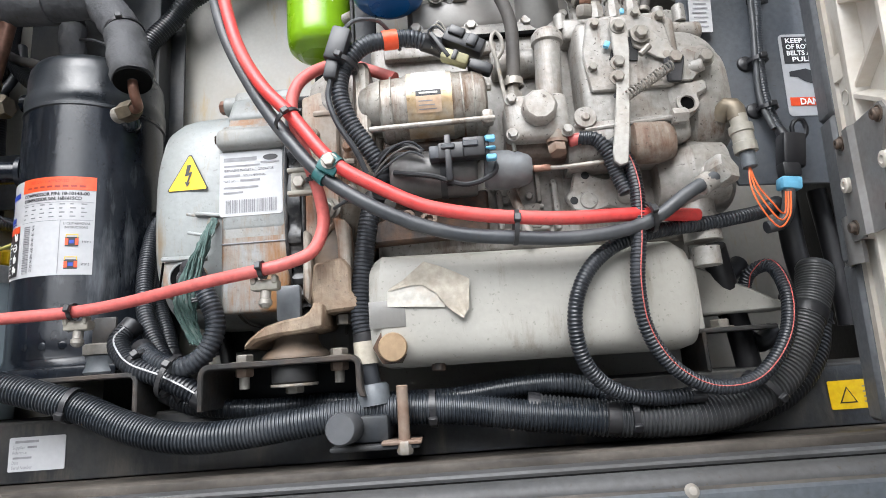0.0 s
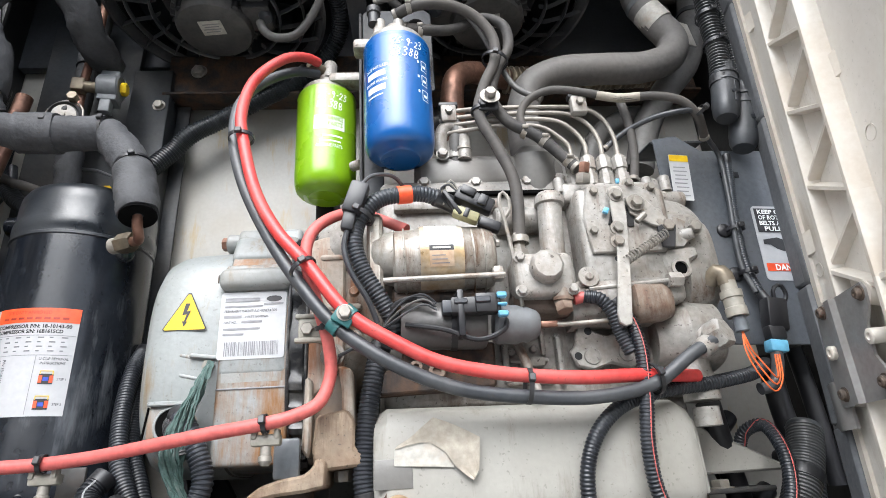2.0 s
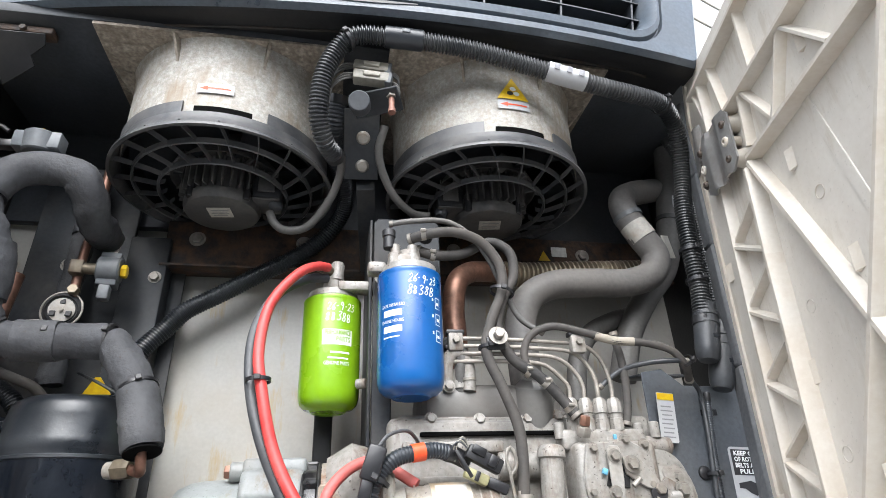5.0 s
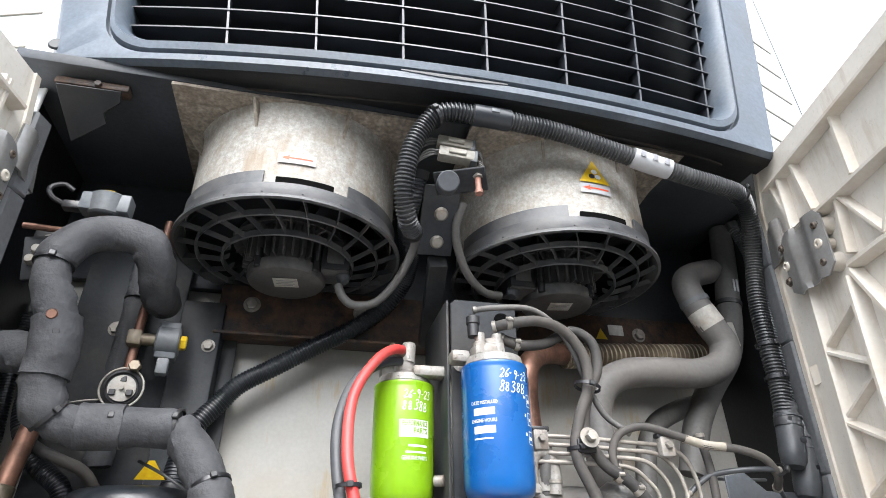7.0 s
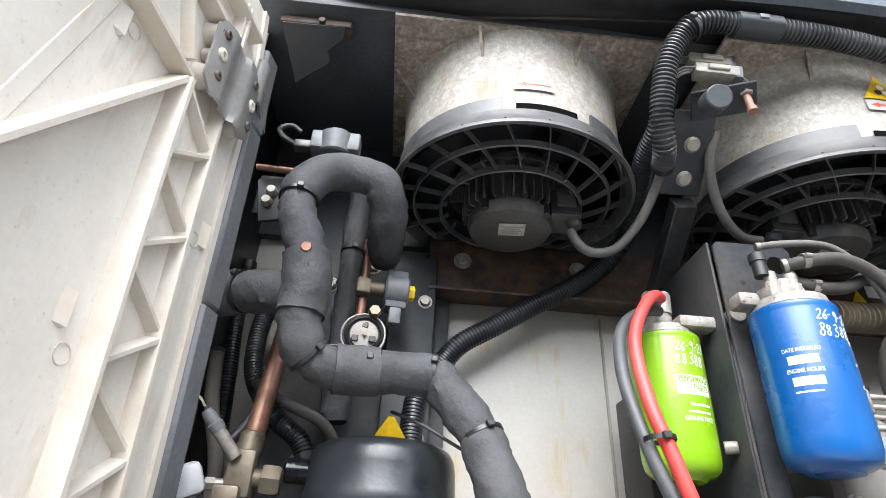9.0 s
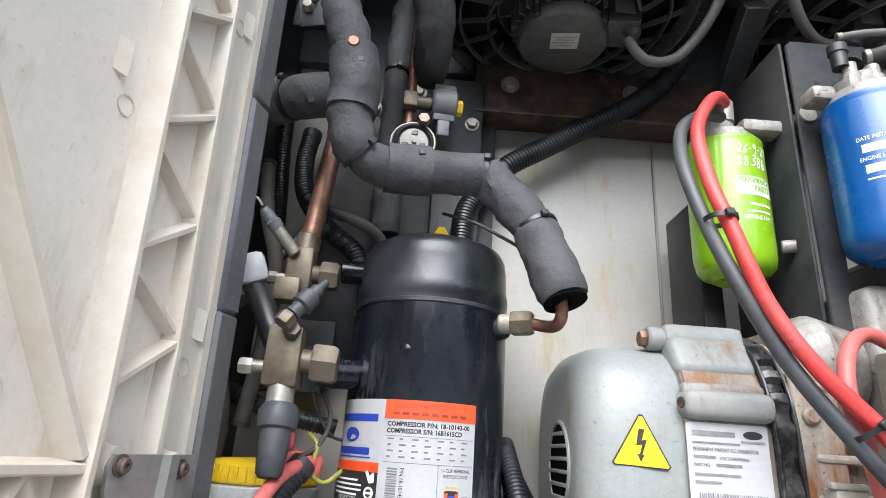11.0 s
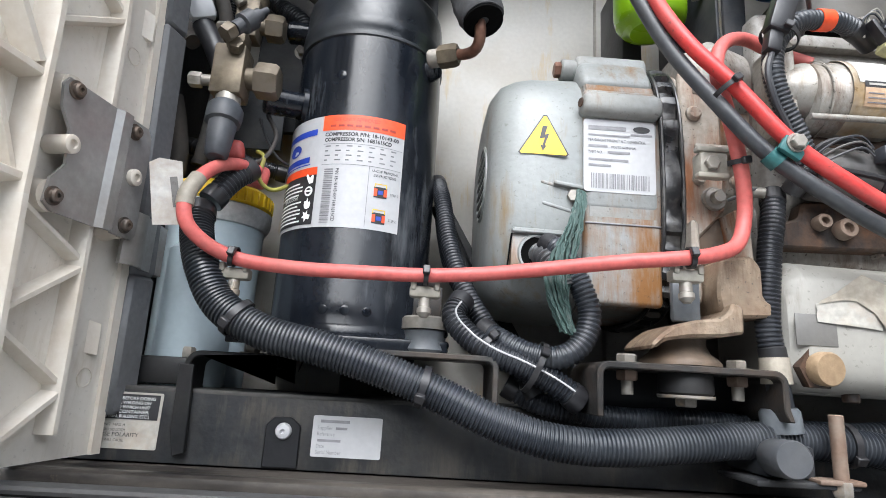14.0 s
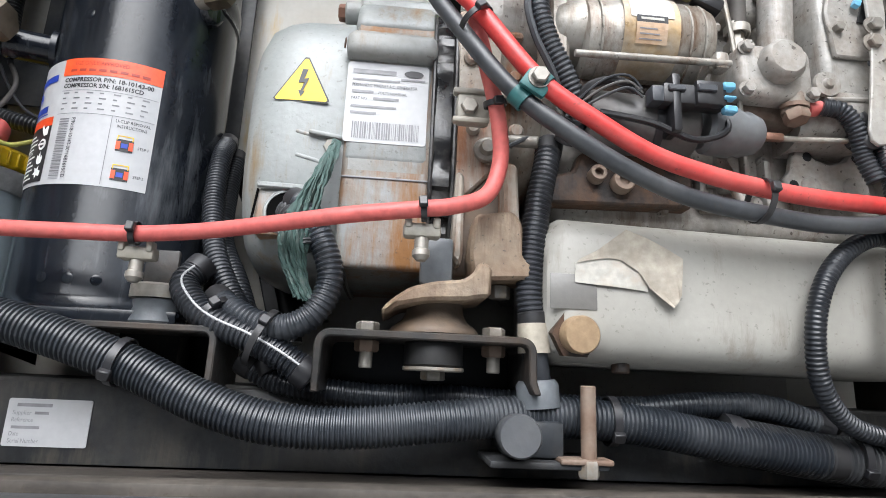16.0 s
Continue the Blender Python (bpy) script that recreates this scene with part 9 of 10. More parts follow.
# ties: place, direction, radius
for c, dr, r in (((-0.246, 0.656, 2.430), (0.05, -0.05, -1), 0.0155), ((-0.153, 0.627, 2.229), (0.6, -0.1, -0.8), 0.0155), ((0.098, 0.626, 2.079), (1, 0, -0.1), 0.0185), ((0.250, 0.642, 2.082), (1, 0.1, 0.2), 0.0165),
                 ((-0.190, 0.642, 2.056), (1, -0.05, 0.1), 0.0092), ((-0.130, 0.652, 2.163), (0.2, 0.2, -1), 0.0092), ((-0.441, 0.694, 2.032), (1, 0, 0), 0.0092), ((-0.640, 0.704, 2.040), (1, 0, -0.2), 0.0092)):
    cable_tie("cable_tie", c, dr, r)


def tie_foot(c, label):
    """The pale clip and bolt that a tie sits on."""
    root = thing("tie_mount", label, "clip", "tie mounts")
    x, y, z = c
    part("saddle", box((x, y + 0.012, z - 0.012), (0.032, 0.016, 0.012), 0.003), M_LTPL, root)
    part("ear", box((x - 0.012, y + 0.008, z - 0.006), (0.006, 0.012, 0.010), 0.002), M_LTPL, root)
    part("ear", box((x + 0.012, y + 0.008, z - 0.006), (0.006, 0.012, 0.010), 0.002), M_LTPL, root)
    part("bolt", lathe([(0, 0), (0.006, 0), (0.006, 0.010), (0.0075, 0.011), (0.0075, 0.016), (0.004, 0.020), (0, 0.020)], (x, y + 0.012, z - 0.018), (0, -0.1, -1), 14), M_STEEL, root)
    return root


tie_foot((-0.190, 0.642, 2.052), "pale tie mount bolted over the engine foot")
tie_foot((-0.441, 0.694, 2.028), "pale tie mount on the compressor bracket")
tie_foot((-0.640, 0.704, 2.036), "pale tie mount beside the tank")
gm = thing("tie_mount", "pale square tie mount with a bolt on the bell housing", "clip", "tie mounts")
part("saddle", box((-0.148, 0.675, 2.166), (0.030, 0.020, 0.026), 0.003), M_LTPL, gm)
part("bolt", hexagon((-0.152, 0.665, 2.165), (0, -1, 0), 0.008, 0.006), M_STEEL, gm)
for z in (2.152, 2.181):
    part("ear", box((-0.150, 0.668, z), (0.034, 0.010, 0.006), 0.002), M_LTPL, gm)
hb = thing("housing_bolt", "steel flange bolt on the bell housing", "bolt")
part("head", hexagon((-0.126, 0.712, 2.143), (0, -1, 0), 0.010, 0.010, 0.014), M_STEEL, hb)

# main harness conduit along the rail
conduit([(-0.700, 0.745, 2.100), (-0.692, 0.730, 2.070), (-0.673, 0.712, 2.028), (-0.647, 0.705, 1.990), (-0.602, 0.700, 1.966), (-0.544, 0.698, 1.953), (-0.485, 0.698, 1.937), (-0.427, 0.698, 1.917), (-0.369, 0.692, 1.893),
         (-0.325, 0.688, 1.880), (-0.286, 0.687, 1.875), (-0.230, 0.688, 1.876), (-0.171, 0.692, 1.882), (-0.113, 0.697, 1.888), (-0.067, 0.700, 1.890), (0.012, 0.700, 1.886), (0.107, 0.700, 1.872), (0.202, 0.700, 1.862)],
        0.0178, "thick black corrugated harness conduit along the rail", 0.0042, M_CONDG, 0.11, n=20)
conduit([(0.10, 0.712, 1.876), (0.202, 0.704, 1.862), (0.300, 0.702, 1.860), (0.355, 0.706, 1.872), (0.404, 0.714, 1.898), (0.437, 0.724, 1.936), (0.462, 0.735, 1.972)], 0.0215, "thick black corrugated conduit bending upwards", 0.0050, M_CONDL, 0.10, n=22)
cuff = thing("conduit_cuff", "smooth grey end cuff on the thick conduit", "cuff")
part("cuff", corrugated([(0.459, 0.733, 1.966), (0.478, 0.744, 1.995), (0.492, 0.754, 2.022)], 0.0222, 0.0044, 0.08, 24), M_CONDL, cuff)
part("end_ring", lathe([(0.015, 0), (0.0215, 0), (0.0225, 0.003), (0.021, 0.008), (0.015, 0.008)], (0.490, 0.753, 2.019), (0.48, 0.34, 0.8), 24), M_CONDL, cuff)
conduit([(0.30, 0.728, 1.850), (0.37, 0.730, 1.858), (0.43, 0.738, 1.885), (0.47, 0.752, 1.925), (0.49, 0.765, 1.97)], 0.017, "second black corrugated conduit behind the thick one", 0.0052)
conduit([(-0.349, 0.742, 1.928), (-0.318, 0.738, 1.912), (-0.282, 0.733, 1.905), (-0.214, 0.737, 1.900), (-0.152, 0.738, 1.902), (-0.06, 0.735, 1.898), (0.02, 0.727, 1.898), (0.09, 0.722, 1.905), (0.15, 0.718, 1.905), (0.21, 0.715, 1.888)],
        0.012, "thin black corrugated conduit behind the harness", 0.0046, M_CONDG)
conduit([(-0.066, 0.700, 2.150), (-0.072, 0.692, 2.125), (-0.081, 0.690, 2.075), (-0.088, 0.690, 2.000), (-0.084, 0.690, 1.965)], 0.0125, "black corrugated conduit dropping beside the sump", 0.0046)
tee = thing("conduit_tee", "grey plastic tee where the conduits join", "fitting")
part("collar", lathe([(0, 0), (0.0145, 0), (0.0145, 0.026), (0, 0.026)], (-0.083, 0.690, 1.944), (-0.05, 0, 1), 20), M_SHADE, tee)
part("drop", tube([(-0.083, 0.690, 1.948), (-0.080, 0.691, 1.925), (-0.076, 0.694, 1.905)], 0.0115), M_COND, tee)
part("body", lathe([(0, 0), (0.019, 0), (0.019, 0.020), (0.016, 0.024), (0, 0.024)], (-0.077, 0.696, 1.897), (-0.1, 0, 1), 20), M_GREYPL, tee)
# looms on the engine
conduit([(0.022, 0.660, 2.330), (-0.006, 0.650, 2.335), (-0.031, 0.645, 2.332), (-0.063, 0.640, 2.323), (-0.088, 0.640, 2.296), (-0.094, 0.640, 2.262), (-0.083, 0.645, 2.227), (-0.064, 0.652, 2.195), (-0.050, 0.664, 2.166), (-0.056, 0.684, 2.146)],
        0.0108, "grey-black corrugated loom over the starter", 0.0046, M_CONDG)
tp = thing("red_tape", "red tape band on the starter loom", "tape")
part("band", tube([(-0.022, 0.6465, 2.3335), (-0.031, 0.645, 2.332), (-0.040, 0.6435, 2.3305)], 0.0118), M_SIGNRED, tp)
tp = thing("black_tape", "black tape wrapped round the loom end", "tape")
part("wrap", tube([(0.010, 0.655, 2.333), (0.026, 0.661, 2.328), (0.040, 0.667, 2.322)], 0.0115), M_PLASTIC, tp)
pl = thing("loom_plug", "black and yellowed plastic loom plugs above the starter", "connector")
part("upper_plug", box((0.060, 0.648, 2.322), (0.052, 0.018, 0.020), 0.003, pose(0, 0, 0, 0, 28, 0)), M_PLASTIC, pl)
part("latch", box((0.052, 0.638, 2.332), (0.020, 0.006, 0.012), 0.002, pose(0, 0, 0, 0, 28, 0)), M_PLASTIC, pl)
part("latch", box((0.070, 0.638, 2.318), (0.012, 0.006, 0.016), 0.002, pose(0, 0, 0, 0, 28, 0)), M_PLASTIC, pl)
part("lower_plug", box((0.047, 0.645, 2.300), (0.034, 0.016, 0.014), 0.003, pose(0, 0, 0, 0, 24, 0)), mat("yellowed_nylon", (0.30, 0.28, 0.14), 0.45, var=0.15, stain=(0.12, 0.11, 0.07), amount=0.35, stain_scale=30, spread=0.3), pl)
part("lower_rib", box((0.047, 0.636, 2.300), (0.006, 0.003, 0.013), 0.001, pose(0, 0, 0, 0, 24, 0)), M_PLASTIC, pl)
part("tail", box((0.077, 0.650, 2.288), (0.030, 0.014, 0.014), 0.003, pose(0, 0, 0, 0, 24, 0)), M_PLASTIC, pl)
part("strap", box((0.030, 0.642, 2.316), (0.006, 0.012, 0.040), 0.002, pose(0, 0, 0, 0, -30, 0)), M_PLASTIC, pl)
for k in range(4):
    part("wire", tube([(0.020, 0.652, 2.326 - 0.002 * k), (0.016 + 0.003 * k, 0.645, 2.338 + 0.003 * k), (0.026 + 0.002 * k, 0.643, 2.345 + 0.002 * k), (0.040, 0.646, 2.334)], 0.0013, 6), M_LTPL if k % 2 else M_CABLE, pl)
pl2 = thing("loom_plug", "black in-line plug strapped to the starter loom", "connector")
part("body", box((-0.091, 0.626, 2.318), (0.024, 0.018, 0.044), 0.004, pose(0, 0, 0, 0, 18, 0)), M_PLASTIC, pl2)
part("lower", box((-0.100, 0.628, 2.288), (0.016, 0.014, 0.026), 0.003, pose(0, 0, 0, 0, 12, 0)), M_PLASTIC, pl2)
part("wire", tube([(-0.102, 0.628, 2.276), (-0.106, 0.630, 2.255), (-0.098, 0.634, 2.225), (-0.078, 0.642, 2.190), (-0.068, 0.652, 2.165)], 0.0035, 8), M_CABLE, pl2)
part("wire", tube([(-0.103, 0.629, 2.278), (-0.109, 0.632, 2.262), (-0.104, 0.634, 2.243)], 0.002, 8), M_LTPL, pl2)
part("top_wire", tube([(-0.084, 0.626, 2.338), (-0.072, 0.630, 2.352), (-0.045, 0.645, 2.360), (-0.030, 0.665, 2.352), (-0.022, 0.69, 2.345)], 0.0026, 8), M_CABLE, pl2)
cable_tie("cable_tie", (-0.087, 0.636, 2.300), (0.5, 0, 0.9), 0.018)
# loops at the right of the sump
conduit([(0.432, 0.705, 2.103), (0.40, 0.69, 2.090), (0.364, 0.680, 2.083), (0.330, 0.675, 2.078), (0.255, 0.662, 2.069), (0.206, 0.655, 2.053), (0.172, 0.650, 2.022), (0.156, 0.650, 1.979), (0.163, 0.660, 1.929), (0.191, 0.672, 1.898), (0.234, 0.680, 1.884), (0.297, 0.685, 1.884)],
        0.0088, "thin black corrugated loom in a loop over the sump", 0.0042)
conduit([(0.223, 0.655, 2.182), (0.237, 0.652, 2.159), (0.242, 0.645, 2.121), (0.235, 0.640, 2.060), (0.227, 0.640, 2.010), (0.231, 0.645, 1.960), (0.256, 0.655, 1.918), (0.298, 0.665, 1.893), (0.344, 0.670, 1.894), (0.374, 0.672, 1.914), (0.402, 0.680, 1.950),
         (0.419, 0.700, 1.997), (0.420, 0.730, 2.030), (0.405, 0.752, 2.022), (0.402, 0.775, 1.98)], 0.0085, "black corrugated loom with a red stripe, looped low", 0.0042, None, 0.12, M_REDOLD)
conduit([(0.459, 0.775, 1.990), (0.462, 0.755, 1.990), (0.458, 0.742, 1.962), (0.437, 0.730, 1.923), (0.405, 0.712, 1.888)], 0.0095, "short dusty corrugated loom beside the thick conduit", 0.0042, M_CONDL)
for c, dr, r in (((-0.437, 0.698, 1.921), (1, 0, -0.25), 0.0195), ((-0.628, 0.703, 1.978), (0.8, 0, -0.6), 0.0195), ((-0.010, 0.702, 1.888), (1, 0, 0), 0.0205), ((0.218, 0.702, 1.866), (1, 0, 0), 0.0225), ((0.372, 0.700, 1.884), (0.7, 0, 0.6), 0.024)):
    cable_tie("cable_tie", c, dr, r, "black nylon cable tie round the conduits", 0.007, (0.1, -0.8, -0.5))
# bundle between compressor and generator
conduit([(-0.432, 0.88, 2.20), (-0.425, 0.84, 2.162), (-0.413, 0.800, 2.090), (-0.393, 0.770, 2.029), (-0.369, 0.755, 1.989), (-0.344, 0.740, 1.958), (-0.319, 0.735, 1.917)], 0.0115, "black corrugated loom between compressor and generator", 0.0046)
conduit([(-0.425, 0.90, 2.19), (-0.418, 0.86, 2.120), (-0.404, 0.820, 2.058), (-0.374, 0.790, 2.006), (-0.354, 0.770, 1.965)], 0.0115, "black corrugated loom beside the compressor", 0.0046)
conduit([(-0.312, 0.725, 2.082), (-0.297, 0.708, 2.068), (-0.280, 0.705, 2.038), (-0.269, 0.703, 2.002), (-0.280, 0.700, 1.971), (-0.303, 0.700, 1.957), (-0.331, 0.708, 1.960), (-0.355, 0.718, 1.971), (-0.378, 0.735, 1.985)], 0.0125, "grey-black corrugated loom from the generator entry", 0.0050, M_CONDG)
conduit([(-0.398, 0.752, 2.018), (-0.408, 0.736, 1.996), (-0.392, 0.722, 1.975), (-0.371, 0.712, 1.961), (-0.335, 0.706, 1.947), (-0.301, 0.702, 1.930), (-0.277, 0.703, 1.914)], 0.0135, "black corrugated loom with a white stripe", 0.0050, None, 0.12, M_PAPER)
cable("black_strap", [(-0.428, 0.93, 2.18), (-0.39, 0.925, 2.10), (-0.350, 0.915, 2.02), (-0.33, 0.90, 1.95)], 0.012, M_BLACK, "flat black drain hose behind the loom", "hose")
for c, dr, r in (((-0.372, 0.722, 1.966), (0.6, -0.2, -0.6), 0.020), ((-0.325, 0.708, 1.947), (0.9, 0, -0.4), 0.026)):
    cable_tie("cable_tie", c, dr, r, "black nylon cable tie round the conduits", 0.006, (0.1, -0.8, 0.5))
# long loom behind the filters
conduit([(-0.500, 0.905, 2.44), (-0.500, 0.915, 2.484), (-0.492, 0.925, 2.54), (-0.455, 0.938, 2.596), (-0.430, 0.935, 2.625), (-0.376, 0.935, 2.660), (-0.306, 0.935, 2.705), (-0.237, 0.93, 2.745), (-0.180, 0.92, 2.79), (-0.145, 0.89, 2.835), (-0.140, 0.85, 2.86), (-0.165, 0.74, 2.885), (-0.165, 0.68, 2.90), (-0.160, 0.655, 2.94)],
        0.0175, "black corrugated loom sweeping across the bulkhead", 0.0056)
# harness over the fans
conduit([(-0.160, 0.700, 2.838), (-0.178, 0.655, 2.835), (-0.190, 0.628, 2.862), (-0.190, 0.608, 2.903), (-0.182, 0.595, 2.945), (-0.163, 0.585, 2.983), (-0.145, 0.575, 2.999), (-0.121, 0.570, 3.005), (-0.072, 0.570, 3.005), (0.000, 0.570, 3.004), (0.083, 0.570, 2.995),
         (0.166, 0.570, 2.975), (0.239, 0.570, 2.957), (0.315, 0.572, 2.942), (0.385, 0.582, 2.940), (0.440, 0.600, 2.942), (0.485, 0.635, 2.925), (0.508, 0.675, 2.865), (0.498, 0.690, 2.77), (0.490, 0.690, 2.675), (0.487, 0.690, 2.60), (0.475, 0.688, 2.535)],
        0.0165, "thick grey corrugated harness over the fan ducts", 0.0062, M_CONDL, 0.2)
j = thing("conduit_joint", "grey plastic joint sleeve on the fan harness", "fitting")
part("sleeve", tube([(-0.085, 0.570, 3.006), (-0.05, 0.570, 3.006), (-0.02, 0.570, 3.005)], 0.0185, 20), M_CONDG, j)
part("clip", box((-0.05, 0.553, 3.006), (0.014, 0.006, 0.008), 0.001), M_GREYPL, j)
j = thing("marker_sleeve", "white marker sleeve with grey codes on the harness", "marker")
part("sleeve", tube([(0.205, 0.570, 2.966), (0.240, 0.570, 2.957), (0.275, 0.570, 2.950)], 0.0178, 20), M_PAPER, j)
for k in range(3):
    part("print_bar", box((0.218 + 0.022 * k, 0.5518, 2.962 - 0.005 * k), (0.010, 0.0012, 0.014), 0.0002, pose(0, 0, 0, 0, 14, 0)), M_INKG, j)
conduit([(0.545, 0.745, 2.98), (0.565, 0.742, 2.90), (0.556, 0.738, 2.775), (0.545, 0.735, 2.629), (0.528, 0.730, 2.54)], 0.012, "black corrugated loom down the housing's corner", 0.0056, M_CONDL, 0.2)
conduit([(0.535, 0.70, 2.96), (0.535, 0.715, 2.88), (0.525, 0.715, 2.77), (0.512, 0.712, 2.66), (0.503, 0.708, 2.56)], 0.010, "thin corrugated loom beside the corner harness", 0.0052, M_CONDL, 0.2)
for top, end, r in (((0.490, 0.690, 2.575), (0.466, 0.686, 2.472), 0.0205), ((0.524, 0.702, 2.545), (0.490, 0.702, 2.428), 0.0215)):
    e = thing("conduit_elbow", "dark ribbed plastic boot at a conduit's end", "fitting", "conduit elbows")
    top, end = Vector(top), Vector(end)
    d = end - top
    q = d.length
    part("boot", lathe([(0, 0), (r * 0.80, 0), (r * 0.84, q * 0.05), (r * 0.84, q * 0.14), (r * 0.95, q * 0.22), (r, q * 0.45), (r, q * 0.78), (r * 0.92, q * 0.92), (r * 0.7, q), (0, q)], top, d, 26), M_BOOT, e)
    for f in (0.20, 0.34):
        part("rib", lathe([(r * 0.9, 0), (r * 1.06, 0.0005), (r * 1.06, 0.0045), (r * 0.9, 0.005)], top + d * f, d, 26), M_BOOT, e)
    side = Vector((0.25, -1, 0)).normalized()
    part("seam", sweep([top + d * t + side * r * 0.99 for t in (0.42, 0.55, 0.68, 0.80)], 0.0014, 6), M_COND, e)
    part("tab", box(top + d * 0.62 + side * r, (0.012, 0.003, 0.008), 0.001), M_COND, e)
for c, dr in (((0.488, 0.690, 2.62), (0, 0, 1)), ((0.489, 0.690, 2.68), (0, 0, 1)), ((0.440, 0.600, 2.942), (1, 0.5, 0)), ((-0.150, 0.578, 2.995), (0.8, 0, 0.6))):
    cable_tie("cable_tie", c, dr, 0.0185, "black nylon cable tie round the fan harness", 0.006)
# fan cables
cable("motor_cable", [(-0.276, 0.80, 2.775), (-0.266, 0.797, 2.752), (-0.250, 0.80, 2.741), (-0.212, 0.80, 2.746), (-0.176, 0.780, 2.782), (-0.152, 0.750, 2.832), (-0.150, 0.715, 2.855)], 0.0075, M_HOSE, "grey fan motor cable", group="motor cables")
cable("motor_cable", [(-0.075, 0.680, 2.90), (-0.084, 0.700, 2.862), (-0.076, 0.720, 2.830), (-0.049, 0.750, 2.793), (-0.012, 0.770, 2.772), (0.018, 0.772, 2.770)], 0.0075, M_HOSE, "grey fan motor cable", group="motor cables")

# ---- pipes at the right ----
air = thing("air_pipe", "thick grey rubber air intake pipe with a double bend", "pipe")
part("pipe", tube([(0.168, 0.745, 2.43), (0.172, 0.765, 2.50), (0.178, 0.78, 2.56), (0.200, 0.78, 2.612), (0.250, 0.78, 2.640), (0.33, 0.78, 2.648), (0.410, 0.78, 2.652), (0.462, 0.78, 2.675), (0.476, 0.78, 2.712), (0.452, 0.78, 2.758), (0.433, 0.785, 2.81), (0.440, 0.80, 2.85), (0.48, 0.825, 2.885), (0.56, 0.855, 2.92)], 0.0275, 24), mat("dusty_rubber_pipe", (0.105, 0.10, 0.095), 0.6, var=0.2, stain=(0.19, 0.17, 0.15), amount=0.4, spread=0.3, bump=0.12), air)
part("clamp", lathe([(0.0275, -0.005), (0.0295, -0.005), (0.0295, 0.005), (0.0275, 0.005), (0.0275, -0.005)], (0.436, 0.783, 2.80), (-0.3, 0.05, 1), 26), M_GREYPL, air)
part("white_label", tube([(0.458, 0.778, 2.748), (0.446, 0.779, 2.770), (0.441, 0.780, 2.781)], 0.0279, 24), M_PAPEROLD, air)
cool = thing("coolant_pipe", "black rubber coolant pipe with small white print", "pipe")
part("pipe", tube([(0.612, 0.85, 3.03), (0.592, 0.845, 2.93), (0.572, 0.84, 2.85), (0.556, 0.84, 2.775), (0.530, 0.84, 2.71), (0.470, 0.84, 2.64), (0.425, 0.845, 2.57), (0.395, 0.85, 2.48)], 0.025, 24), M_HOSE, cool)
part("clamp", lathe([(0.025, -0.005), (0.0275, -0.005), (0.0275, 0.005), (0.025, 0.005), (0.025, -0.005)], (0.568, 0.84, 2.83), (-0.2, 0, -1), 26), M_PLASTIC, cool)
part("brown_label", box((0.520, 0.795, 2.742), (0.030, 0.003, 0.05), 0.001, pose(0, 0, 0, 0, -15, 30)), M_PAPEROLD, cool)
for j2 in range(2):
    part("print_bar", box((0.575 + 0.008 * j2, 0.8152, 2.868), (0.004, 0.002, 0.03), 0.0004, pose(0, 0, 0, 0, 8, 0)), M_PAPER, cool)
cable("lower_pipe", [(0.30, 0.86, 2.44), (0.315, 0.86, 2.52), (0.345, 0.86, 2.57), (0.40, 0.86, 2.60), (0.47, 0.87, 2.62)], 0.019, M_HOSE, "grey rubber coolant hose behind the intake pipe", "hose")
ex = thing("exhaust_pipe", "rust-brown exhaust bend with a flexible steel bellows", "exhaust")
part("bend", tube([(0.062, 0.79, 2.45), (0.062, 0.795, 2.53), (0.062, 0.80, 2.60), (0.072, 0.805, 2.650), (0.102, 0.825, 2.680), (0.150, 0.855, 2.697), (0.188, 0.875, 2.702)], 0.0205, 24), M_COPPER, ex)
part("bellows", corrugated([(0.178, 0.872, 2.701), (0.25, 0.88, 2.706), (0.36, 0.88, 2.713), (0.50, 0.88, 2.722)], 0.0265, 0.0105, 0.26, 24), M_FLEX, ex, "flexible steel bellows")
# injector lines
for i in range(4):
    x = 0.214 + 0.0235 * i
    y0 = 0.690
    z1 = 2.500 - 0.012 * (3 - i) * 0.9
    ln = cable("injector_line", [(x, 0.69, 2.405), (x, 0.69, 2.43 + 0.004 * i), (x - 0.012, 0.69, z1 - 0.022), (x - 0.035, 0.69, z1 - 0.004), (x - 0.09, 0.692, z1 + 0.002), (0.060, 0.712, 2.512 - 0.0125 * (3 - i)), (0.030, 0.725, 2.514 - 0.0125 * (3 - i))], 0.0034, mat("dusty_steel_line", (0.26, 0.235, 0.205), 0.5, 0.25, var=0.25, scale=30) if i == 0 else bpy.data.materials["dusty_steel_line"], "bare steel injector line", "pipe", "injector lines", 10)
for x, y, z in ((0.043, 0.714, 2.506), (0.236, 0.682, 2.496)):
    cb = thing("line_clamp", "small steel clamp block on the injector lines", "clamp", "line clamps")
    part("block", box((x, y, z), (0.024, 0.014, 0.030), 0.003), M_ALU, cb)
    part("bolt", hexagon((x, y - 0.007, z + 0.002), (0, -1, 0), 0.006, 0.006), M_STEEL, cb)
    part("pad", box((x, y + 0.001, z + 0.016), (0.030, 0.014, 0.008), 0.002), M_PLASTIC, cb)
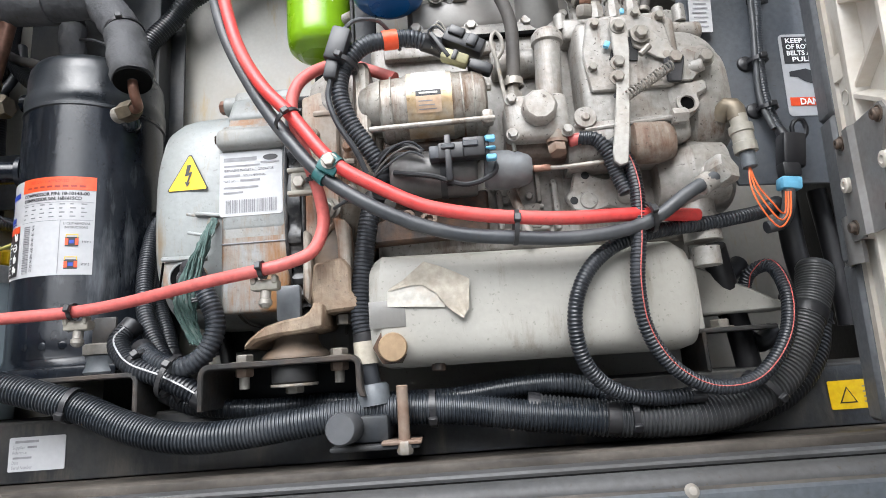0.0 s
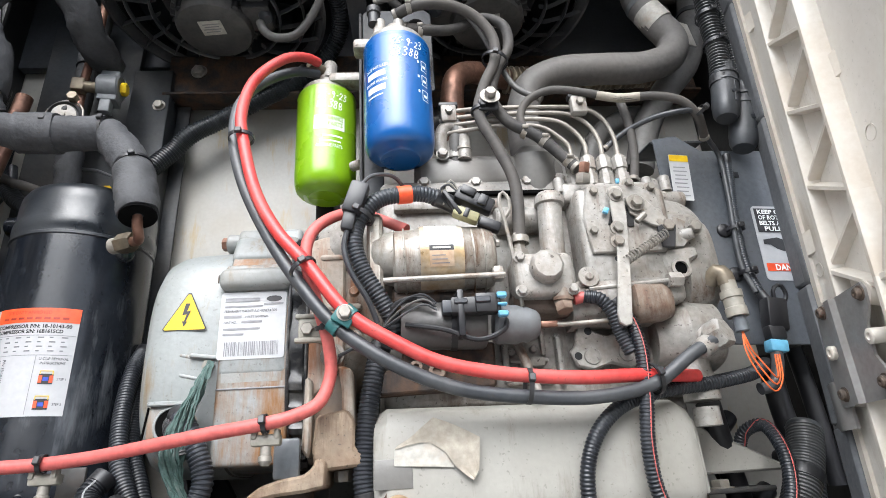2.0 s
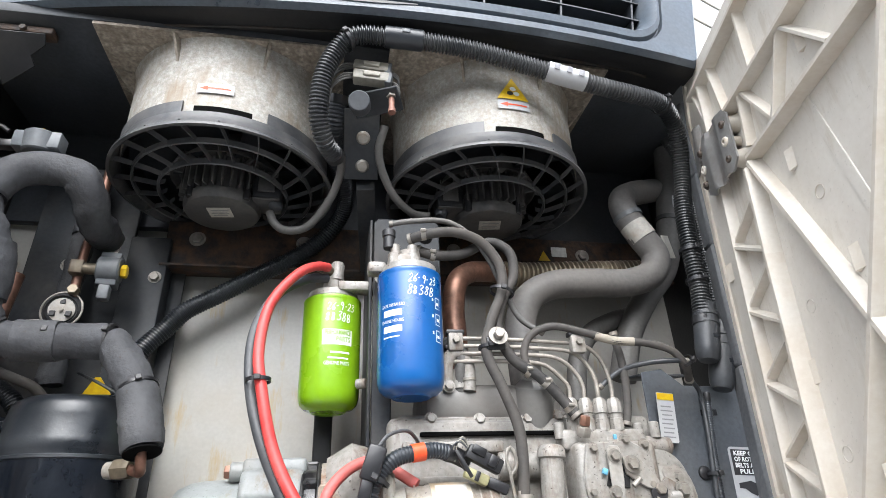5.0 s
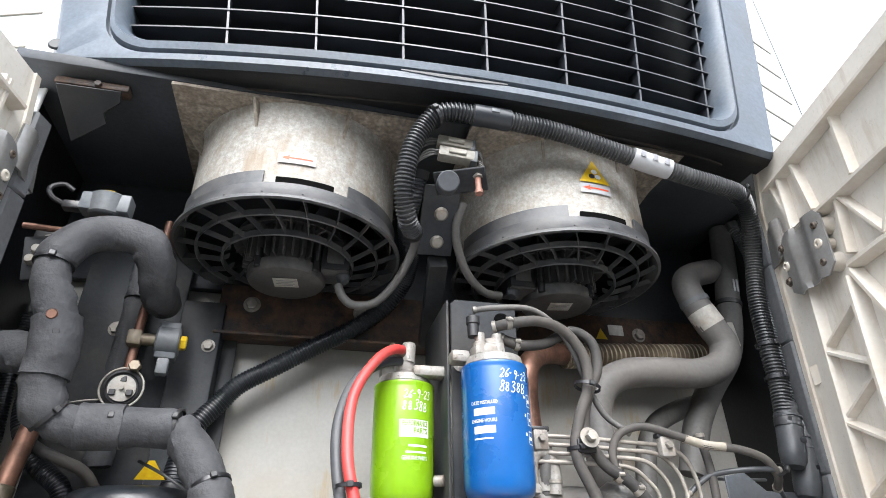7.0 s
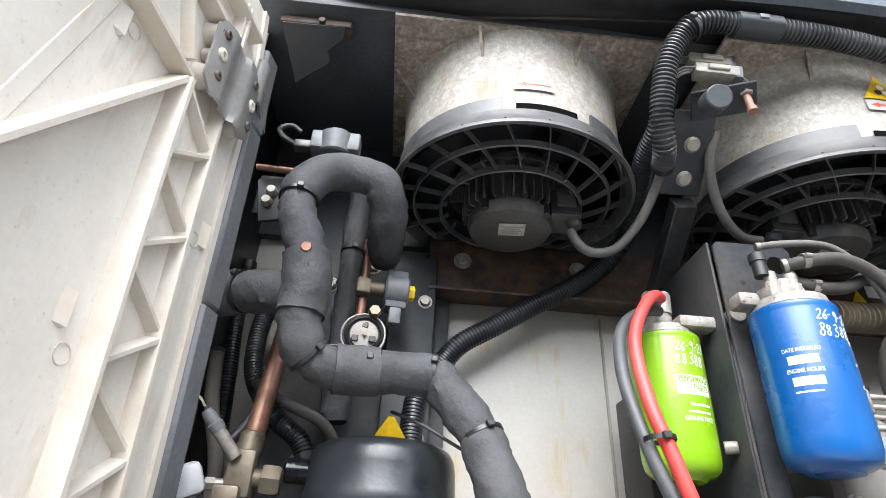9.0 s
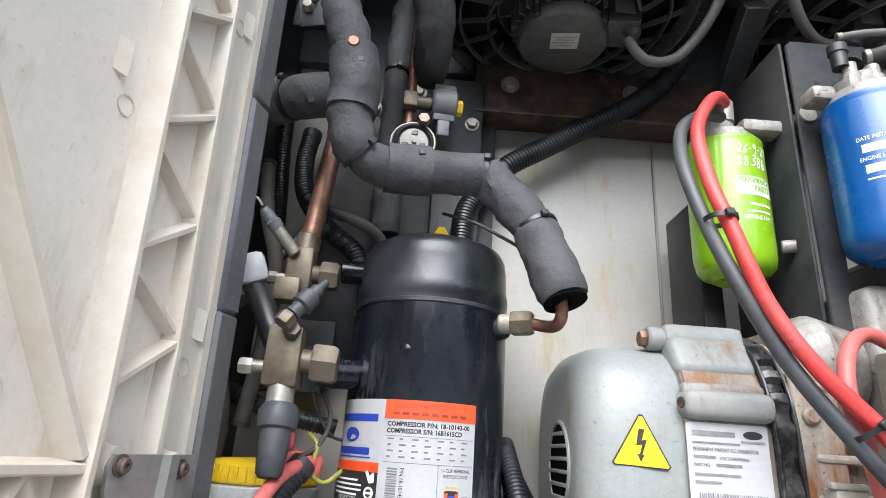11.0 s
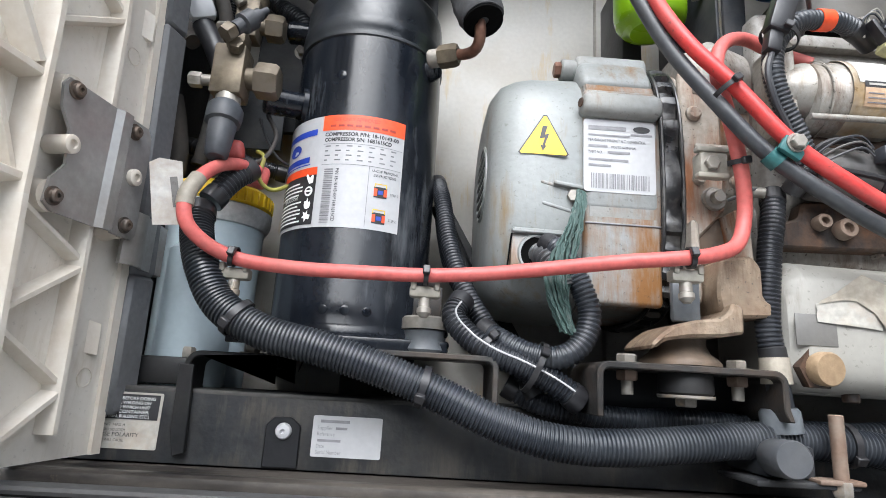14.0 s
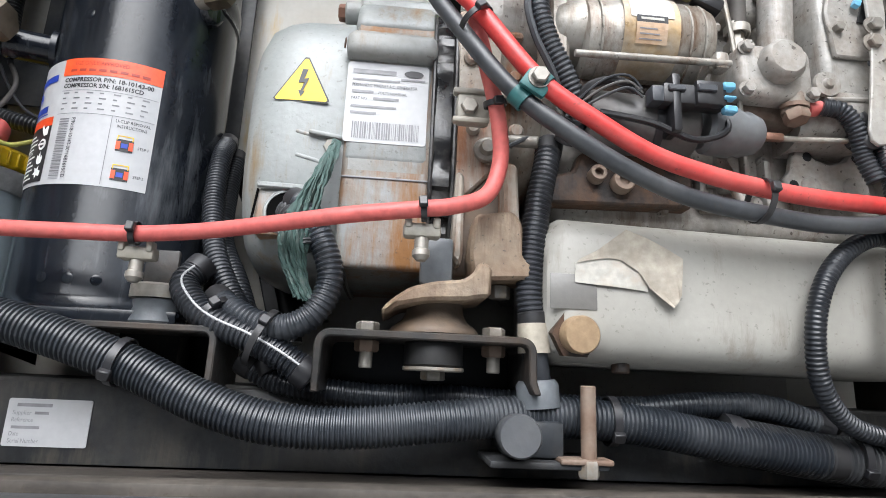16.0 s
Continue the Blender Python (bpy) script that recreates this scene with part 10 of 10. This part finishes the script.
# fuel hoses
def hose(pts, r, label, material=None):
    root = cable("fuel_hose", pts, r, material or M_RUBBER, label, "hose", "fuel hoses")
    for p, q in ((pts[0], pts[1]), (pts[-1], pts[-2])):
        d = Vector(q) - Vector(p)
        part("end_clip", lathe([(r * 0.9, 0), (r * 1.18, 0.0006), (r * 1.18, 0.006), (r * 0.9, 0.0066)], p, d, 16), M_BOLT, root)
    return root


h1 = hose([(-0.035, 0.678, 2.668), (-0.005, 0.662, 2.672), (0.040, 0.664, 2.679), (0.085, 0.672, 2.668), (0.116, 0.678, 2.630), (0.118, 0.680, 2.585), (0.096, 0.680, 2.533), (0.084, 0.680, 2.482), (0.104, 0.678, 2.426), (0.122, 0.672, 2.363), (0.120, 0.668, 2.295), (0.118, 0.668, 2.270)], 0.0085, "dusty black fuel hose from filter to feed pump")
h2 = hose([(-0.020, 0.690, 2.655), (0.010, 0.682, 2.644), (0.056, 0.690, 2.652), (0.110, 0.692, 2.678), (0.140, 0.690, 2.660), (0.143, 0.690, 2.615), (0.122, 0.690, 2.575), (0.108, 0.690, 2.52), (0.128, 0.684, 2.470), (0.165, 0.68, 2.443), (0.195, 0.678, 2.410), (0.214, 0.670, 2.380)], 0.0085, "dusty black fuel hose to the injection pump")
h3 = hose([(-0.067, 0.676, 2.694), (-0.03, 0.668, 2.698), (0.03, 0.668, 2.700), (0.07, 0.675, 2.68), (0.10, 0.685, 2.645), (0.125, 0.70, 2.60), (0.15, 0.70, 2.545), (0.185, 0.690, 2.515)], 0.0048, "thin grey sensor lead from the blue filter", M_HOSE)
hose([(0.150, 0.688, 2.458), (0.148, 0.690, 2.485), (0.162, 0.69, 2.512), (0.196, 0.682, 2.525), (0.248, 0.672, 2.512), (0.293, 0.667, 2.498), (0.342, 0.652, 2.490), (0.380, 0.648, 2.476), (0.400, 0.655, 2.455), (0.425, 0.69, 2.44)], 0.0062, "grey leak-off hose over the injector lines")
bs = thing("hose_sleeve", "pale beige sleeve on the leak-off hose", "sleeve")
part("sleeve", tube([(0.262, 0.671, 2.507), (0.295, 0.667, 2.498), (0.322, 0.658, 2.494)], 0.0068), M_SHADE, bs)
hose([(0.27, 0.70, 2.43), (0.307, 0.690, 2.456), (0.342, 0.665, 2.462), (0.382, 0.650, 2.462), (0.405, 0.652, 2.462)], 0.0042, "thin black sensor lead", M_CABLE)
hose([(0.305, 0.69, 2.52), (0.312, 0.69, 2.46), (0.308, 0.69, 2.40), (0.300, 0.69, 2.37)], 0.0065, "short upright black hose behind the pump")
for c, d2 in (((0.150, 0.684, 2.452), (0.8, 0, -0.5)), ((0.176, 0.680, 2.434), (0.7, 0, -0.7)), ((0.205, 0.674, 2.395), (0.6, 0, -0.8)), ((-0.012, 0.664, 2.672), (1, -0.2, 0.1)), ((0.006, 0.684, 2.645), (1, 0, -0.1))):
    q = thing("hose_clip", "bright steel hose clip", "clip", "hose clips")
    part("band", lathe([(0.0085, -0.004), (0.0102, -0.004), (0.0102, 0.004), (0.0085, 0.004), (0.0085, -0.004)], c, d2, 20), M_STEEL, q)
    part("screw", rod(Vector(c) + Vector((0.003, -0.011, 0.002)), Vector(c) + Vector((-0.006, -0.011, 0.002)), 0.003, 8), M_STEEL, q)
for c, d2, r in (((0.118, 0.683, 2.583), (-0.3, 0, -1), 0.019), ((0.088, 0.683, 2.490), (0.1, 0, -1), 0.014), ((0.402, 0.652, 2.462), (0.7, 0.3, -0.6), 0.010), ((0.448, 0.712, 2.30), (0, 0, 1), 0.011), ((0.448, 0.712, 2.232), (0, 0, 1), 0.011)):
    cable_tie("cable_tie", c, d2, r)
pc = thing("p_clip", "steel P-clip with a bolt on the fuel hoses", "clip")
part("bolt", hexagon((0.100, 0.664, 2.502), (0, -1, 0.2), 0.0085, 0.010, 0.015), M_STEEL, pc)
part("strap", box((0.098, 0.672, 2.492), (0.03, 0.006, 0.02), 0.003), M_PLASTIC, pc)
bp = thing("breather_pipe", "grey metal breather pipe on the rocker cover", "pipe")
part("pipe", tube([(0.050, 0.73, 2.43), (0.051, 0.725, 2.46), (0.055, 0.722, 2.490), (0.045, 0.725, 2.508), (0.028, 0.74, 2.508), (0.02, 0.76, 2.49)], 0.0105), M_HOSE, bp)
part("root", lathe([(0, 0), (0.013, 0), (0.012, 0.03), (0, 0.03)], (0.050, 0.73, 2.435), (0, 0, 1), 18), M_ALU, bp)
dp = thing("dipstick", "bent wire dipstick loop beside the starter", "dipstick")
part("rod", tube([(0.110, 0.66, 2.18), (0.105, 0.655, 2.24), (0.098, 0.655, 2.30), (0.094, 0.655, 2.325), (0.099, 0.655, 2.338), (0.106, 0.655, 2.330), (0.107, 0.655, 2.312), (0.100, 0.657, 2.302)], 0.0026, 8), M_STEEL, dp)
dt = thing("dipstick_tube", "thin grey tube below the actuator", "tube")
part("tube", tube([(0.105, 0.690, 2.14), (0.112, 0.680, 2.11), (0.120, 0.672, 2.075)], 0.006), M_ENG, dt)
# right end: oil pressure switch, hexagon union and orange wires
un = thing("drain_union", "grey hexagon union at the black cable's end", "fitting")
part("nut", hexagon((0.335, 0.652, 2.128), (0.5, -0.75, 0.25), 0.019, 0.022), M_ALU, un)
part("ferrule", rod((0.312, 0.640, 2.113), (0.338, 0.648, 2.127), 0.012), M_ALU, un)
part("neck", rod((0.338, 0.70, 2.135), (0.338, 0.655, 2.130), 0.016), M_ALU, un)
ps = thing("pressure_switch", "brass elbow with a white-banded oil pressure switch", "switch")
part("elbow", tube([(0.362, 0.672, 2.205), (0.368, 0.660, 2.216), (0.374, 0.656, 2.212), (0.376, 0.655, 2.195)], 0.011), M_BRASS, ps)
part("body", lathe([(0, 0), (0.010, 0), (0.010, 0.012), (0.0135, 0.013), (0.0135, 0.022), (0.012, 0.023), (0.012, 0.034), (0.013, 0.035), (0.013, 0.046), (0, 0.046)], (0.376, 0.654, 2.200), (0.04, -0.02, -1), 20), M_LTPL, ps)
part("boot", rod((0.378, 0.653, 2.155), (0.379, 0.653, 2.135), 0.0085), M_GREYPL, ps)
for k in range(3):
    ow = cable("orange_wire", [(0.378, 0.653, 2.138), (0.374 + 0.004 * k, 0.650, 2.112), (0.382 + 0.006 * k, 0.649, 2.082 + 0.004 * k), (0.398 + 0.003 * k, 0.652, 2.062 + 0.008 * k), (0.418 - 0.002 * k, 0.662, 2.076 + 0.003 * k), (0.436 - 0.003 * k, 0.680, 2.110)], 0.0010, M_ORANGE, "thin orange sensor wire", "wire", "orange wires", 8)
sc = thing("shield_plug", "black plug with a blue lock on the shield loom", "connector")
part("body", box((0.455, 0.695, 2.165), (0.028, 0.022, 0.045), 0.004, pose(0, 0, 0, 0, 10, 0)), M_PLASTIC, sc)
part("lock", box((0.442, 0.690, 2.122), (0.024, 0.018, 0.016), 0.003, pose(0, 0, 0, 0, 8, 0)), M_BLUEPL, sc)
part("neck", box((0.447, 0.693, 2.140), (0.022, 0.018, 0.020), 0.003), M_PLASTIC, sc)
part("loop", tube([(0.462, 0.695, 2.185), (0.462, 0.692, 2.20), (0.472, 0.69, 2.205), (0.478, 0.692, 2.19), (0.468, 0.694, 2.175)], 0.0028, 8), M_PLASTIC, sc)
part("tail", tube([(0.440, 0.690, 2.116), (0.436, 0.690, 2.095), (0.425, 0.69, 2.075), (0.405, 0.69, 2.07)], 0.0075), M_CABLE, sc)
conduit([(0.468, 0.715, 2.425), (0.462, 0.715, 2.38), (0.452, 0.713, 2.316), (0.449, 0.713, 2.243), (0.453, 0.708, 2.205), (0.455, 0.70, 2.185)], 0.0062, "thin black corrugated loom on the belt shield", 0.0038, M_CONDG)
cable("shield_lead", [(0.405, 0.655, 2.458), (0.430, 0.69, 2.44), (0.455, 0.713, 2.425), (0.452, 0.712, 2.36), (0.444, 0.710, 2.30), (0.440, 0.710, 2.24), (0.446, 0.704, 2.20)], 0.0038, M_CABLE, "thin black lead beside the shield loom", "wire")
for z in (2.302, 2.234):
    cp2 = thing("loom_clip", "round black loom clip on the shield", "clip", "loom clips")
    part("button", lathe([(0, 0), (0.011, 0), (0.010, 0.003), (0.004, 0.006), (0, 0.006)], (0.437, 0.7235, z), (0, -1, 0), 20), M_PLASTIC, cp2)
cable("down_hose", [(0.36, 0.74, 2.06), (0.375, 0.76, 2.02), (0.40, 0.79, 1.95), (0.41, 0.80, 1.90)], 0.016, M_PLASTIC, "black drain hose below the gear case", "hose")
cable("down_hose", [(0.50, 0.80, 2.13), (0.50, 0.80, 2.05), (0.515, 0.80, 1.95)], 0.015, M_PLASTIC, "black hose behind the conduit cuff", "hose")
cable("down_hose", [(0.545, 0.80, 2.14), (0.55, 0.80, 2.04), (0.55, 0.80, 1.95)], 0.012, M_PLASTIC, "black hose beside the door post", "hose")
cable("pulley_hose", [(0.44, 0.84, 2.05), (0.405, 0.82, 2.02), (0.40, 0.81, 1.97), (0.43, 0.81, 1.935), (0.46, 0.82, 1.95)], 0.013, M_PLASTIC, "looped black hose in the corner", "hose")

# ---- looms in the compressor bay ----
conduit([(-0.800, 0.95, 2.75), (-0.797, 0.95, 2.646), (-0.790, 0.95, 2.565), (-0.782, 0.95, 2.479), (-0.775, 0.95, 2.35), (-0.77, 0.95, 2.25)], 0.0125, "black corrugated loom on the bay's rear wall", 0.005)
conduit([(-0.75, 0.94, 2.66), (-0.752, 0.93, 2.60), (-0.740, 0.92, 2.54), (-0.694, 0.905, 2.480), (-0.655, 0.90, 2.450), (-0.64, 0.90, 2.42)], 0.0145, "black corrugated loom crossing behind the riser", 0.005)
conduit([(-0.800, 0.92, 2.245), (-0.746, 0.90, 2.226), (-0.700, 0.90, 2.214), (-0.650, 0.91, 2.205)], 0.0115, "black corrugated loom behind the valve cap", 0.0046)
conduit([(-0.635, 0.93, 2.36), (-0.632, 0.93, 2.25), (-0.634, 0.92, 2.12), (-0.632, 0.90, 2.02), (-0.630, 0.88, 1.93)], 0.0095, "black corrugated loom beside the tank", 0.0046)
conduit([(-0.66, 0.78, 2.165), (-0.675, 0.76, 2.14), (-0.690, 0.748, 2.11)], 0.014, "black corrugated loom end by the red cable", 0.005)
cable("bay_hose", [(-0.815, 0.88, 2.30), (-0.80, 0.87, 2.26), (-0.785, 0.86, 2.20), (-0.79, 0.86, 2.14)], 0.012, M_RUBBER, "black rubber hose down the bay's side", "hose")
cable("bay_hose", [(-0.79, 0.83, 2.47), (-0.785, 0.82, 2.40), (-0.78, 0.81, 2.36), (-0.765, 0.80, 2.34)], 0.010, M_RUBBER, "black rubber hose behind the valve", "hose")
cable("bay_hose", [(-0.73, 0.93, 2.56), (-0.72, 0.92, 2.52), (-0.735, 0.91, 2.47), (-0.76, 0.90, 2.43)], 0.008, M_CABLE, "black cable behind the riser", "hose")
rc = thing("cable_boot", "faded red rubber boots on the cable ends", "boot")
part("boot", box((-0.672, 0.80, 2.165), (0.055, 0.03, 0.026), 0.008, pose(0, 0, 0, 0, 8, 20), 3), M_REDOLD, rc)
part("boot", box((-0.690, 0.79, 2.188), (0.030, 0.028, 0.026), 0.007, pose(0, 0, 0, 0, -6, 10), 3), M_REDOLD, rc)
cable("earth_wire", [(-0.662, 0.80, 2.195), (-0.650, 0.79, 2.185), (-0.652, 0.79, 2.155), (-0.640, 0.80, 2.146), (-0.622, 0.82, 2.160), (-0.61, 0.84, 2.175)], 0.0026, M_WIREYG, "thin yellow-green earth wire loop", "wire")
cable("sensor_wire", [(-0.665, 0.80, 2.24), (-0.655, 0.81, 2.215), (-0.640, 0.82, 2.195), (-0.62, 0.84, 2.19)], 0.0018, M_CABLE, "thin black sensor wire", "wire")
cable("sensor_wire", [(-0.530, 0.80, 2.475), (-0.490, 0.775, 2.455), (-0.455, 0.768, 2.435), (-0.425, 0.77, 2.42)], 0.0022, M_CABLE, "thin black sensor wire", "wire")
yt = thing("top_sticker", "yellow warning sticker standing behind the compressor", "sticker")
part("sheet", plate([(-0.022, -0.004), (0.022, -0.004), (0.004, 0.024), (-0.004, 0.024)], 0.0012, pose(-0.530, 0.885, 2.465, 20), 0), M_SIGNYEL, yt)
# inner bay panels
slab("bay_plate", (-0.72, 0.93, 2.30), (0.10, 0.006, 0.10), M_DARK, "dark bracket plate behind the valves", "plate", kind="")
pb = thing("panel_bolts", "plated bolts on a black corner gusset", "bracket")
part("gusset", box((-0.748, 0.815, 2.80), (0.05, 0.012, 0.075), 0.008), M_BLACK, pb)
for z in (2.786, 2.812):
    part("bolt", hexagon((-0.746, 0.809, z), (0.1, -1, -0.1), 0.009, 0.006, 0.012), M_STEEL, pb)
for x, z in ((-0.585, 2.76), (-0.655, 2.72), (-0.575, 2.40), (-0.660, 2.43)):
    q = thing("panel_bolt", "plated hexagon bolt on the mounting panel", "bolt", "panel bolts")
    part("head", hexagon((x, 0.949, z), (0, -1, 0), 0.010, 0.008, 0.014), M_STEEL, q)
